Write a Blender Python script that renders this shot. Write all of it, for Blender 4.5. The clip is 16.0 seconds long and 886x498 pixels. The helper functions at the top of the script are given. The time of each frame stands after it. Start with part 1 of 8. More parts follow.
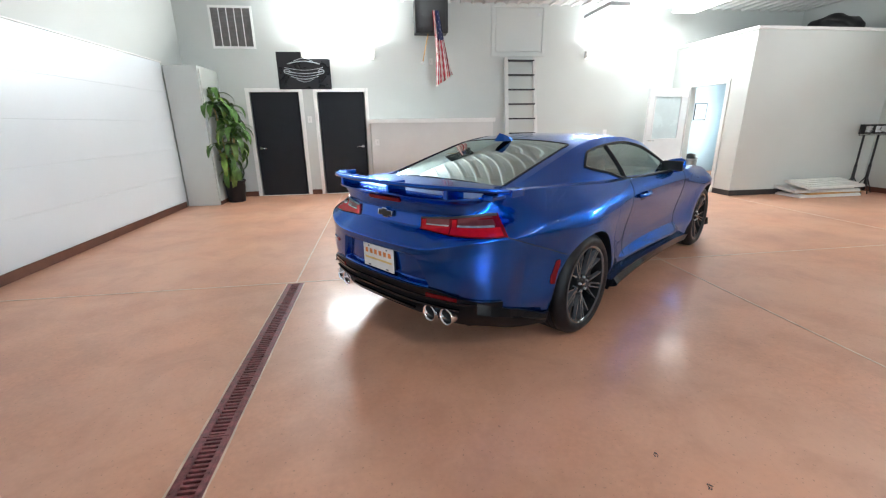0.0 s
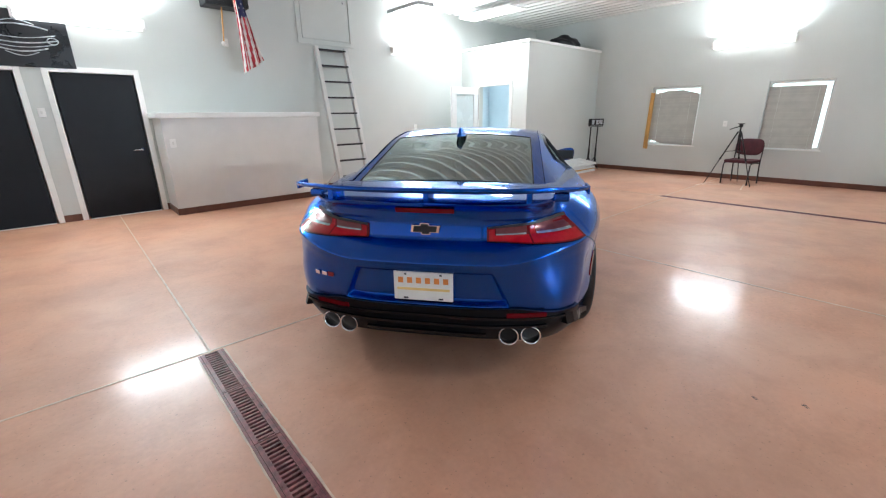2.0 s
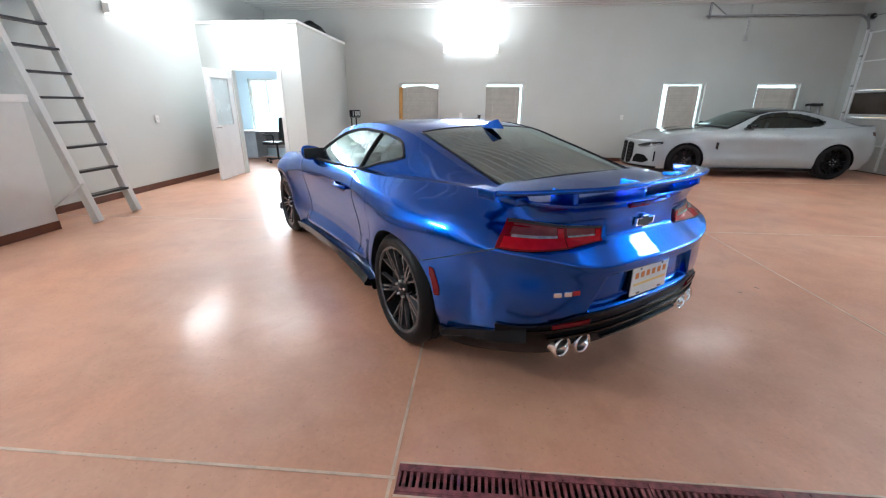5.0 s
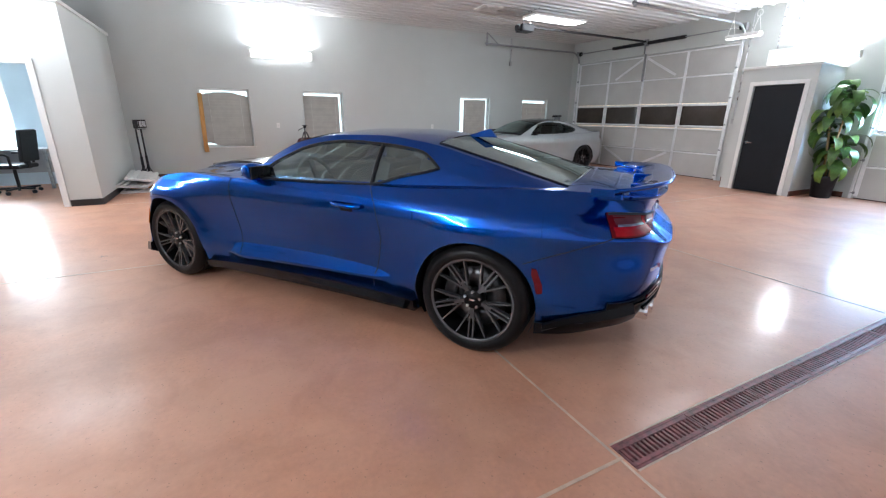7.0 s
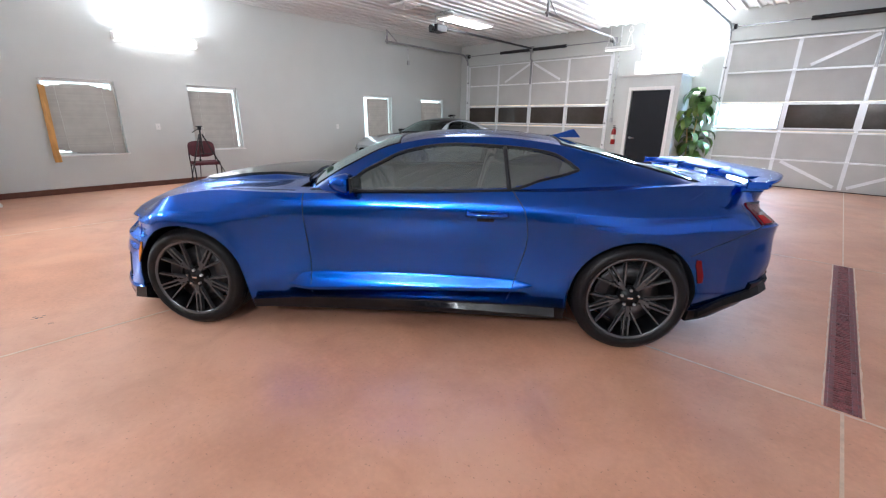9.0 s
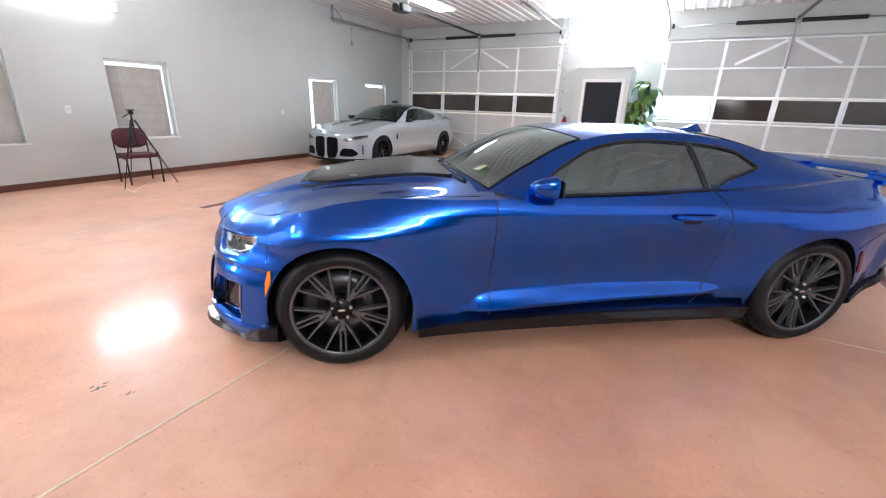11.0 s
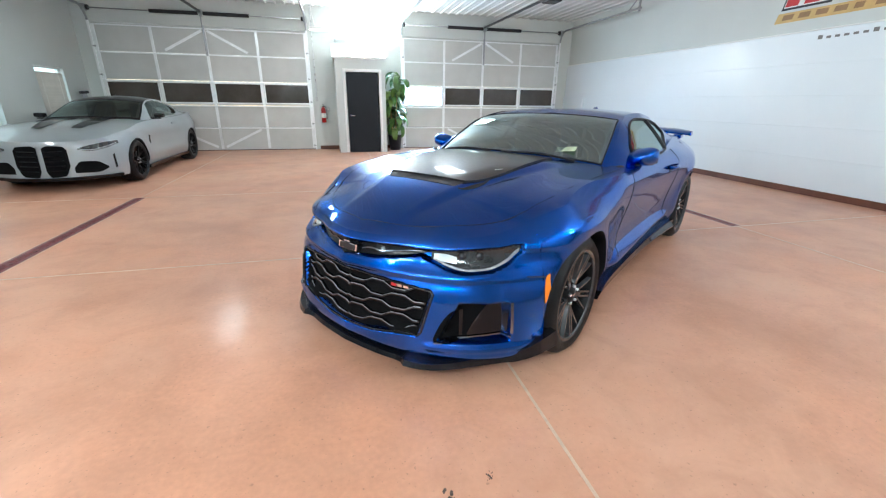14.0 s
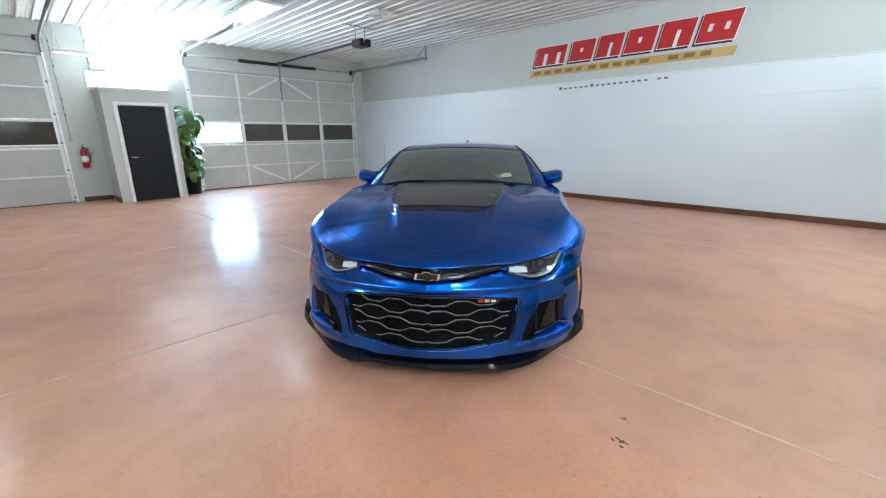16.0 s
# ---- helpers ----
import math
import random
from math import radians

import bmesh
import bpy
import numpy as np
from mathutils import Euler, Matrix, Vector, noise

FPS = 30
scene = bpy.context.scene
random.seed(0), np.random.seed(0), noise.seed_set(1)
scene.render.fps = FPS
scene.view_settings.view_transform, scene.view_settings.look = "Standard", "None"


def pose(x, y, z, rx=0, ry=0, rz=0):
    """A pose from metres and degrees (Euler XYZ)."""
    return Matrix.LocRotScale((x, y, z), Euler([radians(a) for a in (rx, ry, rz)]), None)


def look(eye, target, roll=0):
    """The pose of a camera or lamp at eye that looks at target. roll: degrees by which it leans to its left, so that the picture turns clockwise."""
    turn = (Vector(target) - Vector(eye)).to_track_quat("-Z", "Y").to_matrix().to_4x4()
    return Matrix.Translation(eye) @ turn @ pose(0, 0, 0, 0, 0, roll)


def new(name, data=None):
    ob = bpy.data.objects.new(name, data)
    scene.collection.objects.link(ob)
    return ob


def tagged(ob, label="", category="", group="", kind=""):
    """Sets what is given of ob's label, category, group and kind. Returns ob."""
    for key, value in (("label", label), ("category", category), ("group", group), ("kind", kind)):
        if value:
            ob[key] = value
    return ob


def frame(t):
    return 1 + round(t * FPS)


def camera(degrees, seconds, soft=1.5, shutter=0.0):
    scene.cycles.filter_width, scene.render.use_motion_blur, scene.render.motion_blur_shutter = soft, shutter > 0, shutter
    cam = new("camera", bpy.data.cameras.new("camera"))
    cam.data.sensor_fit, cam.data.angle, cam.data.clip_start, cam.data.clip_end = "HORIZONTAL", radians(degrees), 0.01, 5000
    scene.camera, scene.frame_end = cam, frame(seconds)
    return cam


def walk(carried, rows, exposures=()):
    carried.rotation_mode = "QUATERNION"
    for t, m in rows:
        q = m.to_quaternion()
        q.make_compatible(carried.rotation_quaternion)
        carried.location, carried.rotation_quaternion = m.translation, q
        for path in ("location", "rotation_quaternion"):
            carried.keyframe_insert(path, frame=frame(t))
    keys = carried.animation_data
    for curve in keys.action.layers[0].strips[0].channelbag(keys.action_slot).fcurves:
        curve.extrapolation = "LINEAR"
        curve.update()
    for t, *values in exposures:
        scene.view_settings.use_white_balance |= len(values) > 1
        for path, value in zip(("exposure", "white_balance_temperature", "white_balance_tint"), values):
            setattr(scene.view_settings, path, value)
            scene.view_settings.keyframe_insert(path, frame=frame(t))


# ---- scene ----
cam = camera(94.1, 16.0, soft=1.2)
PATH = [
    (0, (0.173, 0.094, 1.383), (0.445, 1.988, 0.802), -0.8),
    (0.5, (-0.185, 0.346, 1.372), (0.358, 2.181, 0.79), -1.1),
    (1, (-0.531, 0.553, 1.359), (0.283, 2.283, 0.772), -1.1),
    (1.5, (-0.828, 0.799, 1.369), (0.222, 2.392, 0.77), -1.1),
    (2, (-1.068, 1.124, 1.388), (0.194, 2.549, 0.774), -0.8),
    (2.5, (-1.325, 1.459, 1.388), (0.108, 2.706, 0.764), -0.6),
    (3, (-1.455, 1.847, 1.367), (0.116, 2.91, 0.733), -0.6),
    (3.5, (-1.604, 2.245, 1.372), (0.076, 3.114, 0.721), -0.4),
    (3.7, (-1.681, 2.412, 1.385), (0.043, 3.19, 0.735), -0.3),
    (5.8, (-1.899, 4.204, 1.394), (-0.023, 3.934, 0.755), 0.5),
    (6, (-1.892, 4.382, 1.382), (-0.032, 4.0, 0.754), 0.5),
    (6.5, (-1.804, 4.772, 1.382), (-0.012, 4.136, 0.763), 0.6),
    (7, (-1.571, 5.124, 1.385), (0.128, 4.262, 0.775), 0.6),
    (7.5, (-1.335, 5.492, 1.386), (0.253, 4.429, 0.794), 0.6),
    (8, (-1.028, 5.804, 1.361), (0.451, 4.595, 0.769), 0.5),
    (8.5, (-0.71, 6.116, 1.371), (0.667, 4.794, 0.774), 0.5),
    (9, (-0.361, 6.4, 1.376), (0.932, 5.0, 0.769), 0.6),
    (9.5, (0.041, 6.601, 1.377), (1.255, 5.133, 0.766), 0.9),
    (10, (0.434, 6.84, 1.376), (1.542, 5.295, 0.756), 1.4),
    (10.2, (0.581, 6.909, 1.395), (1.648, 5.34, 0.763), 1.4),
    (12.3, (2.412, 7.337, 1.335), (2.865, 5.513, 0.649), 2.6),
    (12.5, (2.604, 7.376, 1.332), (2.957, 5.535, 0.633), 2.6),
    (13, (3.001, 7.416, 1.325), (3.111, 5.545, 0.628), 1.9),
    (13.5, (3.409, 7.432, 1.325), (3.231, 5.563, 0.638), 1.3),
    (14, (3.816, 7.462, 1.338), (3.351, 5.637, 0.664), 0.7),
    (14.5, (4.188, 7.374, 1.338), (3.452, 5.629, 0.695), 0.2),
    (15, (4.576, 7.288, 1.345), (3.583, 5.658, 0.745), -0.1),
    (15.5, (4.922, 7.161, 1.365), (3.714, 5.67, 0.8), -0.4),
    (16, (5.227, 6.954, 1.379), (3.851, 5.604, 0.844), -0.5),
]
walk(cam, [(t, look(eye, target, roll)) for t, eye, target, roll in PATH],
     exposures=[(0, 1.19, 6250, 5), (1.5, 1.08, 6050, 5), (3.5, 1.32, 6200, 6), (6, 0.90, 5950, 9), (8, 0.96, 5950, 11), (10, 1.36, 6100, 13), (12.5, 1.46, 5850, 9), (14.5, 1.30, 5800, -1), (16, 0.98, 5700, -1)])


# ---- sky, sun, exposure ----
world = bpy.data.worlds.new("world")
scene.world = world
world.use_nodes = True
wt = world.node_tree
sky = wt.nodes.new("ShaderNodeTexSky")
sky.sky_type, sky.sun_disc = "NISHITA", False
sky.sun_elevation, sky.sun_rotation = radians(38), radians(150)
wt.links.new(sky.outputs[0], wt.nodes["Background"].inputs[0])
wt.nodes["Background"].inputs[1].default_value = 0.12

sun = new("sun", bpy.data.lights.new("sun", "SUN"))
sun.data.energy, sun.data.angle, sun.data.color = 3.0, radians(0.5), (1, 0.95, 0.88)
sun.matrix_world = look((0, -20, 16), (3, 0, 0))


def area_lamp(name, place, aim, sx, sy, watts, color=(0.97, 0.99, 1.0), spread=180):
    lamp = new(name, bpy.data.lights.new(name, "AREA"))
    lamp.data.shape, lamp.data.size, lamp.data.size_y = "RECTANGLE", sx, sy
    lamp.data.energy, lamp.data.color = watts, color
    lamp.data.spread = radians(spread)
    lamp.matrix_world = look(place, aim)
    return lamp



# ---- materials ----
def mat(name, color, rough=0.5, metal=0.0, vary=0.08, scale=6.0, fine=120.0, bump=0.0, coat=0.0, rvary=0.06,
        transmission=0.0, emit=0.0, random_tone=0.0, spec=0.5, stretch=(1, 1, 1), coat_rough=0.03, ior=1.45):
    """A surface with variation at two scales: broad tone and fine grain, in metres."""
    m = bpy.data.materials.new(name)
    m.use_nodes = True
    t = m.node_tree
    n, l = t.nodes, t.links
    b = n["Principled BSDF"]
    c = (*color, 1)
    b.inputs["Roughness"].default_value = rough
    b.inputs["Metallic"].default_value = metal
    b.inputs["Coat Weight"].default_value = coat
    b.inputs["Coat Roughness"].default_value = coat_rough
    b.inputs["Transmission Weight"].default_value = transmission
    b.inputs["IOR"].default_value = ior
    b.inputs["Specular IOR Level"].default_value = spec
    b.inputs["Base Color"].default_value = c
    if emit:
        b.inputs["Emission Color"].default_value = c
        b.inputs["Emission Strength"].default_value = emit
    if vary or bump or rvary:
        geo = n.new("ShaderNodeNewGeometry")
        mp = n.new("ShaderNodeMapping")
        mp.inputs["Scale"].default_value = stretch
        l.new(geo.outputs["Position"], mp.inputs["Vector"])
        broad = n.new("ShaderNodeTexNoise")
        broad.inputs["Scale"].default_value = scale
        broad.inputs["Detail"].default_value = 5
        grain = n.new("ShaderNodeTexNoise")
        grain.inputs["Scale"].default_value = fine
        grain.inputs["Detail"].default_value = 3
        l.new(mp.outputs[0], broad.inputs["Vector"])
        l.new(mp.outputs[0], grain.inputs["Vector"])
        both = n.new("ShaderNodeMath")
        both.operation = "MULTIPLY_ADD"
        both.inputs[1].default_value = 0.35
        l.new(grain.outputs[0], both.inputs[0])
        l.new(broad.outputs[0], both.inputs[2])
        ramp = n.new("ShaderNodeMapRange")
        ramp.interpolation_type = "SMOOTHSTEP"
        ramp.inputs["From Min"].default_value, ramp.inputs["From Max"].default_value = 0.42, 0.93
        ramp.inputs["To Min"].default_value, ramp.inputs["To Max"].default_value = 1 - vary, 1 + vary
        l.new(both.outputs[0], ramp.inputs["Value"])
        tone = n.new("ShaderNodeVectorMath")
        tone.operation = "SCALE"
        tone.inputs[0].default_value = color
        l.new(ramp.outputs[0], tone.inputs["Scale"])
        out = tone.outputs[0]
        if random_tone:
            info = n.new("ShaderNodeObjectInfo")
            rr = n.new("ShaderNodeMapRange")
            rr.inputs["To Min"].default_value, rr.inputs["To Max"].default_value = 1 - random_tone, 1 + random_tone
            l.new(info.outputs["Random"], rr.inputs["Value"])
            t2 = n.new("ShaderNodeVectorMath")
            t2.operation = "SCALE"
            l.new(out, t2.inputs[0])
            l.new(rr.outputs[0], t2.inputs["Scale"])
            out = t2.outputs[0]
        l.new(out, b.inputs["Base Color"])
        rm = n.new("ShaderNodeMapRange")
        rm.interpolation_type = "SMOOTHSTEP"
        rm.inputs["From Min"].default_value, rm.inputs["From Max"].default_value = 0.3, 0.7
        rm.inputs["To Min"].default_value, rm.inputs["To Max"].default_value = max(0.02, rough - rvary), min(1, rough + rvary)
        l.new(broad.outputs[0], rm.inputs["Value"])
        l.new(rm.outputs[0], b.inputs["Roughness"])
        if bump:
            bp = n.new("ShaderNodeBump")
            bp.inputs["Strength"].default_value = 0.35
            bp.inputs["Distance"].default_value = bump
            l.new(both.outputs[0], bp.inputs["Height"])
            l.new(bp.outputs[0], b.inputs["Normal"])
    return m


def floor_material():
    """Acid-stained sealed concrete: mottled terracotta, soft gloss, fine dark flecks."""
    m = mat("stained_concrete", (0.59, 0.283, 0.170), 0.53, 0, 0.17, 1.3, 38, 0.0006, rvary=0.02)
    t = m.node_tree
    n, l = t.nodes, t.links
    b = n["Principled BSDF"]
    src = b.inputs["Base Color"].links[0].from_socket
    geo = n.new("ShaderNodeNewGeometry")
    cloud = n.new("ShaderNodeTexNoise")
    cloud.inputs["Scale"].default_value, cloud.inputs["Detail"].default_value = 0.55, 8
    cloud.inputs["Roughness"].default_value = 0.62
    l.new(geo.outputs["Position"], cloud.inputs["Vector"])
    mix = n.new("ShaderNodeMix")
    mix.data_type = "RGBA"
    mix.inputs["B"].default_value = (0.69, 0.388, 0.262, 1)
    rr = n.new("ShaderNodeMapRange")
    rr.interpolation_type = "SMOOTHSTEP"
    rr.inputs["From Min"].default_value, rr.inputs["From Max"].default_value = 0.32, 0.72
    rr.inputs["To Max"].default_value = 0.95
    l.new(cloud.outputs[0], rr.inputs["Value"])
    l.new(rr.outputs[0], mix.inputs["Factor"])
    l.new(src, mix.inputs["A"])
    fleck = n.new("ShaderNodeTexNoise")
    fleck.inputs["Scale"].default_value, fleck.inputs["Detail"].default_value = 60, 2
    l.new(geo.outputs["Position"], fleck.inputs["Vector"])
    fr = n.new("ShaderNodeMapRange")
    fr.inputs["From Min"].default_value, fr.inputs["From Max"].default_value = 0.66, 0.74
    fr.inputs["To Max"].default_value = 0.45
    l.new(fleck.outputs[0], fr.inputs["Value"])
    mix2 = n.new("ShaderNodeMix")
    mix2.data_type = "RGBA"
    mix2.inputs["B"].default_value = (0.17, 0.075, 0.045, 1)
    l.new(fr.outputs[0], mix2.inputs["Factor"])
    mottle = n.new("ShaderNodeTexNoise")
    mottle.inputs["Scale"].default_value, mottle.inputs["Detail"].default_value = 2.4, 7
    mottle.inputs["Roughness"].default_value, mottle.inputs["Distortion"].default_value = 0.66, 0.8
    l.new(geo.outputs["Position"], mottle.inputs["Vector"])
    mr = n.new("ShaderNodeMapRange")
    mr.inputs["From Min"].default_value, mr.inputs["From Max"].default_value = 0.46, 0.74
    mr.inputs["To Max"].default_value = 0.42
    l.new(mottle.outputs[0], mr.inputs["Value"])
    mix3 = n.new("ShaderNodeMix")
    mix3.data_type = "RGBA"
    mix3.inputs["B"].default_value = (0.42, 0.200, 0.118, 1)
    l.new(mr.outputs[0], mix3.inputs["Factor"])
    l.new(mix.outputs["Result"], mix3.inputs["A"])
    l.new(mix3.outputs["Result"], mix2.inputs["A"])
    l.new(mix2.outputs["Result"], b.inputs["Base Color"])
    b.inputs["Specular IOR Level"].default_value = 1.0
    b.inputs["Coat Weight"].default_value = 0.30
    b.inputs["Coat Roughness"].default_value = 0.17
    return m


def car_paint(name, color, flake=0.1, metal=0.75, rough=0.3, coat=1.0, edge=(1, 1, 1)):
    """Metallic base under clear coat, with fine flake sparkle."""
    m = mat(name, color, rough, metal, 0.03, 3, 900, 0, coat=1.0, rvary=0.006, coat_rough=0.015)
    t = m.node_tree
    n, l = t.nodes, t.links
    b = n["Principled BSDF"]
    b.inputs["Coat IOR"].default_value = 1.5
    b.inputs["Coat Weight"].default_value = coat
    b.inputs["Specular Tint"].default_value = (*edge, 1)
    if not flake:
        return m
    geo = n.new("ShaderNodeNewGeometry")
    vor = n.new("ShaderNodeTexVoronoi")
    vor.inputs["Scale"].default_value = 1400
    l.new(geo.outputs["Position"], vor.inputs["Vector"])
    bp = n.new("ShaderNodeBump")
    bp.inputs["Strength"].default_value, bp.inputs["Distance"].default_value = flake, 0.0004
    l.new(vor.outputs["Distance"], bp.inputs["Height"])
    l.new(bp.outputs[0], b.inputs["Normal"])
    return m


def glass(name, tint, rough=0.0, base=0.05):
    """Thin pane: clear straight-through light with a Fresnel-driven gloss."""
    m = bpy.data.materials.new(name)
    m.use_nodes = True
    t = m.node_tree
    n, l = t.nodes, t.links
    n.remove(n["Principled BSDF"])
    tr = n.new("ShaderNodeBsdfTransparent")
    tr.inputs[0].default_value = (*tint, 1)
    gl = n.new("ShaderNodeBsdfGlossy")
    gl.inputs["Roughness"].default_value = rough
    gl.inputs["Color"].default_value = (0.80, 0.96, 0.95, 1)
    lw = n.new("ShaderNodeLayerWeight")
    lw.inputs["Blend"].default_value = 0.5
    pw = n.new("ShaderNodeMath")
    pw.operation = "POWER"
    pw.inputs[1].default_value = 4.0
    l.new(lw.outputs["Facing"], pw.inputs[0])
    fr = n.new("ShaderNodeMath")
    fr.operation = "MULTIPLY_ADD"
    fr.inputs[1].default_value, fr.inputs[2].default_value = 0.8, base
    l.new(pw.outputs[0], fr.inputs[0])
    mx = n.new("ShaderNodeMixShader")
    l.new(fr.outputs[0], mx.inputs[0])
    l.new(tr.outputs[0], mx.inputs[1])
    l.new(gl.outputs[0], mx.inputs[2])
    l.new(mx.outputs[0], n["Material Output"].inputs[0])
    return m


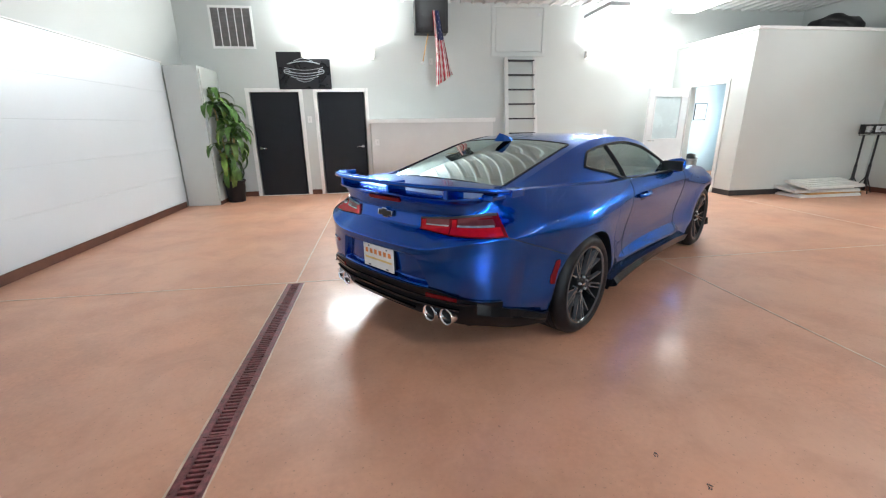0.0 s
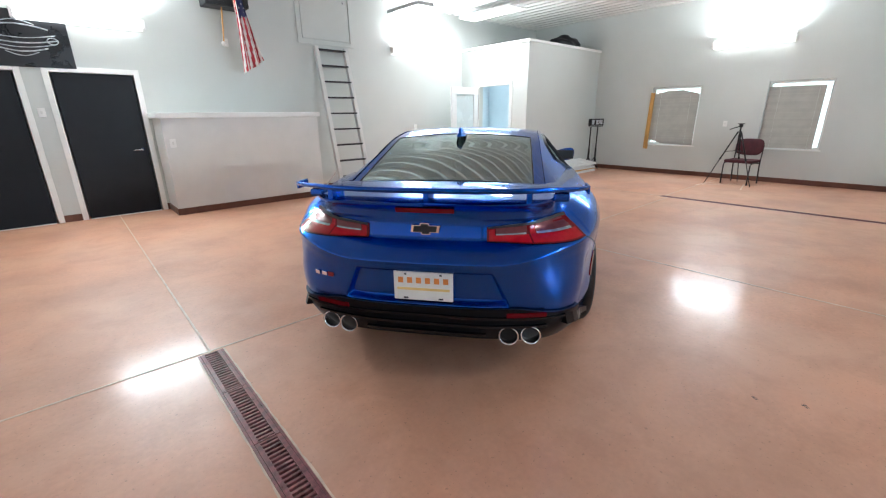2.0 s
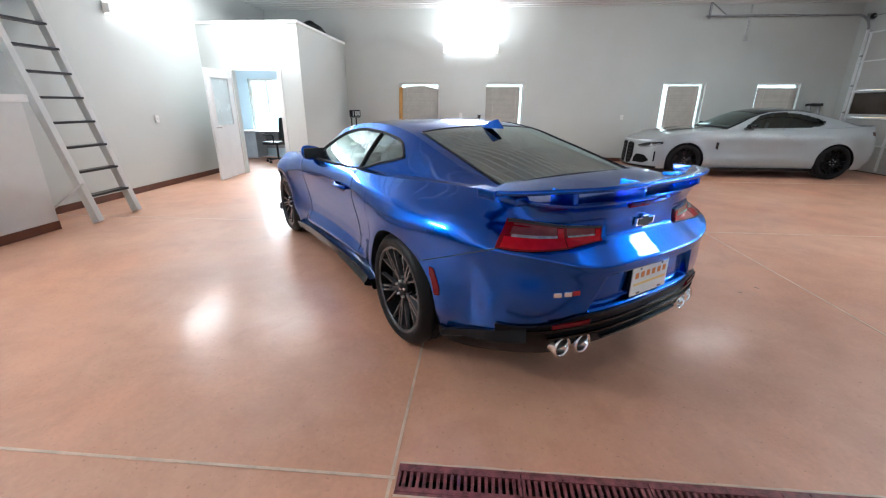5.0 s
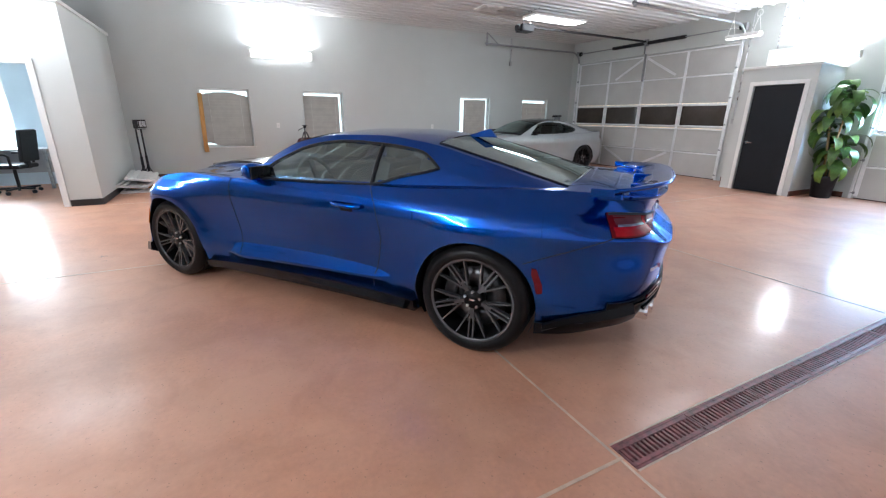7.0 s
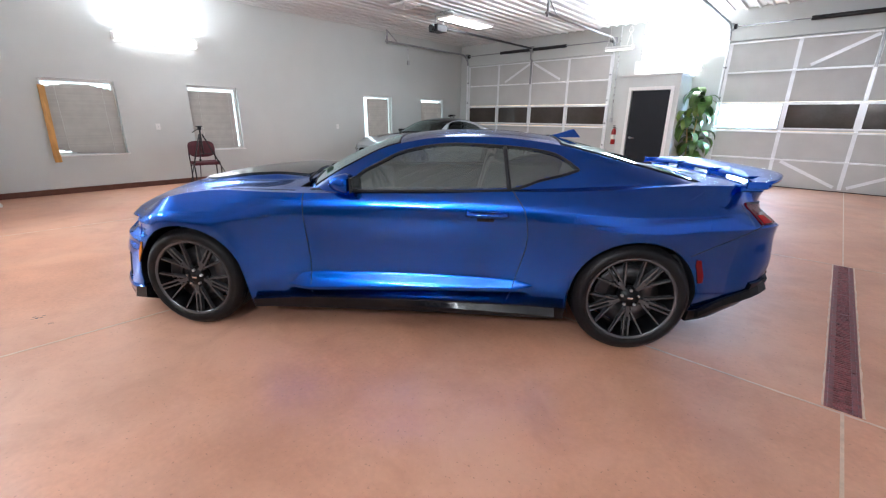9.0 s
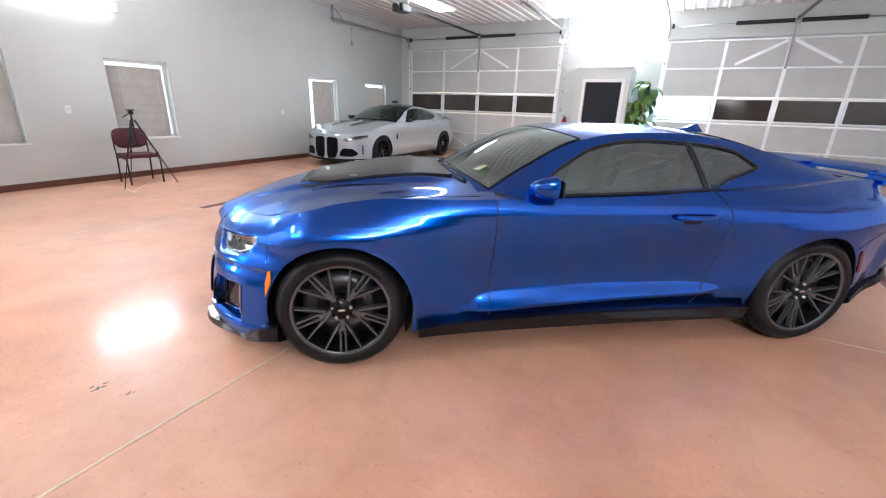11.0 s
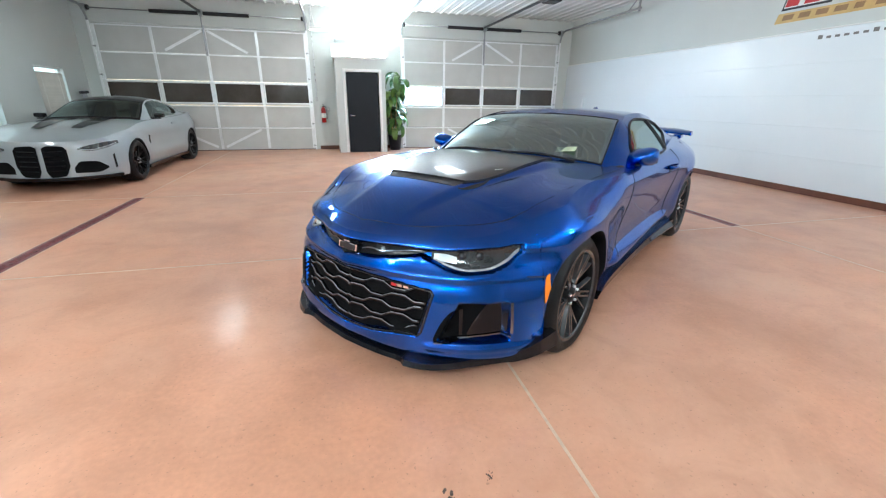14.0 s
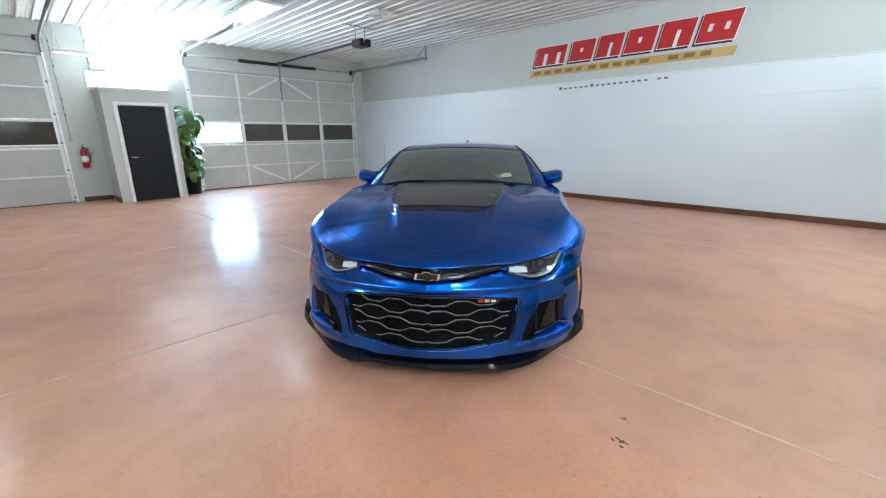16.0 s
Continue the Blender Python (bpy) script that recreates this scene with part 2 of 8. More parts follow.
M = dict(
    floor=floor_material(),
    joint=mat("joint_sealant", (0.62, 0.47, 0.36), 0.55, 0, 0.18, 9, 200, 0.0005),
    wall=mat("grey_wall_paint", (0.55, 0.572, 0.553), 0.55, 0, 0.025, 1.2, 160, 0.0004),
    office_paint=mat("pale_blue_paint", (0.60, 0.71, 0.77), 0.6, 0, 0.03, 2, 150, 0.0004),
    white_panel=mat("white_gloss_panel", (0.71, 0.755, 0.79), 0.38, 0, 0.02, 0.8, 90, 0.0003),
    trim=mat("white_trim_paint", (0.78, 0.78, 0.76), 0.4, 0, 0.03, 4, 150, 0.0003),
    cap=mat("grey_cap_paint", (0.66, 0.66, 0.64), 0.45, 0, 0.03, 4, 150, 0.0003),
    base=mat("brown_rubber_base", (0.12, 0.045, 0.028), 0.35, 0, 0.2, 5, 120, 0.0004),
    dark_base=mat("charcoal_rubber_base", (0.035, 0.033, 0.034), 0.4, 0, 0.2, 5, 120, 0.0004),
    ceiling=mat("white_ribbed_steel", (0.57, 0.57, 0.555), 0.38, 0, 0.04, 2, 120, 0.0003),
    door_black=mat("charcoal_door_paint", (0.011, 0.0125, 0.016), 0.5, 0, 0.12, 5, 140, 0.0004, spec=0.25),
    white_door=mat("white_door_paint", (0.76, 0.78, 0.79), 0.4, 0, 0.03, 4, 150, 0.0003),
    gdoor=mat("white_steel_door_skin", (0.52, 0.52, 0.505), 0.45, 0, 0.05, 2.5, 200, 0.0006),
    galv=mat("galvanised_steel", (0.62, 0.64, 0.66), 0.34, 0.85, 0.16, 14, 90, 0.0003, rvary=0.1),
    door_steel=mat("bright_door_steel", (0.80, 0.81, 0.82), 0.36, 0.45, 0.06, 5, 60, 0, rvary=0.05),
    dgalv=mat("dull_steel", (0.33, 0.34, 0.35), 0.45, 0.8, 0.2, 14, 90, 0.0003),
    black_metal=mat("black_metal", (0.02, 0.02, 0.022), 0.4, 0.3, 0.2, 9, 120, 0.0003),
    black_plastic=mat("black_plastic", (0.012, 0.012, 0.014), 0.42, 0, 0.15, 9, 200, 0.0003, spec=0.3),
    gloss_black=mat("gloss_black_plastic", (0.006, 0.006, 0.008), 0.12, 0, 0.1, 9, 200, 0, coat=0.0, spec=0.4),
    rubber=mat("tyre_rubber", (0.007, 0.007, 0.008), 0.45, 0, 0.2, 20, 250, 0.0005, spec=0.25),
    chrome=mat("chrome", (0.85, 0.86, 0.88), 0.08, 1, 0.03, 9, 200, 0, rvary=0.03),
    rim=mat("satin_graphite", (0.085, 0.089, 0.096), 0.23, 0.45, 0.12, 12, 200, 0, rvary=0.03, coat=0.3),
    rim_edge=mat("dark_chrome_edge", (0.20, 0.205, 0.22), 0.15, 1.0, 0.1, 12, 200, 0, rvary=0.05),
    rim_black=mat("satin_black_rim", (0.005, 0.005, 0.006), 0.4, 0.0, 0.12, 12, 200, 0, spec=0.2),
    disc=mat("brake_iron", (0.10, 0.10, 0.105), 0.35, 0.9, 0.15, 30, 300, 0.0002),
    blue=car_paint("blue_metallic_paint", (0.001, 0.078, 0.46), 0.0, 1.0, 0.245, 0.85, (0.5, 0.7, 1)),
    m4=car_paint("pale_grey_paint", (0.33, 0.365, 0.385), 0.04, 0.15, 0.35),
    # near-black colour painted in for the shade inside grille and duct openings
    void=mat("opening_shade_black", (0.003, 0.003, 0.0035), 0.7, 0, 0.2, 60, 300, 0, spec=0.1),
    diffuser=mat("black_diffuser_plastic", (0.006, 0.006, 0.007), 0.3, 0, 0.15, 9, 200, 0, spec=0.2, rvary=0.02),
    headlamp=mat("smoked_headlamp_lens", (0.03, 0.032, 0.036), 0.1, 0.2, 0.3, 14, 60, 0, coat=1, rvary=0.02),
    liner=mat("grey_headliner_cloth", (0.16, 0.16, 0.155), 0.8, 0, 0.1, 10, 300, 0.0004),
    carbon=mat("dark_carbon_weave", (0.012, 0.013, 0.014), 0.3, 0.0, 0.2, 60, 300, 0, coat=0.5, spec=0.25, rvary=0.02, coat_rough=0.06),
    red_lens=mat("red_lens", (0.42, 0.005, 0.012), 0.12, 0, 0.12, 30, 200, 0, coat=0.25, spec=0.3),
    dark_red=mat("deep_red_lens", (0.14, 0.003, 0.007), 0.12, 0, 0.12, 30, 200, 0, coat=0.25, spec=0.3),
    clear_lens=mat("silver_lens", (0.17, 0.045, 0.05), 0.15, 0.2, 0.12, 30, 200, 0, coat=0.25, spec=0.3),
    amber=mat("amber_lens", (0.85, 0.22, 0.01), 0.2, 0, 0.1, 30, 200, 0, coat=1),
    lamp_white=mat("headlamp_light_guide", (0.30, 0.315, 0.34), 0.25, 0.2, 0.05, 30, 200, 0, coat=1),
    seat=mat("black_seat_leather", (0.020, 0.024, 0.026), 0.5, 0, 0.15, 10, 300, 0.0005),
    cabin=mat("dark_cabin_trim", (0.018, 0.022, 0.024), 0.6, 0, 0.15, 10, 300, 0.0004),
    plate=mat("white_plate", (0.78, 0.77, 0.72), 0.4, 0, 0.03, 20, 200, 0),
    orange=mat("orange_print", (0.72, 0.24, 0.05), 0.5, 0, 0.05, 20, 200, 0),
    yellow=mat("pale_yellow_print", (0.80, 0.58, 0.22), 0.5, 0, 0.05, 20, 200, 0),
    sign_red=mat("sign_red", (0.45, 0.018, 0.022), 0.4, 0, 0.12, 5, 120, 0.0002),
    sign_black=mat("sign_black", (0.014, 0.014, 0.016), 0.45, 0, 0.1, 8, 120, 0),
    sign_gold=mat("sign_gold", (0.55, 0.36, 0.13), 0.45, 0, 0.08, 8, 120, 0),
    sign_brown=mat("sign_brown", (0.27, 0.15, 0.06), 0.5, 0, 0.08, 8, 120, 0),
    grate=mat("painted_iron_grate", (0.19, 0.060, 0.064), 0.42, 0.0, 0.5, 26, 140, 0.002, rvary=0.15),
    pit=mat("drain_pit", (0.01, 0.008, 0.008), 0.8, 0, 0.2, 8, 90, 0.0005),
    brown_pane=mat("brown_film_pane", (0.055, 0.042, 0.034), 0.12, 0, 0.25, 2, 60, 0, coat=0.5),
    day_pane=mat("daylight_pane", (0.62, 0.80, 1.0), 0.3, 0, 0, 1, 10, 0, emit=9.0, rvary=0),
    blind=mat("beige_blind_slat", (0.48, 0.425, 0.39), 0.55, 0, 0.07, 6, 150, 0.0004, random_tone=0.04),
    wood=mat("yellow_pine_board", (0.55, 0.30, 0.09), 0.5, 0, 0.2, 5, 90, 0.0006, stretch=(8, 8, 1)),
    leaf=mat("glossy_leaf", (0.062, 0.135, 0.026), 0.35, 0, 0.35, 14, 140, 0.0005, random_tone=0.3),
    leaf_pale=mat("pale_young_leaf", (0.14, 0.22, 0.04), 0.35, 0, 0.3, 14, 140, 0.0005, random_tone=0.3),
    cane=mat("bamboo_cane", (0.42, 0.29, 0.13), 0.55, 0, 0.25, 9, 120, 0.0006, stretch=(1, 1, 0.2)),
    soil=mat("potting_soil", (0.05, 0.035, 0.025), 0.9, 0, 0.4, 30, 120, 0.004),
    maroon=mat("maroon_fabric", (0.075, 0.018, 0.024), 0.85, 0, 0.25, 18, 400, 0.001),
    ext_red=mat("extinguisher_red", (0.36, 0.010, 0.012), 0.25, 0, 0.08, 8, 120, 0, coat=0.6),
    poster=mat("black_poster", (0.012, 0.012, 0.014), 0.3, 0, 0.15, 4, 120, 0),
    silver_print=mat("silver_print", (0.42, 0.44, 0.46), 0.4, 0, 0.4, 20, 120, 0),
    flag_red=mat("flag_red_cloth", (0.42, 0.03, 0.045), 0.8, 0, 0.12, 12, 300, 0.0005),
    flag_white=mat("flag_white_cloth", (0.72, 0.70, 0.67), 0.8, 0, 0.08, 12, 300, 0.0005),
    flag_blue=mat("flag_blue_cloth", (0.02, 0.03, 0.10), 0.8, 0, 0.12, 12, 300, 0.0005),
    screen=mat("dark_screen", (0.02, 0.021, 0.024), 0.1, 0, 0.15, 4, 90, 0, coat=0.5),
    foam=mat("white_foam_panel", (0.74, 0.73, 0.70), 0.55, 0, 0.07, 6, 120, 0.0008),
    lit=mat("lit_diffuser", (1.0, 0.98, 0.94), 0.4, 0, 0, 1, 10, 0, emit=3.0, rvary=0),
    wall_lit=mat("lit_wall_diffuser", (1.0, 1.0, 0.98), 0.4, 0, 0, 1, 10, 0, emit=3.0, rvary=0),
    grey_shell=mat("grey_enamel", (0.45, 0.46, 0.46), 0.4, 0.2, 0.06, 8, 120, 0),
    vent=mat("vent_shadow_grey", (0.16, 0.15, 0.145), 0.6, 0, 0.15, 12, 120, 0.0004),
    bright_sky=mat("white_daylight", (0.93, 0.98, 1.0), 0.5, 0, 0, 1, 10, 0, emit=1.25, rvary=0),
    laminate=mat("grey_desk_laminate", (0.35, 0.36, 0.38), 0.4, 0, 0.08, 6, 120, 0.0003),
    car_glass=glass("tinted_car_glass", (0.33, 0.42, 0.39), base=0.36),
    side_glass=glass("side_car_glass", (0.56, 0.63, 0.61), base=0.26),
    dark_glass=glass("dark_car_glass", (0.30, 0.34, 0.33), base=0.10),
    pane_glass=glass("clear_pane", (0.85, 0.9, 0.9)),
    frost=mat("frosted_pane", (0.62, 0.72, 0.74), 0.25, 0, 0.05, 4, 90, 0, coat=0.4),
    tape=mat("green_sticker", (0.45, 0.55, 0.36), 0.5, 0, 0.15, 30, 200, 0),
    paper=mat("printed_paper", (0.6, 0.62, 0.62), 0.6, 0, 0.1, 15, 120, 0),
)


# ---- mesh helpers ----
def mesh_from(verts, faces, smooth=False):
    me = bpy.data.meshes.new("mesh")
    me.from_pydata([tuple(map(float, v)) for v in verts], [], faces)
    if smooth:
        me.shade_smooth()
    me.update()
    return me


def part(name, data, material, parent=None, label="", m=None):
    """Links a mesh or a bmesh as one object under a thing or a part."""
    if isinstance(data, bmesh.types.BMesh):
        me = bpy.data.meshes.new(name)
        data.to_mesh(me)
        data.free()
        data = me
    if not data.materials:
        data.materials.append(material)
    ob = new(name, data)
    ob.parent = parent
    if m is not None:
        ob.matrix_local = m
    if label:
        ob["label"] = label
    return ob


def thing(name, label, category, place=None, group="", kind=""):
    ob = new(name)
    ob.empty_display_size = 0.1
    if place is not None:
        ob.matrix_world = place
    return tagged(ob, label, category, group, kind)


def solid(name, data, material, label, category, place=None, group="", kind=""):
    ob = part(name, data, material)
    if place is not None:
        ob.matrix_world = place
    return tagged(ob, label, category, group, kind)


def box(bm, x0, x1, y0, y1, z0, z1, bevel=0.0, m=None):
    """Adds a box with rounded edges to bm (a new one where bm is None)."""
    out = bm if bm is not None else bmesh.new()
    got = bmesh.ops.create_cube(out, size=1.0)["verts"]
    for v in got:
        v.co = Vector(((x0 + x1) / 2 + v.co.x * (x1 - x0), (y0 + y1) / 2 + v.co.y * (y1 - y0), (z0 + z1) / 2 + v.co.z * (z1 - z0)))
    if m is not None:
        bmesh.ops.transform(out, matrix=m, verts=got)
    if bevel:
        edges = list({e for v in got for e in v.link_edges})
        bmesh.ops.bevel(out, geom=edges, offset=bevel, segments=2, profile=0.6, affect="EDGES", clamp_overlap=True)
    return out


def rod(bm, a, b, r, r2=None, seg=10, caps=True):
    """Adds a round bar from a to b."""
    out = bm if bm is not None else bmesh.new()
    a, b = Vector(a), Vector(b)
    q = (b - a).to_track_quat("Z", "Y").to_matrix().to_4x4()
    m = Matrix.Translation((a + b) / 2) @ q
    got = bmesh.ops.create_cone(out, cap_ends=caps, segments=seg, radius1=r, radius2=r if r2 is None else r2, depth=(b - a).length, matrix=m)["verts"]
    for f in {f for v in got for f in v.link_faces}:
        f.smooth = len(f.verts) == 4
    return out


def lathe(profile, seg=48, axis="z"):
    """A turned mesh from (radius, height) pairs."""
    vs, fs = [], []
    k = len(profile)
    for i in range(seg):
        a = 2 * math.pi * i / seg
        for r, h in profile:
            p = (r * math.cos(a), r * math.sin(a), h)
            vs.append(p if axis == "z" else (p[0], p[2], p[1]))
    for i in range(seg):
        j = (i + 1) % seg
        for t in range(k - 1):
            f = (i * k + t, j * k + t, j * k + t + 1, i * k + t + 1)
            fs.append(f if axis == "z" else f[::-1])
    return mesh_from(vs, fs, True)


def tube(points, r, seg=8, closed=False):
    """A bent round bar through points."""
    vs, fs = [], []
    pts = [Vector(p) for p in points]
    k = len(pts)
    up = Vector((0.13, 0.21, 0.97))
    for i, p in enumerate(pts):
        d = (pts[min(i + 1, k - 1)] - pts[max(i - 1, 0)]).normalized()
        s = d.cross(up).normalized()
        w = s.cross(d)
        for j in range(seg):
            a = 2 * math.pi * j / seg
            vs.append(p + r * (math.cos(a) * s + math.sin(a) * w))
    for i in range(k - 1):
        for j in range(seg):
            j2 = (j + 1) % seg
            fs.append((i * seg + j, i * seg + j2, (i + 1) * seg + j2, (i + 1) * seg + j))
    fs.append(tuple(range(seg))[::-1])
    fs.append(tuple((k - 1) * seg + j for j in range(seg)))
    return mesh_from(vs, fs, True)


def spline(knots, t):
    """Smooth interpolation (monotone cubic) through (t, value) pairs."""
    xs = [k[0] for k in knots]
    ys = [k[1] for k in knots]
    if t <= xs[0]:
        return ys[0]
    if t >= xs[-1]:
        return ys[-1]
    i = max(j for j in range(len(xs) - 1) if xs[j] <= t)
    d = [(ys[j + 1] - ys[j]) / (xs[j + 1] - xs[j]) for j in range(len(xs) - 1)]

    def slope(j):
        if j == 0:
            return d[0]
        if j == len(xs) - 1:
            return d[-1]
        return 0.0 if d[j - 1] * d[j] <= 0 else 2 * d[j - 1] * d[j] / (d[j - 1] + d[j])

    h = xs[i + 1] - xs[i]
    u = (t - xs[i]) / h
    return (ys[i] * (1 + 2 * u) * (1 - u) ** 2 + slope(i) * h * u * (1 - u) ** 2
            + ys[i + 1] * u * u * (3 - 2 * u) - slope(i + 1) * h * u * u * (1 - u))


def smoothstep(a, b, t):
    u = min(1, max(0, (t - a) / (b - a)))
    return u * u * (3 - 2 * u)



# ---- the room ----
N, S, E, W, H = 9.06, -5.25, 9.61, -3.36, 3.66
OX, OY, OH = 6.667, 7.03, 2.86          # office corner and height
ON = 10.8                               # office far wall


def wall_mesh(u0, u1, h, holes, thick):
    """A wall standing along x from u0 to u1 with its face at y = 0 and its body behind; holes: (u0, u1, z0, z1)."""
    bm = bmesh.new()
    us = sorted({u0, u1, *[v for o in holes for v in o[:2]]})
    for a, b in zip(us, us[1:]):
        zs = [(0, h)]
        for o in holes:
            if o[0] <= a and b <= o[1]:
                zs = [p for z0, z1 in zs for p in ((z0, min(z1, o[2])), (max(z0, o[3]), z1)) if p[1] - p[0] > 1e-4]
        for z0, z1 in zs:
            box(bm, a, b, 0, thick, z0, z1)
    bmesh.ops.remove_doubles(bm, verts=bm.verts, dist=1e-5)
    return bm


DOOR_N = [(-2.27, -1.38), (-1.00, -0.11)]
solid("wall_north", wall_mesh(W - 0.3, OX, H + 0.1, [(a - 0.02, b + 0.02, 0, 2.02) for a, b in DOOR_N], 0.16), M["wall"],
      "light grey painted wall", "wall", pose(0, N, 0), kind="structure")
solid("wall_north_closure", box(None, W - 0.3, OX, N + 0.3, N + 0.36, 0, H + 0.1), M["wall"], "plain grey wall behind the closed doors", "wall", kind="structure")
solid("wall_north_upper", box(None, OX + 0.002, E, N, N + 0.12, OH - 0.05, H + 0.05), M["wall"], "plain grey wall above the office", "wall", kind="structure")
WIN = [(4.56, 5.60), (2.37, 3.36), (-2.08, -1.06), (-4.30, -3.30)]
WZ = (0.67, 1.95)
holes = [(-b, -a, *WZ) for a, b in WIN] + [(-9.75, -8.78, 0.67, 2.05)]
solid("wall_east", wall_mesh(-ON - 0.2, -S + 0.2, H + 0.1, holes, 0.16), M["wall"], "light grey painted wall with four windows", "wall",
      pose(E, 0, 0, 0, 0, -90), kind="structure")
G1, G2, GH = (4.40, 9.28), (-2.99, 1.84), 3.03
solid("wall_south", wall_mesh(-E - 0.2, -W + 0.3, H + 0.1, [(-G1[1], -G1[0], 0, GH), (-G2[1], -G2[0], 0, GH)], 0.16), M["wall"],
      "light grey painted wall with two garage door openings", "wall", pose(0, S + 0.03, 0, 0, 0, 180), kind="structure")
solid("wall_west", wall_mesh(S - 0.2, N + 0.4, H + 0.1, [], 0.16), M["wall"], "light grey painted wall above white panelling", "wall",
      pose(W - 0.04, 0, 0, 0, 0, 90), kind="structure")

# white panelling on the west wall: five boards with fine shadow joints
panelling = thing("wall_panelling", "glossy white horizontal wall boards with a slim cap", "wall panel", pose(W, 0, 0), kind="structure")
board = box(None, -0.036, 0, S + 0.04, 8.12, 0.0007, 0.4618, 0.0015)
me_board = bpy.data.meshes.new("board")
board.to_mesh(me_board)
board.free()
for i in range(5):
    part("board", me_board, M["white_panel"], panelling, m=pose(0, 0, 0.1 + i * 0.4625))
part("panel_cap", box(None, -0.036, 0.014, S + 0.04, 8.125, 2.414, 2.432, 0.004), M["trim"], panelling)

# office enclosure
solid("wall_office_south", wall_mesh(OX, E, OH, [], 0.12), M["wall"], "light grey office partition wall", "wall", pose(0, OY, 0), kind="structure")
solid("wall_office_west", wall_mesh(-ON, -OY - 0.12, OH, [(-8.45, -7.52, 0, 2.04)], 0.12), M["wall"], "light grey office partition with a doorway", "wall",
      pose(OX, 0, 0, 0, 0, -90), kind="structure")
solid("wall_office_north", box(None, OX, E, ON, ON + 0.12, 0, OH), M["office_paint"], "pale blue office wall", "wall", kind="structure")
solid("wall_office_lining", box(None, OX + 0.122, OX + 0.134, 8.47, ON, 0, OH - 0.2), M["office_paint"], "pale blue office wall", "wall", kind="structure")
solid("wall_office_lining_east", wall_mesh(-ON, -OY - 0.12, OH - 0.2, [(-9.75, -8.78, 0.67, 2.05)], 0.012), M["office_paint"], "pale blue office wall round a window", "wall",
      pose(E - 0.014, 0, 0, 0, 0, -90), kind="structure")
solid("ceiling_office", box(None, OX + 0.1, E, OY + 0.1, ON, OH - 0.2, OH - 0.1), M["ceiling"], "plain white office ceiling", "ceiling", kind="structure")
solid("trim_office_cap", box(box(None, OX - 0.03, E, OY - 0.03, OY + 0.15, OH, OH + 0.05, 0.006), OX - 0.03, OX + 0.15, OY + 0.15, N - 0.003, OH, OH + 0.05, 0.006),
      M["trim"], "white cap board on the office walls", "trim", kind="structure")
bm = bmesh.new()
box(bm, OX - 0.018, OX, 7.44, 7.52, 0, 2.12, 0.004)
box(bm, OX - 0.018, OX, 8.45, 8.53, 0, 2.12, 0.004)
box(bm, OX - 0.018, OX, 7.52, 8.45, 2.04, 2.12, 0.004)
solid("trim_office_doorway", bm, M["trim"], "white casing round the office doorway", "trim", kind="structure")

# floor: stained slabs, open where the two drains run
xs, ys = [W - 0.3, -0.735, -0.592, 6.50, 6.643, E + 0.2], [S - 0.2, 0.84, 3.785, 3.95, ON + 0.1]
bm = bmesh.new()
DR = {(1, 1): 0, (3, 1): 0, (3, 2): 0}
for i in range(5):
    for j in range(4):
        if (i, j) not in DR:
            box(bm, xs[i], xs[i + 1], ys[j], ys[j + 1], -0.09, 0)
bmesh.ops.remove_doubles(bm, verts=bm.verts, dist=1e-5)
slab = solid("floor", bm, M["floor"], "glossy sealed terracotta-stained concrete floor", "floor", kind="structure")
for x0, x1, y0, y1 in [(-0.670, -0.656, 3.79, N), (-0.668, -0.656, S, 0.83), (2.988, 3.002, S, N), (6.565, 6.578, 3.955, OY), (6.565, 6.578, S, 0.83),
                       (W, -0.672, 3.800, 3.813), (-0.654, 2.986, 3.800, 3.813), (3.004, 6.49, 3.800, 3.813), (6.65, E, 3.900, 3.912),
                       (W, -0.672, 0.832, 0.844), (-0.654, 2.986, 0.832, 0.844), (3.004, 6.56, 0.832, 0.844), (6.58, E, 0.832, 0.844)]:
    part("joint", box(None, x0, x1, y0, y1, -0.004, 0.0025), M["joint"], slab)
solid("ground", box(None, -60, 60, -60, 60, -0.35, -0.12), mat("asphalt", (0.06, 0.06, 0.06), 0.85, 0, 0.2, 3, 60, 0.002), "dark asphalt ground outside", "ground", kind="structure")

# ceiling of ribbed steel, ribs along y
vs, fs, x = [], [], W - 0.1
while x < E + 0.1:
    for dx, z in ((0, 0), (0.055, 0), (0.068, -0.032), (0.102, -0.032), (0.115, 0), (0.168, 0), (0.174, -0.006), (0.186, -0.006), (0.192, 0)):
        vs += [(x + dx, S - 0.1, H + z), (x + dx, ON, H + z)]
    x += 0.2286
fs = [(i, i + 2, i + 3, i + 1) for i in range(0, len(vs) - 2, 2)]
solid("ceiling", mesh_from(vs, fs), M["ceiling"], "white ribbed steel ceiling sheets", "ceiling", kind="structure")
solid("ceiling_deck", box(None, W - 0.4, E + 0.4, S - 0.4, ON + 0.3, H + 0.06, H + 0.16), M["ceiling"], "plain roof deck above the ceiling", "ceiling", kind="structure")

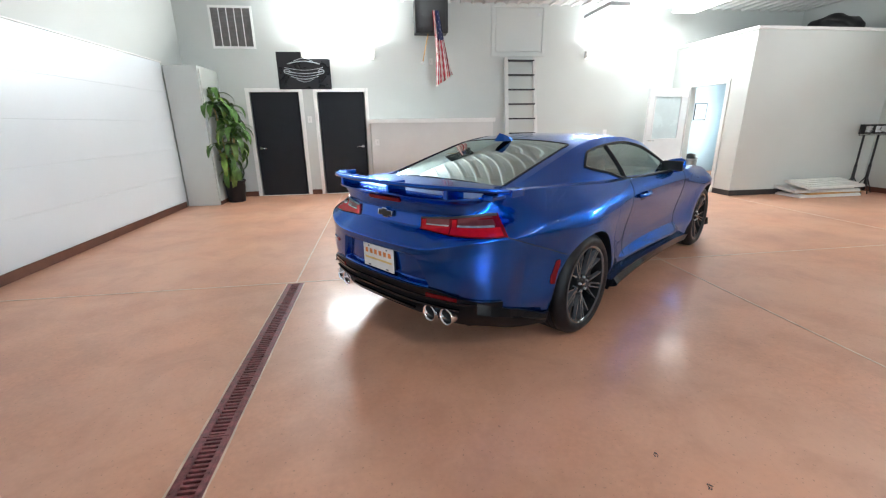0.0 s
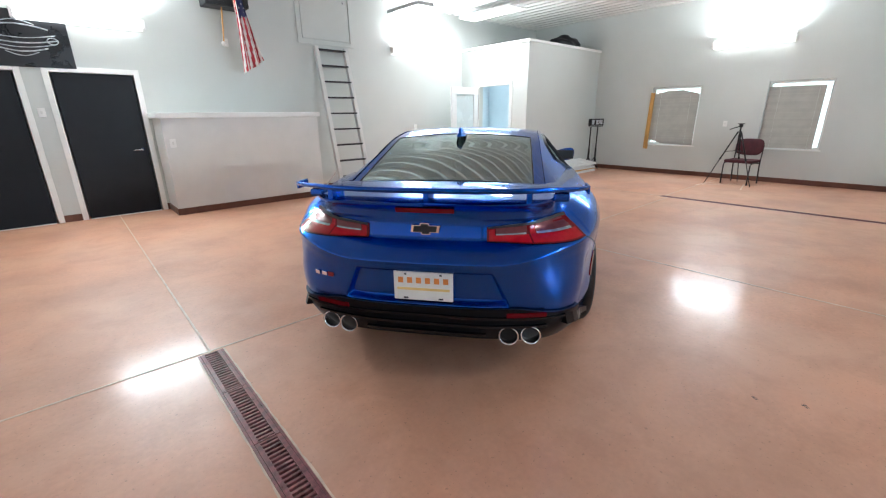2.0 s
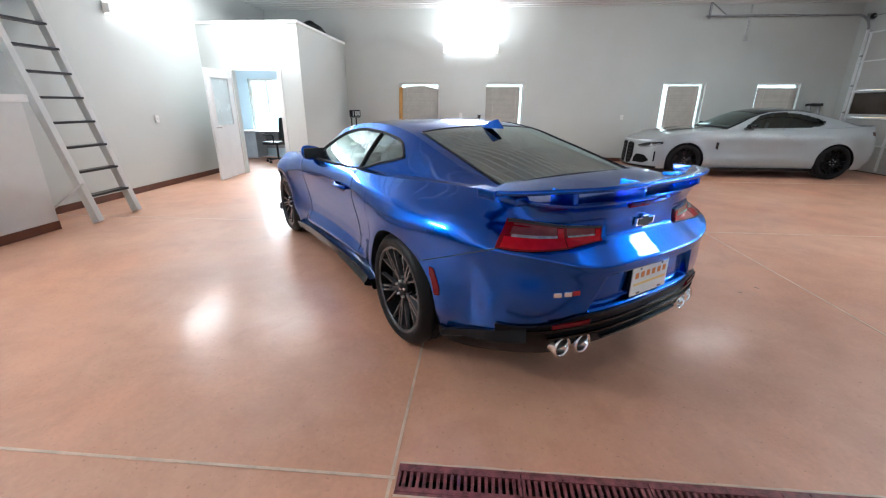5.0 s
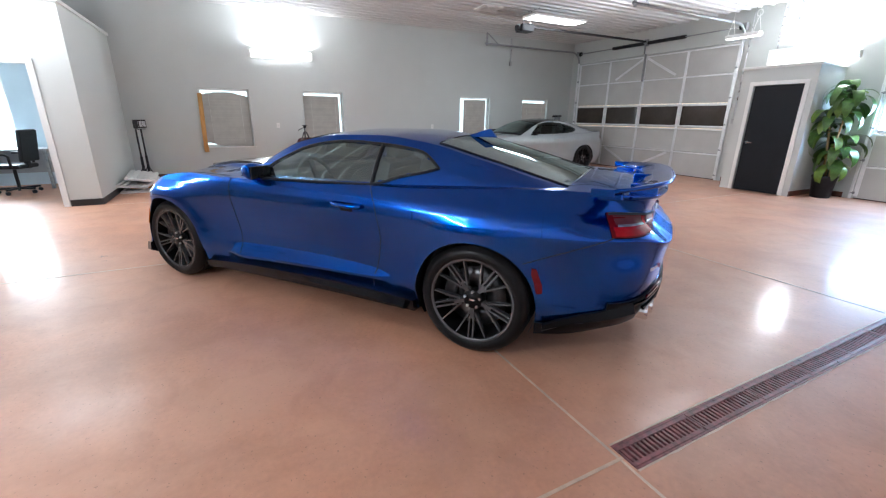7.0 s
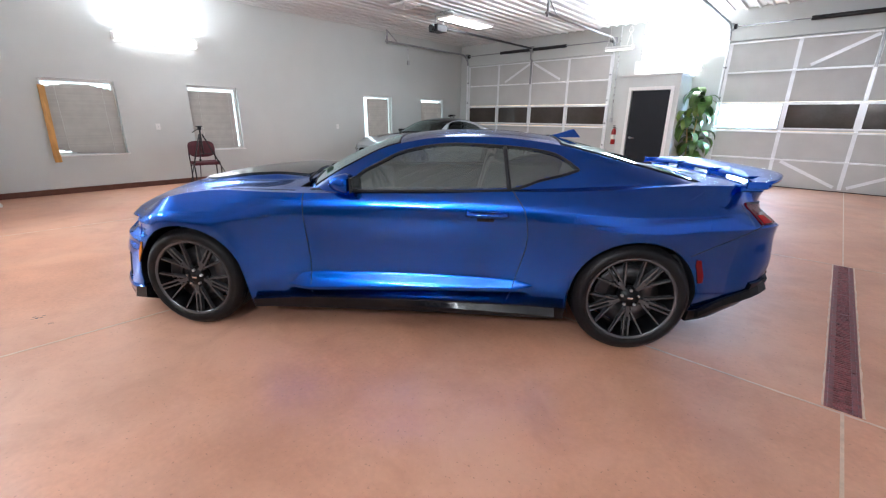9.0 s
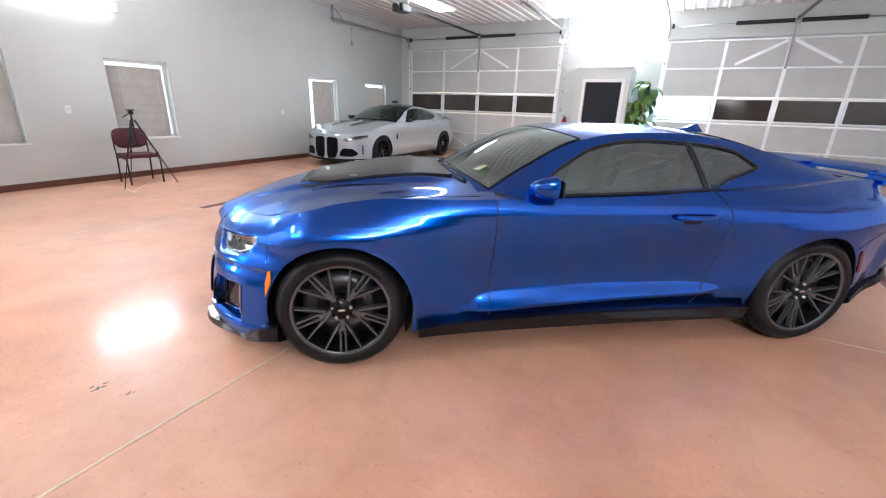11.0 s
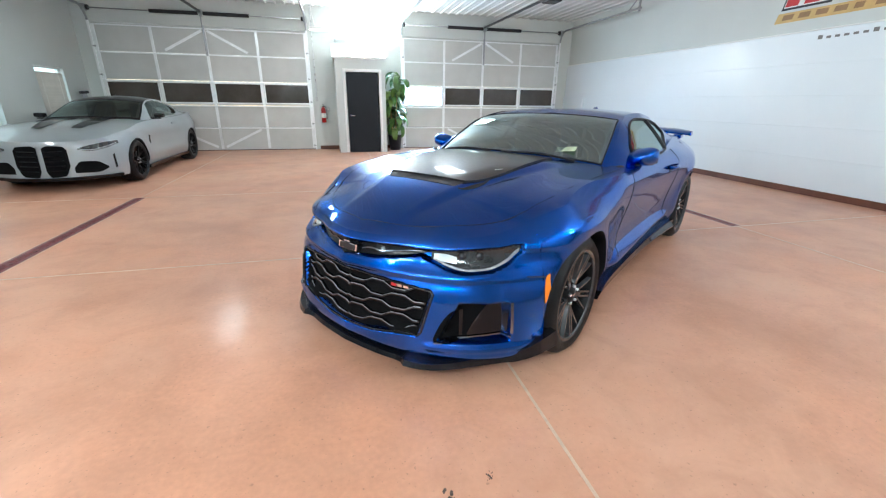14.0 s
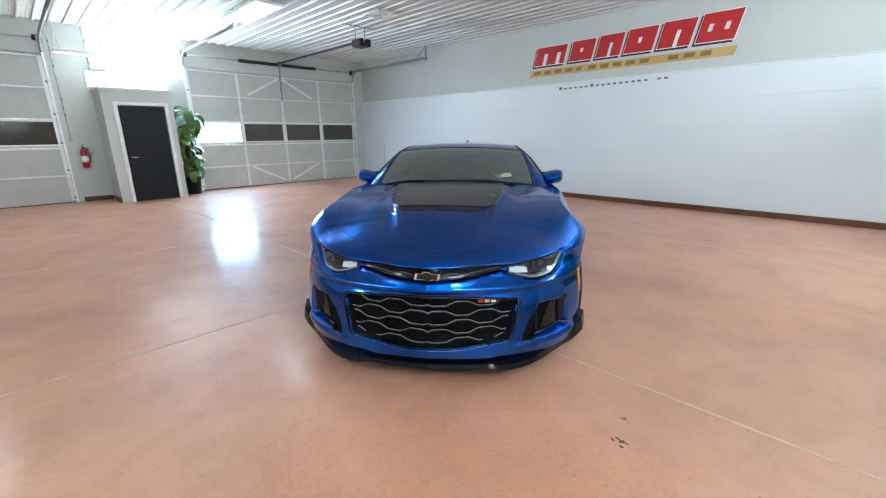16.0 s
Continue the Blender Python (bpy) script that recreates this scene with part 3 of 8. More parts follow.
# rubber base along the walls
for name, x0, x1, y0, y1, key in [("baseboard_west", W, W + 0.016, S + 0.05, 8.06, "base"), ("baseboard_east", E - 0.014, E, S + 0.03, OY - 0.014, "base"),
                                  ("baseboard_north", 2.46, OX, N - 0.014, N, "base"), ("baseboard_north_left", -1.30, -1.08, N - 0.014, N, "base"),
                                  ("baseboard_north_far", -2.79, -2.36, N - 0.014, N, "base"), ("baseboard_north_mid", -0.03, 0.02, N - 0.014, N, "base"),
                                  ("baseboard_office", OX - 0.014, E - 0.016, OY - 0.014, OY, "dark_base"), ("baseboard_office_west", OX - 0.014, OX, OY + 0.002, 7.43, "dark_base"),
                                  ("baseboard_south", 3.74, 4.26, S + 0.03, S + 0.044, "base"), ("baseboard_south_mid", 1.98, 2.43, S + 0.03, S + 0.044, "base")]:
    solid(name, box(None, x0, x1, y0, y1, 0.0005, 0.10, 0.004), M[key], "brown rubber wall base" if key == "base" else "charcoal rubber wall base", "baseboard", kind="structure")


def casing(name, x0, x1, z1, w=0.07, d=0.02):
    bm = bmesh.new()
    box(bm, x0 - w, x0, -d, 0, 0, z1 + w, 0.004)
    box(bm, x1, x1 + w, -d, 0, 0, z1 + w, 0.004)
    box(bm, x0, x1, -d, 0, z1, z1 + w, 0.004)
    return bm


def lever_handle(parent, x, y, z, way, key="galv"):
    bm = bmesh.new()
    rod(bm, (x, y, z), (x, y - 0.012, z), 0.027, seg=20)
    rod(bm, (x, y - 0.01, z), (x, y - 0.055, z), 0.010, seg=12)
    rod(bm, (x, y - 0.052, z), (x + way * 0.115, y - 0.05, z - 0.004), 0.0095, 0.007, seg=12)
    return part("handle", bm, M["chrome"], parent, "brushed steel lever handle")


for i, (a, b) in enumerate(DOOR_N):
    d = thing("door_%d" % (i + 1), "flush charcoal-black door, closed, in white casing", "door", pose(0, N, 0), kind="structure")
    part("leaf", box(None, a, b, 0.01, 0.05, 0.006, 2.015, 0.002), M["door_black"], d)
    part("casing", casing("casing", a - 0.02, b + 0.02, 2.02), M["trim"], d, "white painted casing")
    lever_handle(d, a + 0.07 if i == 0 else b - 0.07, 0.01, 0.96, 1 if i == 0 else -1)
    part("threshold", box(None, a, b, -0.03, 0.01, 0.0005, 0.008, 0.002), M["trim"], d)

# closet by the south wall with its door
CX0, CX1, CY, CH = 2.45, 3.72, -4.28, 2.33
bm = wall_mesh(-CX1, -CX0, CH, [(-3.47, -2.62, 0, 2.03)], 0.10)
solid("wall_closet", bm, M["wall"], "grey painted closet front", "wall", pose(0, CY, 0, 0, 0, 180), kind="structure")
bm = box(None, CX0, CX0 + 0.1, S + 0.03, CY - 0.1, 0, CH)
box(bm, CX1 - 0.1, CX1, S + 0.03, CY - 0.1, 0, CH)
box(bm, CX0 + 0.1, CX1 - 0.1, S + 0.03, CY - 0.1, CH - 0.08, CH)
solid("wall_closet_sides", bm, M["wall"], "grey painted closet sides and top", "wall", kind="structure")
solid("trim_closet", box(None, CX0 - 0.03, CX1 + 0.03, S + 0.03, CY + 0.03, CH, CH + 0.05, 0.008), M["cap"], "pale cap board on the closet", "trim", kind="structure")
d = thing("door_3", "flush charcoal-black closet door, closed, in white casing", "door", pose(0, CY, 0, 0, 0, 180), kind="structure")
part("leaf", box(None, -3.45, -2.64, 0.01, 0.05, 0.006, 2.02, 0.002), M["door_black"], d)
part("casing", casing("casing", -3.47, -2.62, 2.03), M["trim"], d, "white painted casing")
lever_handle(d, -3.38, 0.01, 0.96, 1)
for x0, x1, y0, y1 in [(CX1, CX1 + 0.014, S + 0.05, CY), (CX0 - 0.014, CX0, S + 0.05, CY)]:
    solid("baseboard_closet", box(None, x0, x1, y0, y1, 0.0005, 0.1, 0.004), M["base"], "brown rubber wall base", "baseboard", kind="structure")

# half-height boxed counter by the north wall
CN = (0.02, 2.40, 8.38, 1.41)
c = thing("half_wall_counter", "pale boxed half-height wall with a white cap shelf", "counter", pose(0, 0, 0), kind="structure")
part("body", box(None, CN[0], CN[1], CN[2], N - 0.002, 0.0, CN[3], 0.003), M["cap"], c)
part("cap", box(None, CN[0] - 0.05, CN[1] + 0.03, CN[2] - 0.06, N - 0.002, CN[3], CN[3] + 0.075, 0.008), M["trim"], c, "white painted cap shelf")
bm = box(None, CN[0] - 0.014, CN[1], CN[2] - 0.014, CN[2], 0.0005, 0.1, 0.004)
box(bm, CN[0] - 0.014, CN[0], CN[2] + 0.002, N - 0.016, 0.0005, 0.1, 0.004)
part("base_strip", bm, M["base"], c, "brown rubber base")

# ---- garage doors ----
def garage_door(name, x0, x1, panes, label):
    g = thing(name, label, "garage door", pose(0, S, 0), kind="structure")
    w = x1 - x0
    zs = [0.012, 0.605, 1.175, 1.765, 2.40, 3.02]
    for k in range(5):
        z0, z1 = zs[k] + 0.003, zs[k + 1] - 0.003
        if k == 2:
            bm = bmesh.new()
            box(bm, x0 + 0.01, x1 - 0.01, -0.05, 0, z0, 1.225, 0.004)
            box(bm, x0 + 0.01, x1 - 0.01, -0.05, 0, 1.725, z1, 0.004)
            for q in range(5):
                xc = x0 + 0.01 + (w - 0.02) * q / 4
                box(bm, max(x0 + 0.01, xc - 0.045), min(x1 - 0.01, xc + 0.045), -0.05, 0, 1.225, 1.725)
            part("door_section", bm, M["gdoor"], g, "window section of white steel")
        else:
            part("door_section", box(None, x0 + 0.01, x1 - 0.01, -0.05, 0, z0, z1, 0.006), M["gdoor"], g)
    for q in range(4):
        a, b = x0 + 0.01 + (w - 0.02) * q / 4 + 0.045, x0 + 0.01 + (w - 0.02) * (q + 1) / 4 - 0.045
        day = q in panes
        part("pane", box(None, a, b, -0.035, -0.025, 1.225, 1.725), M["day_pane"] if day else M["brown_pane"], g,
             "clear pane bright with daylight" if day else "dark brown glazed pane")
        bm = bmesh.new()
        for za, zb in ((1.215, 1.245), (1.705, 1.735)):
            box(bm, a - 0.012, b + 0.012, 0.002, 0.012, za, zb, 0.003)
        for xa, xb in ((a - 0.012, a + 0.014), (b - 0.014, b + 0.012)):
            box(bm, xa, xb, 0.002, 0.012, 1.245, 1.705, 0.003)
        part("pane_frame", bm, M["door_steel"], g)
    for q in range(5):                                   # stiles, one run per section
        xc = x0 + 0.035 + (w - 0.07) * q / 4
        for k in range(5):
            part("stile", box(None, xc - 0.034, xc + 0.034, 0.002, 0.009, zs[k] + 0.03, zs[k + 1] - 0.03, 0.002), M["door_steel"], g)
        for k in range(1, 5):
            bm = box(None, xc - 0.03, xc + 0.03, 0.011, 0.018, zs[k] - 0.05, zs[k] + 0.05, 0.002)
            rod(bm, (xc - 0.032, 0.02, zs[k]), (xc + 0.032, 0.02, zs[k]), 0.009)
            part("hinge", bm, M["door_steel"], g)
    for k in (1, 2, 3, 4, 5):                            # horizontal struts
        z = zs[k] - (0.02 if k < 5 else 0.04)
        part("strut", box(None, x0 + 0.02, x1 - 0.02, 0.012, 0.045, z - 0.016, z + 0.014, 0.003), M["door_steel"], g)
    xm = (x0 + x1) / 2
    for sgn in (-1, 1):                                  # diagonal braces below and at the top
        for za, zb, da, db in ((0.09, 0.55, 0.10, 1.05), (3.0 - 0.06, 2.46, 0.06, 0.95)):
            a, b = Vector((xm + sgn * da, 0.014, za)), Vector((xm + sgn * db, 0.014, zb))
            ang = math.degrees(math.atan2(b.z - a.z, b.x - a.x))
            L = (b - a).length
            part("brace", box(None, 0, L, -0.005, 0.006, -0.03, 0.03, 0.002, Matrix.Translation(a) @ pose(0, 0, 0, 0, -ang, 0)), M["door_steel"], g)
    part("centre_post", box(None, xm - 0.025, xm + 0.025, 0.046, 0.07, 2.36, 3.05, 0.003), M["dgalv"], g)
    part("bottom_seal", box(None, x0 + 0.01, x1 - 0.01, -0.05, 0.0, 0.0, 0.014, 0.003), M["black_plastic"], g)
    for xa, sgn in ((x0 - 0.02, -1), (x1 + 0.02, 1)):    # tracks with rollers
        part("vertical_track", box(None, xa - 0.02, xa + 0.02, 0.035, 0.075, 0.0, 3.05, 0.003), M["door_steel"], g)
        pts = [(xa, 0.055, 3.05)] + [(xa, 0.055 + 0.32 * (1 - math.cos(t)), 3.05 + 0.30 * math.sin(t)) for t in np.linspace(0.2, math.pi / 2, 7)] + [(xa, 3.6, 3.36)]
        part("track", tube(pts, 0.026, 8), M["dgalv"], g, "curved horizontal track")
        bm = box(None, xa - 0.02, xa + 0.02, 3.52, 3.56, 3.30, H - 0.005, 0.003)
        rod(bm, (xa, 3.54, H - 0.02), (xa, 3.18, 3.38), 0.014)
        part("track_hanger", bm, M["dgalv"], g)
        for k in range(5):
            rb = rod(None, (xa - sgn * 0.05, 0.055, zs[k] + 0.1), (xa + sgn * 0.01, 0.055, zs[k] + 0.1), 0.022)
            part("roller", rb, M["dgalv"], g)
        bm = box(None, xa - 0.045, xa + 0.045, 0.02, 0.14, 3.24, 3.38, 0.006)
        part("bearing_plate", bm, M["dgalv"], g)
        part("cable_drum", rod(None, (xa - sgn * 0.10, 0.09, 3.31), (xa - sgn * 0.05, 0.09, 3.31), 0.055, seg=20), M["black_metal"], g)
    part("torsion_shaft", rod(None, (x0 - 0.05, 0.09, 3.31), (x1 + 0.05, 0.09, 3.31), 0.0127), M["dgalv"], g)
    for sgn in (-1, 1):
        a = xm + sgn * 0.06
        prof = [(a + sgn * 1.05 * i / 88, 0.040 + (0.004 if i % 2 else 0)) for i in range(89)]
        me = lathe([(r, h) for h, r in prof], 14)
        ob = part("torsion_spring", me, M["black_metal"], g)
        ob.matrix_local = Matrix.Translation((0, 0.09, 3.31)) @ pose(0, 0, 0, 0, 90, 0)
    part("spring_anchor", box(None, xm - 0.03, xm + 0.03, 0.0, 0.13, 3.24, 3.40, 0.004), M["dgalv"], g)
    return g


garage_door("garage_door_1", *G1, (), "white sectional steel garage door, closed, with dark panes")
garage_door("garage_door_2", *G2, (3,), "white sectional steel garage door, closed, one pane bright")

# ---- windows with blinds ----
for i, (y0, y1) in enumerate(WIN):
    w = thing("window_%d" % (i + 1), "white window with a lowered beige slatted blind", "window", pose(E, 0, 0), kind="structure")
    bm = bmesh.new()
    for a, b, c0, c1 in ((y0, y1, WZ[0], WZ[0] + 0.045), (y0, y1, WZ[1] - 0.045, WZ[1]), (y0, y0 + 0.045, WZ[0] + 0.045, WZ[1] - 0.045), (y1 - 0.045, y1, WZ[0] + 0.045, WZ[1] - 0.045)):
        box(bm, 0.09, 0.15, a, b, c0, c1, 0.004)
    part("window_frame", bm, M["trim"], w)
    pane = part("pane", box(None, 0.115, 0.121, y0 + 0.045, y1 - 0.045, WZ[0] + 0.045, WZ[1] - 0.045), M["pane_glass"], w)
    pane.visible_shadow = False
    part("sill", box(None, -0.025, 0.09, y0 - 0.03, y1 + 0.03, WZ[0] - 0.022, WZ[0] + 0.001, 0.004), M["trim"], w)
    part("head_rail", box(None, 0.02, 0.055, y0 + 0.015, y1 - 0.015, WZ[1] - 0.04, WZ[1] - 0.004, 0.004), M["trim"], w)
    inset = (0.02, 0.06, 0.13, 0.03)[i]
    gap = (0.02, 0.055, 0.02, 0.08)[i]
    shift = (0.0, 0.048, 0.0, 0.0)[i]
    me = bpy.data.meshes.new("slat")
    bs = bmesh.new()
    L = y1 - y0 - 2 * inset
    gv = [bs.verts.new((dx, sy * L / 2, dz)) for sy in (-1, 1) for dx, dz in ((-0.006, -0.0125), (0.001, 0.0), (0.006, 0.0125))]
    for a in range(2):
        bs.faces.new((gv[a], gv[a + 1], gv[a + 4], gv[a + 3]))
    bmesh.ops.solidify(bs, geom=bs.faces[:], thickness=0.0012)
    bs.to_mesh(me)
    bs.free()
    z, k = WZ[0] + 0.03, 0
    while z < WZ[1] - 0.05 - gap:
        tilt = 1.2 * math.sin(k * 0.31 + i) + 9 * max(0, 1 - k / 7) - 5 * max(0, (k - 46) / 8) if i == 0 else 0.2 * math.sin(k)
        place = pose(0.036, (y0 + y1) / 2 + shift + 0.003 * math.sin(k * 1.7), z, tilt * 0.25, 0, 0)
        if i == 0:                    # the tangled blind gapes at two upper corners and one lower corner
            south = 0.34 * smoothstep(0.13, 0.02, WZ[1] - 0.05 - z) + 0.01
            north = max(0.30 * smoothstep(0.09, 0.02, WZ[1] - 0.05 - z), 0.28 * smoothstep(0.11, 0.02, z - WZ[0]), 0.01)
            place = place @ Matrix.Translation((0, L * (south - north) / 2, 0)) @ Matrix.Diagonal((1, 1 - south - north, 1, 1))
        part("slat", me, M["blind"], w, m=place)
        z += 0.0215
        k += 1
    for yy in (y0 + 0.2, y1 - 0.2):
        part("blind_cord", rod(None, (0.022, yy, WZ[0] + 0.03), (0.022, yy, WZ[1] - 0.03), 0.0015, seg=5), M["trim"], w)
o = thing("window_5", "office window filled with bright daylight", "window", pose(E, 0, 0), kind="structure")
bm = bmesh.new()
for a, b, c0, c1 in ((8.78, 9.75, 0.67, 0.72), (8.78, 9.75, 2.0, 2.05), (8.78, 8.83, 0.72, 2.0), (9.7, 9.75, 0.72, 2.0), (9.25, 9.29, 0.72, 2.0)):
    box(bm, 0.05, 0.11, a, b, c0, c1, 0.004)
part("window_frame", bm, M["trim"], o)
pane = part("pane", box(None, 0.078, 0.084, 8.83, 9.7, 0.72, 2.0), M["pane_glass"], o)
pane.visible_shadow = False

solid("backdrop_east", box(None, E + 1.6, E + 1.62, S - 2, ON + 2, -0.1, 4), M["bright_sky"], "plain overexposed daylight outside the windows", "backdrop", kind="structure")


# ---- luminaires ----
def ceiling_panel(x, y, along_y=True, z=3.42, watts=14):
    t = thing("ceiling_light", "flat white hanging panel light, switched on", "ceiling light", pose(x, y, z, 0, 0, 0 if along_y else 90), "ceiling panel lights")
    bm = bmesh.new()
    box(bm, -0.24, 0.24, -0.72, 0.72, 0.0, 0.045, 0.008)
    part("housing", bm, M["trim"], t)
    part("diffuser", box(None, -0.215, 0.215, -0.695, 0.695, -0.006, -0.0005), M["lit"], t, "glowing white diffuser")
    for sx in (-0.15, 0.15):
        for sy in (-0.6, 0.6):
            part("hanging_wire", rod(None, (sx, sy, 0.045), (sx, sy, H - z - 0.001), 0.002, seg=6), M["galv"], t)
    if watts:
        area_lamp("panel_glow", (x, y, z - 0.012), (x, y, 0), 0.43 if along_y else 1.38, 1.38 if along_y else 0.43, watts)
    return t


def wall_uplight(x, y, z, turn, watts=420, up=0.40, out=0.22):
    """A wrap-round wall fitting that throws most of its light upward."""
    m = pose(x, y, z, 0, 0, turn)
    t = thing("wall_light", "long white wall light washing the wall above it", "wall light", m, "wall lights")
    bm = bmesh.new()
    box(bm, -0.66, 0.66, -0.13, -0.022, 0.0, 0.16, 0.03)
    part("diffuser", bm, M["wall_lit"], t, "glowing white wrap-round diffuser")
    part("back_plate", box(None, -0.68, 0.68, -0.021, -0.002, -0.01, 0.17, 0.004), M["trim"], t)
    part("end_cap", box(None, -0.70, -0.66, -0.12, -0.0215, 0.01, 0.14, 0.01), M["trim"], t)
    part("end_cap", box(None, 0.66, 0.70, -0.12, -0.0215, 0.01, 0.14, 0.01), M["trim"], t)
    p = m @ Vector((0, -0.085, 0.165))
    q = m @ Vector((0, -0.85, 1.1))
    area_lamp("wall_glow", p, q, 1.3, 0.12, watts * up)
    p = m @ Vector((0, -0.155, 0.08))
    q = m @ Vector((0, -1.655, -0.7))
    area_lamp("room_glow", p, q, 1.3, 0.22, watts * out, spread=160)
    return t


for x, y, w in [(6.38, -1.6, 12), (6.25, 7.75, 20), (1.85, -0.95, 12)]:
    ceiling_panel(x, y, watts=w)
for x, y, z, r, w, up, out in [(-0.53, N, 2.62, 0, 360, 0.46, 0.08), (5.22, N, 2.65, 0, 150, 0.48, 0.15), (E, 3.76, 2.64, -90, 210, 0.42, 0.08), (2.98, S + 0.03, 2.46, 180, 420, 0.36, 0.19)]:
    wall_uplight(x, y, z, r, w, up, out)
area_lamp("office_daylight", (E + 0.02, 9.265, 1.36), (E - 3, 9.0, 1.2), 0.9, 1.2, 58, (0.90, 0.97, 1.0))
area_lamp("door_daylight", (1.21, S + 0.03, 1.475), (1.5, S + 4, 0.9), 1.05, 0.46, 40, (0.45, 0.69, 1.0))


# ---- cars: a skin swept round a plan outline ----
class Skin:
    """Half of a car body: a plan outline from the tail's centre to the nose's centre, with a side profile that
    changes from tail to flank to nose, a shoulder height and wheel arches. x ahead of the rear axle, y to the left."""

    def __init__(self, outline, tail, flank, nose, shoulder, floor, wheels, arch, blend, flare=0.012, sculpt=None, lift=None):
        self.sculpt, self.lift = sculpt, lift
        self.tail, self.flank, self.nose, self.shoulder, self.floor = tail, flank, nose, shoulder, floor
        self.wheels, self.arch, self.blend, self.flare = wheels, arch, blend, flare
        d = [0.0]
        for (a, b), (c, e) in zip(outline, outline[1:]):
            d.append(d[-1] + math.hypot(c - a, e - b))
        self.kx = [(s / d[-1], p[0]) for s, p in zip(d, outline)]
        self.ky = [(s / d[-1], p[1]) for s, p in zip(d, outline)]
        self.x0, self.x1 = outline[0][0], outline[-1][0]

    def plan(self, q):
        return spline(self.kx, q), spline(self.ky, q)

    def q_at_x(self, x):
        a, b = 0.0, 1.0
        for _ in range(40):
            m = (a + b) / 2
            a, b = (m, b) if self.plan(m)[0] < x else (a, m)
        return (a + b) / 2

    def q_at_y(self, y, front):
        a, b = (0.6, 1.0) if front else (0.0, 0.4)
        for _ in range(40):
            m = (a + b) / 2
            up = self.plan(m)[1] > y
            a, b = (m, b) if up == front else (a, m)
        return (a + b) / 2

    def normal(self, q):
        e = 0.004
        (ax, ay), (bx, by) = self.plan(max(0, q - e)), self.plan(min(1, q + e))
        n = Vector((-(by - ay), bx - ax, 0)).normalized()
        if q <= 0:
            return Vector((-1, 0, 0))
        if q >= 1:
            return Vector((1, 0, 0))
        return n

    def inset(self, x, y, z):
        a, b, c, d = self.blend
        wt, wn = 1 - smoothstep(a, b, x), smoothstep(c, d, x)
        side = spline(self.flank, z)
        for wx, wz in self.wheels:
            r = max(0, math.hypot(x - wx, z - wz) - self.arch)
            if z < 0.80:
                side -= (side - 0.006) * 0.75 * math.exp(-(r / 0.30) ** 2) * smoothstep(0.22, 0.42, z)
        zt = z - (self.lift(y, z) if self.lift else 0.0)
        v = wt * spline(self.tail, zt) + wn * spline(self.nose, z) + (1 - wt - wn) * side
        for wx, wz in self.wheels:
            r = math.hypot(x - wx, z - wz) - self.arch
            v -= self.flare * math.exp(-(max(0, r) / 0.10) ** 2) * (1 - wt) * (1 - 0.6 * wn)
        if self.sculpt:
            v += self.sculpt(x, y, z)
        return v

    def at(self, q, z, off=0.0):
        x, y = self.plan(q)
        n = self.normal(q)
        p = Vector((x, y, 0)) + n * (off - self.inset(x, y, z))
        return Vector((p.x, max(0.0, p.y), z))

    def bottom(self, x):
        z = spline(self.floor, x)
        for wx, wz in self.wheels:
            if abs(x - wx) < self.arch:
                z = max(z, wz + math.sqrt(self.arch ** 2 - (x - wx) ** 2))
        return z

    def stations(self, count):
        qs = [i / count for i in range(count + 1)]
        fine = count * 3
        qs += [i / fine for i in range(fine + 1) if i % 3 and (i < fine * 0.19 or i > fine * 0.82)]
        for wx, _ in self.wheels:
            for k in (-1, 1):
                x = wx + k * self.arch
                qs += [self.q_at_x(x - 0.0015), self.q_at_x(x + 0.0015)]
                for f in (0.999, 0.99, 0.97, 0.94, 0.9):
                    qs.append(self.q_at_x(wx + k * self.arch * f))
        return sorted(qs)


def half(verts, faces, side, smooth=True):
    """A left half as a mesh of its own, or its mirror image for side -1."""
    vs = [(v[0], v[1] * side, v[2]) for v in verts]
    fs = faces if side > 0 else [f[::-1] for f in faces]
    me = mesh_from(vs, fs, smooth)
    return me


def grid_faces(nu, nv, keep=None):
    out = []
    for i in range(nu - 1):
        for j in range(nv - 1):
            if keep is None or keep(i, j):
                out.append((i * nv + j, (i + 1) * nv + j, (i + 1) * nv + j + 1, i * nv + j + 1))
    return out


def used(verts, faces):
    ids = sorted({i for f in faces for i in f})
    at = {i: k for k, i in enumerate(ids)}
    return [verts[i] for i in ids], [tuple(at[i] for i in f) for f in faces]


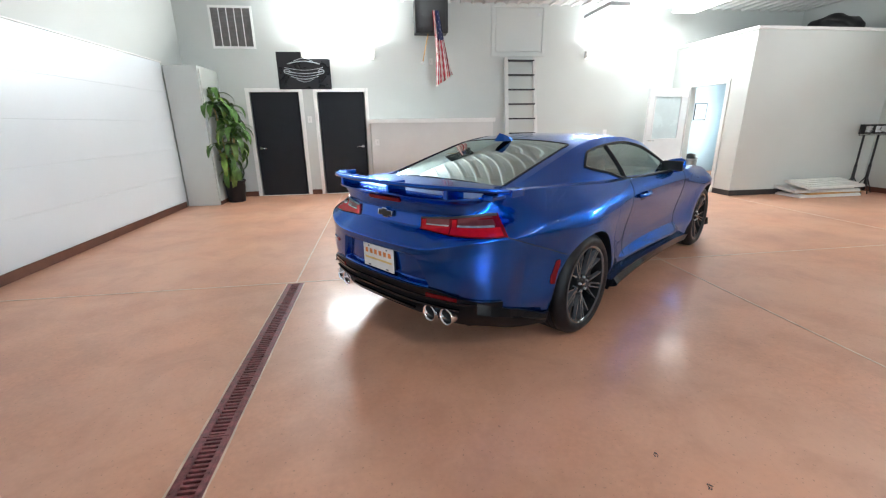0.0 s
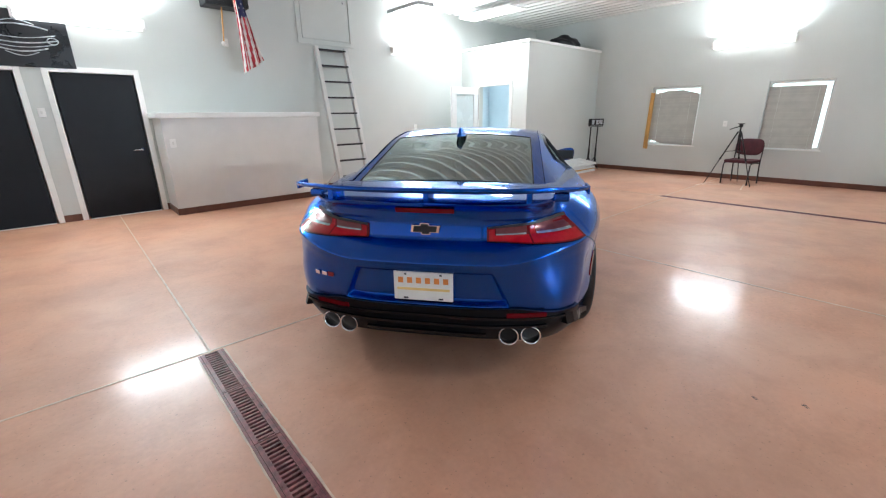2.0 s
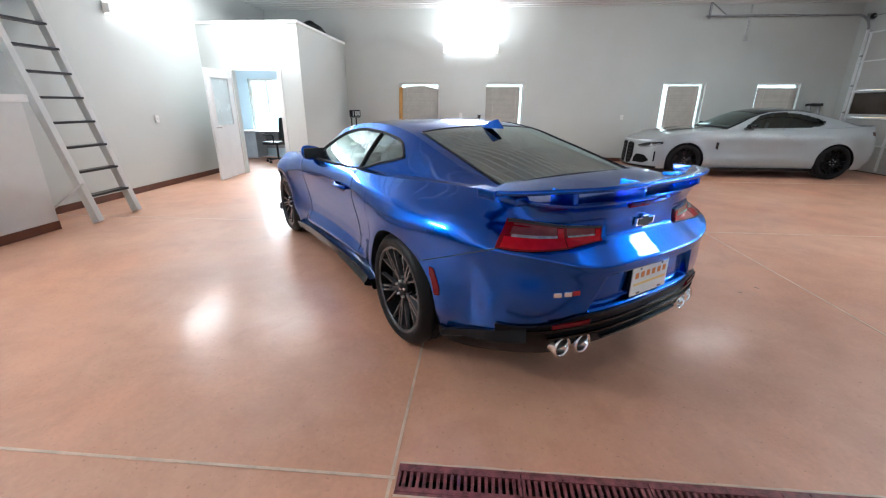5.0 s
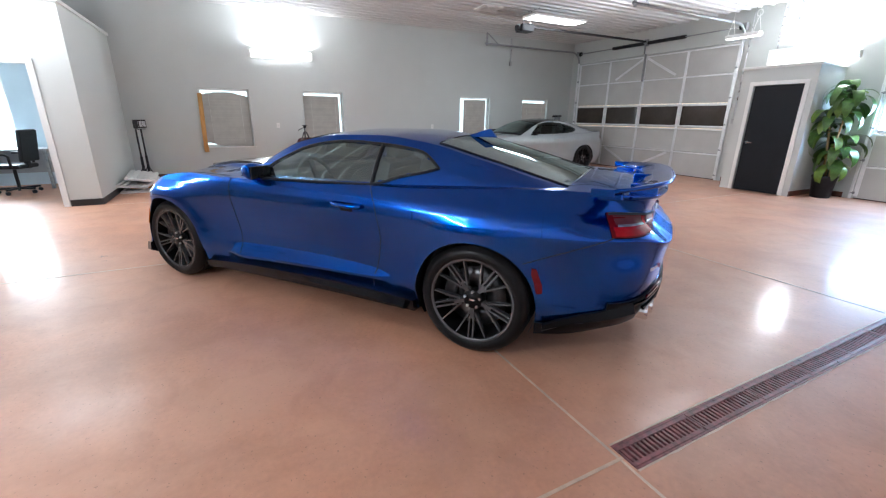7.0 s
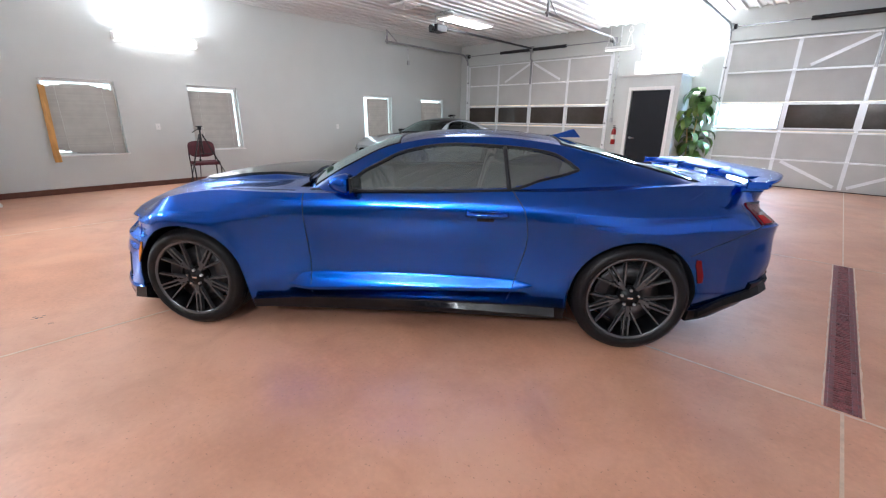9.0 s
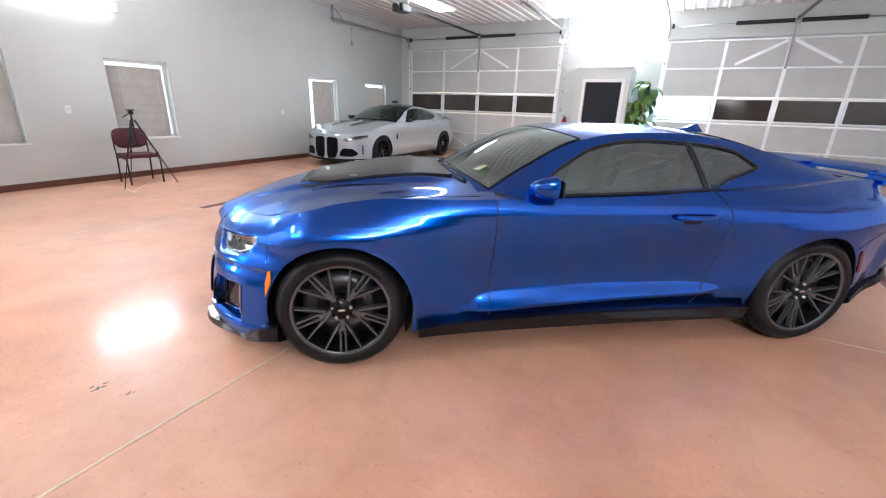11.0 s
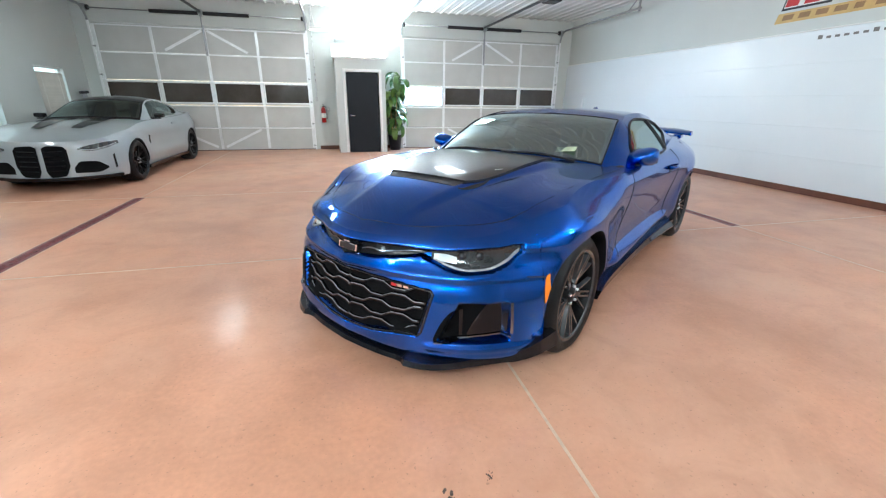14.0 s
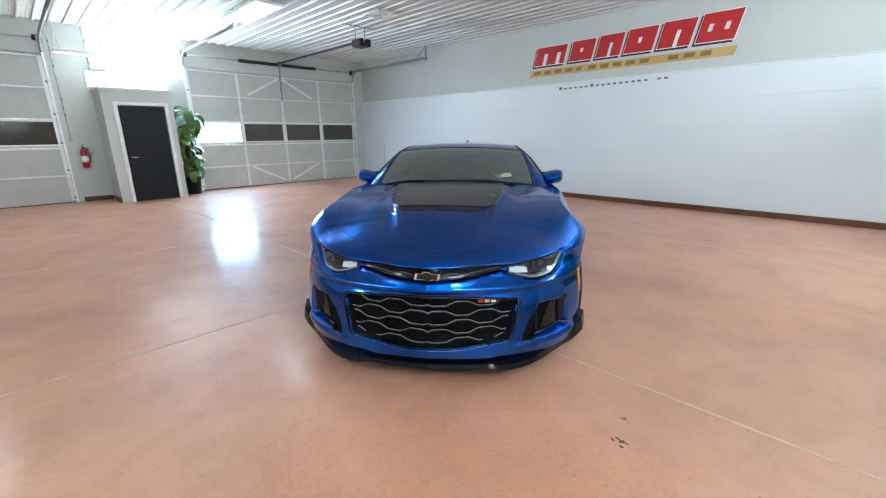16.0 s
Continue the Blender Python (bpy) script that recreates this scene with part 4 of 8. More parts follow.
def patch(skin, where, low, high, a0, a1, off, n=14, m=6, thick=0.02, front=True):
    """A shaped plate lying on the skin: where is 'x' (flank) or 'y' (nose or tail); low and high give its edges in z."""
    top, vs, fs = [], [], []
    for i in range(n + 1):
        a = a0 + (a1 - a0) * i / n
        q = skin.q_at_x(a) if where == "x" else skin.q_at_y(a, front)
        if where == "y" and abs(a) < 1e-6:
            q = 1.0 if front else 0.0
        for j in range(m + 1):
            z = spline(low, a) + (spline(high, a) - spline(low, a)) * j / m
            top.append((q, z))
    k = len(top)
    vs = [skin.at(q, z, off) for q, z in top] + [skin.at(q, z, off - thick) for q, z in top]
    nv = m + 1
    for i in range(n):
        for j in range(m):
            fs.append((i * nv + j, (i + 1) * nv + j, (i + 1) * nv + j + 1, i * nv + j + 1))
    rim = [i * nv for i in range(n + 1)] + [n * nv + j for j in range(1, nv)] + [i * nv + m for i in range(n - 1, -1, -1)] + [j for j in range(m - 1, 0, -1)]
    for a, b in zip(rim, rim[1:] + rim[:1]):
        fs.append((a, a + k, b + k, b))
    bm = bmesh.new()
    bv = [bm.verts.new(v) for v in vs]
    for f in fs:
        bm.faces.new([bv[i] for i in f])
    bmesh.ops.recalc_face_normals(bm, faces=bm.faces[:])
    for f in bm.faces:
        f.smooth = True
    for e in bm.edges:
        if len(e.link_faces) == 2 and e.calc_face_angle(0) > 0.7:
            e.smooth = False
    return bm


def both(name, make, material, parent, label=""):
    """A part on the left and its mirror image on the right."""
    out = []
    for side in (1, -1):
        bm = make()
        if side < 0:
            bmesh.ops.transform(bm, matrix=Matrix.Diagonal((1, -1, 1, 1)), verts=bm.verts)
            bmesh.ops.reverse_faces(bm, faces=bm.faces[:])
        out.append(part(name, bm, material, parent, label))
    return out


def seam(skin, pts, r=0.003, sink=0.0005):
    """Points (q, z) on the skin as a thin dark line."""
    return tube([skin.at(q, z, -sink) for q, z in pts], r, 6)


def wheel(parent, x, y, side, r, width, rim_r, spoke_mat, spokes=10, split=0.16, tyre_label=""):
    """side 1: the left flank. The wheel's face points outward along y."""
    w = new("wheel")
    w.parent = parent
    w.matrix_local = pose(x, y, r, 0, 0, 0 if side > 0 else 180)
    hw = width / 2
    s = r - rim_r
    prof = [(rim_r - 0.012, -hw + 0.02), (rim_r + 0.005, -hw + 0.004), (rim_r + s * 0.45, -hw - 0.006), (r - 0.028, -hw + 0.008), (r - 0.008, -hw + 0.028), (r, -hw + 0.05)]
    for gx in (-0.06, -0.02, 0.02, 0.06):
        prof += [(r, gx - 0.006), (r - 0.006, gx - 0.004), (r - 0.006, gx + 0.004), (r, gx + 0.006)]
    prof += [(r, hw - 0.05), (r - 0.008, hw - 0.028), (r - 0.028, hw - 0.008), (rim_r + s * 0.45, hw + 0.006), (rim_r + 0.005, hw - 0.004), (rim_r - 0.012, hw - 0.02)]
    part("tyre", lathe(prof, 64, "y"), M["rubber"], w, "low black tyre")
    bar = [(rim_r + 0.002, hw - 0.006), (rim_r - 0.006, hw - 0.004), (rim_r - 0.014, hw - 0.014), (rim_r - 0.022, hw - 0.05), (rim_r - 0.03, 0.0), (rim_r - 0.02, -hw + 0.02), (rim_r - 0.012, -hw + 0.008)]
    part("rim", lathe(bar[2:], 64, "y"), M["rim_black"], w)
    part("rim_lip", lathe(bar[:3], 64, "y"), spoke_mat, w)
    face = hw - 0.028

    def spoke(bm, a0, a1, r0, r1, w0, w1, y0, y1, t):
        p0 = Vector((math.cos(a0) * r0, y0, math.sin(a0) * r0))
        p1 = Vector((math.cos(a1) * r1, y1, math.sin(a1) * r1))
        d = (p1 - p0).normalized()
        sd = d.cross(Vector((0, 1, 0))).normalized()
        v = []
        for p, ww in ((p0, w0), (p1, w1)):
            for k, yy in ((-1, -t), (-0.55, 0), (0.55, 0), (1, -t)):
                v.append(bm.verts.new(p + sd * ww * k + Vector((0, yy, 0))))
        for k in range(3):
            bm.faces.new((v[k], v[k + 1], v[k + 5], v[k + 4]))
        bm.faces.new((v[3], v[0], v[4], v[7]))
        bm.faces.new((v[3], v[2], v[1], v[0]))
        bm.faces.new((v[4], v[5], v[6], v[7]))

    # each arm: a stout root, two close bars and two branches that spread to the rim
    bm = bmesh.new()
    spoke(bm, 0, 0, 0.045, 0.125, 0.022, 0.021, face - 0.012, face - 0.003, 0.030)
    for k in (-1, 1):
        spoke(bm, 0.115 * k, 0.056 * k, 0.112, rim_r - 0.010, 0.0105, 0.0095, face - 0.004, face + 0.014, 0.026)
        spoke(bm, 0.16 * k, 0.40 * k, 0.085, rim_r - 0.010, 0.0115, 0.0075, face - 0.014, face + 0.011, 0.024)
    bmesh.ops.recalc_face_normals(bm, faces=bm.faces[:])
    me = bpy.data.meshes.new("spoke")
    bm.to_mesh(me)
    bm.free()
    arms = spokes // 2
    for i in range(arms):
        part("spoke", me, spoke_mat, w, m=pose(0, 0, 0, 0, 360 * i / arms + 90, 0))
    part("hub", lathe([(0.0, face + 0.0), (0.030, face), (0.034, face - 0.004), (0.058, face - 0.010), (0.066, face - 0.022), (0.066, face - 0.06)], 32, "y"), M["rim_black"], w, "black hub cap")
    part("emblem", box(None, -0.016, 0.016, face, face + 0.003, -0.005, 0.005, 0.001), M["chrome"], w, "small bright centre emblem")
    for i in range(5):
        a = 2 * math.pi * i / 5 + math.pi / 2
        part("lug_nut", rod(None, (0.05 * math.cos(a), face - 0.012, 0.05 * math.sin(a)), (0.05 * math.cos(a), face + 0.006, 0.05 * math.sin(a)), 0.0095, 0.008, 6), M["galv"], w)
    part("brake_disc", lathe([(0.07, face - 0.10), (0.07, face - 0.07), (0.19, face - 0.07), (0.19, face - 0.10)], 40, "y"), M["disc"], w, "grey iron brake disc")
    mid = 0.35 if side > 0 else math.pi - 0.35
    vs = []
    for k in range(13):
        a = mid + (k / 12 - 0.5)
        for rr, yy in ((0.12, face - 0.12), (0.205, face - 0.12), (0.205, face - 0.05), (0.19, face - 0.042), (0.135, face - 0.042), (0.12, face - 0.05)):
            vs.append((rr * math.cos(a), yy, rr * math.sin(a)))
    fs = [(i * 6 + j, i * 6 + (j + 1) % 6, (i + 1) * 6 + (j + 1) % 6, (i + 1) * 6 + j) for i in range(12) for j in range(6)] + [tuple(range(6))[::-1], tuple(72 + j for j in range(6))]
    bm = bmesh.new()
    bm.from_mesh(mesh_from(vs, fs))
    bmesh.ops.recalc_face_normals(bm, faces=bm.faces[:])
    part("brake_caliper", bm, M["black_metal"], w, "dark brake caliper")
    bm = lathe([(0.0, -hw + 0.03), (rim_r - 0.03, -hw + 0.03)], 40, "y")
    part("backing", bm, M["rim_black"], w)
    return w


def greenhouse(rail, belt, bow, crown, cuts, side_cut, paint, car, glass_key, na=60, nb=24, nc=12, roof_mat=None, rear=0.93):
    """Roof, windscreen, rear window, pillars and side glass. rail and belt: knots of (a, (x, y, z)), a from the
    windscreen's foot to the rear window's foot; cuts: a of the windscreen and rear window; side_cut: function of (x, c) for side glass."""
    def curve(knots, a):
        return Vector([spline([(k, p[i]) for k, p in knots], a) for i in range(3)])

    def top(a, b):
        r = curve(rail, a)
        return Vector((r.x + spline(bow, a) * (1 - b * b), b * r.y, r.z + spline(crown, a) * (1 - b ** 2) - 0.006 * b ** 8))

    def flank(a, c, off=0.0):
        r, s = curve(rail, a), curve(belt, a)
        p = s + (r - s) * c
        return p + Vector((0, 0.014 * math.sin(math.pi * c) + off, off * 0.4))

    def top_sheet(a0, a1, b1, off, n, m, b_of=None):
        vs = []
        for i in range(n + 1):
            a = a0 + (a1 - a0) * i / n
            for j in range(m + 1):
                b = -b1 + 2 * b1 * j / m
                p = top(a, b)
                vs.append(p + Vector((0, 0, off)))
        return mesh_from(vs, [f[::-1] for f in grid_faces(n + 1, m + 1)], True)

    (w0, w1), (r0, r1) = cuts
    # painted shell: all but the glazed areas
    vs = [top(i / na, -1 + 2 * j / nb) for i in range(na + 1) for j in range(nb + 1)]

    def open_top(i, j):
        a, b = (i + 0.5) / na, abs(-1 + 2 * (j + 0.5) / nb)
        return not ((w0 < a < w1 and b < 0.93) or (r0 < a < r1 and b < rear - 0.03))
    fs = [f[::-1] for f in grid_faces(na + 1, nb + 1, open_top)]
    part("roof", mesh_from(*used(vs, fs), True), roof_mat or paint, car)
    part("windscreen", top_sheet(w0 - 0.008, w1 + 0.008, 0.95, 0.004, 48, 48), M[glass_key], car, "raked windscreen reflecting the ceiling")
    part("rear_window", top_sheet(r0 - 0.008, r1 + 0.008, rear, 0.004, 48, 48), M[glass_key], car, "raked dark rear window")
    for a0, a1, b1 in ((w0 - 0.008, w1 + 0.008, 0.955), (r0 - 0.008, r1 + 0.008, rear + 0.005)):
        for ea, eb in (((a0, a0), (-b1, b1)), ((a1, a1), (-b1, b1)), ((a0, a1), (-b1, -b1)), ((a0, a1), (b1, b1))):
            pts = [top(ea[0] + (ea[1] - ea[0]) * t / 16, eb[0] + (eb[1] - eb[0]) * t / 16) + Vector((0, 0, 0.004)) for t in range(17)]
            part("glass_seal", tube(pts, 0.0045, 6), M["black_plastic"], car)
    for side in (1, -1):
        vs = [flank(i / na, j / nc) for i in range(na + 1) for j in range(nc + 1)]
        fs = grid_faces(na + 1, nc + 1, lambda i, j: not side_cut((vs[i * (nc + 1) + j] + vs[(i + 1) * (nc + 1) + j + 1]) / 2))
        a, b = used(vs, fs)
        part("pillar_panel", half(a, b, side), paint, car)
        fs2 = grid_faces(na + 1, nc + 1, lambda i, j: side_cut((vs[i * (nc + 1) + j] + vs[(i + 1) * (nc + 1) + j + 1]) / 2))
        gv = [v + Vector((0, -0.004, 0)) for v in vs]
        a, b = used(gv, fs2)
        part("side_window", half(a, b, side), M["side_glass" if glass_key == "car_glass" else glass_key], car, "tinted side glass")
    return top, flank


# ---- the blue coupe ----
def inside(y, z, y0, y1, z0, z1, soft=0.012, slope0=0.0, slope1=0.0):
    """1 well inside a slanted window of y and z, 0 outside, with soft edges."""
    a, b = y0 + slope0 * (z - z0), y1 + slope1 * (z - z0)
    return smoothstep(a, a + soft, y) * (1 - smoothstep(b - soft, b, y)) * smoothstep(z0, z0 + soft, z) * (1 - smoothstep(z1 - soft, z1, z))


LAMP_FOOT = [(0.43, 0.650), (0.50, 0.632), (0.58, 0.606), (0.66, 0.594), (0.74, 0.600), (0.81, 0.628), (0.862, 0.684)]
BLADE_TOP = [(0.5, 0.380), (0.57, 0.391), (0.72, 0.417), (1.3, 0.427), (1.8, 0.414), (2.02, 0.400), (2.19, 0.318), (2.3, 0.300)]
BLADE_FOOT = [(0.5, 0.400), (0.57, 0.391), (0.72, 0.364), (1.3, 0.343), (1.8, 0.321), (2.02, 0.311), (2.19, 0.318), (2.3, 0.330)]
BROW = [(0, 0.692), (0.30, 0.690), (0.435, 0.682), (0.50, 0.684), (0.60, 0.692), (0.74, 0.704), (0.862, 0.718)]


def blue_sculpt(x, y, z):
    """Creases and recesses of the blue coupe; positive goes inward."""
    v = 0.0
    if x < -0.6:                      # plate recess, tail lamp panel, bumper shelf
        v += 0.040 * inside(y, z, -1, 0.44, 0.485, 0.668, 0.016, 0, -0.50)
        v += 0.004 * inside(y, z, 0.29, 0.83, 0.79, 0.905, 0.010)
        v -= 0.032 * smoothstep(-0.58, -0.74, x) * smoothstep(0.50, 0.70, y) * smoothstep(0.80, 0.50, z) * smoothstep(0.20, 0.44, z)
        v -= 0.006 * math.exp(-((z - 0.715 - 0.075 * smoothstep(0.36, 0.80, y)) / 0.014) ** 2) * smoothstep(-0.6, -0.8, x)
    if -0.8 < x < 1.1:                # full haunch over the wheel, with a fine crease that rises to the tail
        k = smoothstep(1.1, 0.1, x) * smoothstep(-0.8, -0.3, x)
        v -= 0.024 * k * math.exp(-((z - 0.80) / 0.15) ** 2)
    if 0.5 < x < 2.3:                 # blade along the foot of the door
        top, foot = spline(BLADE_TOP, x), spline(BLADE_FOOT, x)
        deep = 0.46 * max(0.0, top - foot)
        if deep > 0:
            r = (top - z) / (top - foot)
            v -= deep * (max(0.0, min(1.0, r)) if r < 1 else smoothstep(foot - 0.075, foot, z))
    if 2.0 < x < 3.2:                 # front fender swell
        v -= 0.010 * smoothstep(2.0, 2.5, x) * smoothstep(3.2, 3.0, x) * math.exp(-((z - 0.78) / 0.10) ** 2)
    if x > 2.1:                       # fender tops lean in
        v += 0.13 * smoothstep(2.1, 2.9, x) * smoothstep(0.74, 0.95, z) * (1 - smoothstep(3.2, 3.45, x))
    if x < 0.8:                       # rear shoulders lean in
        v += 0.09 * smoothstep(0.8, -0.4, x) * smoothstep(0.76, 1.04, z) * smoothstep(-0.98, -0.75, x)
    if x > 2.8:                       # the upper nose sweeps back from the centre
        v += (0.060 - 0.012 * smoothstep(0.6, 0.85, y)) * smoothstep(0.05, 0.42, y) * smoothstep(0.50, 0.64, z) * smoothstep(2.85, 3.40, x)
    if x > 3.1:                       # grille mouth, ducts, slim upper grille and lamps under a brow
        k = smoothstep(3.1, 3.3, x)
        v += 0.045 * inside(y, z, -1, 0.45, 0.236 + 0.045 * smoothstep(0.10, 0.45, y), 0.534 - 0.022 * (y / 0.49) ** 2, 0.008, 0, 0.26)
        v += 0.055 * inside(y, z, 0.54, 0.815, 0.266, 0.462, 0.010, 0.45, -0.02)
        sill = 0.614 + 0.036 * (min(y, 0.43) / 0.43) ** 2 if y < 0.43 else spline(LAMP_FOOT, y) - 0.006
        v += 0.030 * inside(y, z, -1, 0.868, sill, spline(BROW, y), 0.007)
        v -= 0.006 * math.exp(-((z - spline(BROW, y) - 0.006) / 0.008) ** 2) * (1 - smoothstep(0.80, 0.90, y)) * k
        v -= 0.010 * (1 - smoothstep(0.0, 0.10, y)) * math.exp(-((z - 0.60) / 0.10) ** 2)
        v -= 0.012 * k * math.exp(-((z - 0.575) / 0.02) ** 2) * (1 - smoothstep(0.62, 0.84, y))
        v -= 0.010 * math.exp(-((z - 0.235) / 0.02) ** 2) * smoothstep(0.44, 0.52, y)
    return v


BLUE_YAW = 37.4
blue = thing("sports_coupe", "glossy blue metallic sports coupe with dark wheels and a rear wing", "car", pose(0.912, 3.224, 0, 0, 0, BLUE_YAW))
RB = Skin(
    outline=[(-1.033, 0), (-1.024, 0.25), (-0.98, 0.5), (-0.89, 0.665), (-0.775, 0.772), (-0.55, 0.862), (-0.26, 0.918), (0.05, 0.945), (0.4, 0.94), (0.9, 0.925),
             (1.5, 0.918), (2.0, 0.92), (2.45, 0.938), (2.8, 0.948), (3.0, 0.940), (3.16, 0.912), (3.29, 0.855), (3.41, 0.765), (3.51, 0.655), (3.585, 0.53), (3.635, 0.40), (3.674, 0.2), (3.69, 0)],
    tail=[(0.17, 0.22), (0.25, 0.10), (0.36, 0.05), (0.44, 0.038), (0.5, 0.026), (0.64, 0.012), (0.695, 0.002), (0.712, 0.002), (0.730, 0.018), (0.765, 0.062), (0.795, 0.100), (0.81, 0.116), (0.83, 0.120), (0.88, 0.124), (0.93, 0.116), (0.965, 0.100), (0.985, 0.085), (1.02, 0.09)],
    flank=[(0.17, 0.085), (0.24, 0.066), (0.30, 0.064), (0.36, 0.060), (0.42, 0.068), (0.48, 0.068), (0.56, 0.055), (0.66, 0.030), (0.74, 0.012), (0.80, 0.004), (0.85, 0.004), (0.89, 0.014), (0.925, 0.036), (0.96, 0.066), (1.01, 0.12)],
    nose=[(0.14, 0.04), (0.2, 0.006), (0.3, 0.012), (0.45, 0.030), (0.54, 0.046), (0.575, 0.036), (0.60, 0.036), (0.64, 0.050), (0.68, 0.058), (0.695, 0.054), (0.71, 0.062), (0.73, 0.082), (0.76, 0.125), (0.80, 0.19), (0.84, 0.27)],
    shoulder=[(-1.03, 0.985), (-0.7, 1.0), (-0.4, 1.005), (0.0, 0.99), (0.4, 0.972), (0.74, 0.965), (1.2, 0.945), (2.0, 0.93), (2.5, 0.928), (2.8, 0.900), (3.0, 0.855), (3.15, 0.81), (3.3, 0.772), (3.45, 0.748), (3.6, 0.734), (3.73, 0.722)],
    floor=[(-1.03, 0.30), (-0.8, 0.26), (-0.5, 0.20), (-0.36, 0.2), (0.4, 0.2), (2.4, 0.18), (3.15, 0.17), (3.4, 0.16), (3.73, 0.16)],
    wheels=[(0.0, 0.335), (2.811, 0.335)], arch=0.378, blend=(-0.9, -0.45, 2.90, 3.38), flare=0.017, sculpt=blue_sculpt,
    lift=lambda y, z: 0.075 * smoothstep(0.36, 0.80, y) * smoothstep(0.55, 0.72, z) * (1 - smoothstep(0.86, 0.94, z)))


def grid_normals(vs, nv):
    """Unit normals of a grid of points, rows of nv, flipped to point out and up."""
    out = []
    nu = len(vs) // nv
    for i in range(nu):
        for j in range(nv):
            a = vs[min(i + 1, nu - 1) * nv + j] - vs[max(i - 1, 0) * nv + j]
            b = vs[i * nv + min(j + 1, nv - 1)] - vs[i * nv + max(j - 1, 0)]
            n = b.cross(a)
            out.append(n.normalized() if n.length > 1e-9 else Vector((0, 0, 0)))
    return out


def shaded(name, vs, ns, faces, paint, car, sides):
    """Panels cut from one surface keep that surface's normals, so that no joint shows in the gloss."""
    ids = sorted({i for f in faces for i in f})
    at = {i: k for k, i in enumerate(ids)}
    k = len(ids)
    L = [vs[i] for i in ids]
    nl = [ns[i] for i in ids]
    fl = [tuple(at[i] for i in f) for f in faces]
    R = [Vector((v.x, -v.y, v.z)) for v in L]
    nr = [Vector((v.x, -v.y, v.z)) for v in nl]
    fr = [f[::-1] for f in fl]
    runs = [(L, nl, fl), (R, nr, fr)] if sides else [(L + R, nl + nr, fl + [tuple(i + k for i in f) for f in fr])]
    for v, nn, f in runs:
        me = mesh_from(v, f, True)
        me.normals_split_custom_set_from_vertices([tuple(a) for a in nn])
        part(name, me, paint, car)


def split_body(skin, count, rows, names, car, paint):
    """The skin's faces, dealt out to named panels by the place of their centres."""
    qs = skin.stations(count)
    vs = []
    for q in qs:
        x = skin.plan(q)[0]
        z0, z1 = skin.bottom(x), spline(skin.shoulder, x)
        for j in range(rows + 1):
            vs.append(skin.at(q, z0 + (z1 - z0) * j / rows))
    panels = {}
    nv = rows + 1
    ns = grid_normals(vs, nv)
    for i, v in enumerate(vs):
        if v.y < 1e-4:
            ns[i] = Vector((ns[i].x, 0, ns[i].z)).normalized()
    for i in range(len(qs) - 1):
        for j in range(rows):
            f = (i * nv + j, i * nv + j + 1, (i + 1) * nv + j + 1, (i + 1) * nv + j)
            c = sum((vs[k] for k in f), Vector()) / 4
            panels.setdefault(names(c), []).append(f)
    for name, fs in panels.items():
        shaded(name.rstrip("*"), vs, ns, fs, paint, car, name.endswith("*"))
    # lips of the wheel arches, turned inward
    for wx, wz in skin.wheels:
        lip = []
        for k in range(33):
            t = -0.45 + (math.pi + 0.9) * k / 32
            x = wx + skin.arch * math.cos(t)
            q = skin.q_at_x(x)
            z = wz + skin.arch * math.sin(t)
            p = skin.at(q, max(z, skin.bottom(x)) if 0 <= t <= math.pi else z)
            lip += [p, Vector((p.x, p.y - 0.03, p.z + 0.004)), Vector((p.x, p.y - 0.30, p.z + 0.01))]
        for side in (1, -1):
            part("wheel_arch_liner", half(lip, grid_faces(33, 3), side), M["black_plastic"], car, "black arch liner")
    return qs


def deck(skin, count, crown, rows, hole, names, car, paint, bulge=None):
    """The upper surface from shoulder to centre line, with the cabin left open."""
    qs = skin.stations(count)
    vs = []
    for q in qs:
        x = skin.plan(q)[0]
        s = skin.at(q, spline(skin.shoulder, x))
        zc = spline(crown, s.x)
        for j in range(rows + 1):
            v = j / rows
            y = s.y * (1 - v)
            f = 1 - (1 - v) ** 2.2
            z = s.z + (zc - s.z) * f + (bulge(s.x, y) if bulge else 0)
            vs.append(Vector((s.x, y, z)))
    nv = rows + 1
    panels = {}
    ns = grid_normals(vs, nv)
    for i, v in enumerate(vs):
        if v.y < 1e-4:
            ns[i] = Vector((ns[i].x, 0, ns[i].z)).normalized()
        if ns[i].length < 0.5:
            ns[i] = Vector((0, 0, 1))
    for i in range(len(qs) - 1):
        for j in range(rows):
            f = (i * nv + j, i * nv + j + 1, (i + 1) * nv + j + 1, (i + 1) * nv + j)
            c = sum((vs[k] for k in f), Vector()) / 4
            if not hole(c):
                panels.setdefault(names(c), []).append(f)
    for name, fs in panels.items():
        shaded(name, vs, ns, fs, paint, car, False)

    def height(x, y):
        q = skin.q_at_x(x)
        s = skin.at(q, spline(skin.shoulder, skin.plan(q)[0]))
        for _ in range(3):
            q = skin.q_at_x(skin.plan(q)[0] + x - s.x) if abs(x - s.x) > 1e-4 else q
            s = skin.at(q, spline(skin.shoulder, skin.plan(q)[0]))
        v = 1 - min(1, abs(y) / max(1e-3, s.y))
        return s.z + (spline(crown, x) - s.z) * (1 - (1 - v) ** 2.2) + (bulge(x, abs(y)) if bulge else 0)
    return height


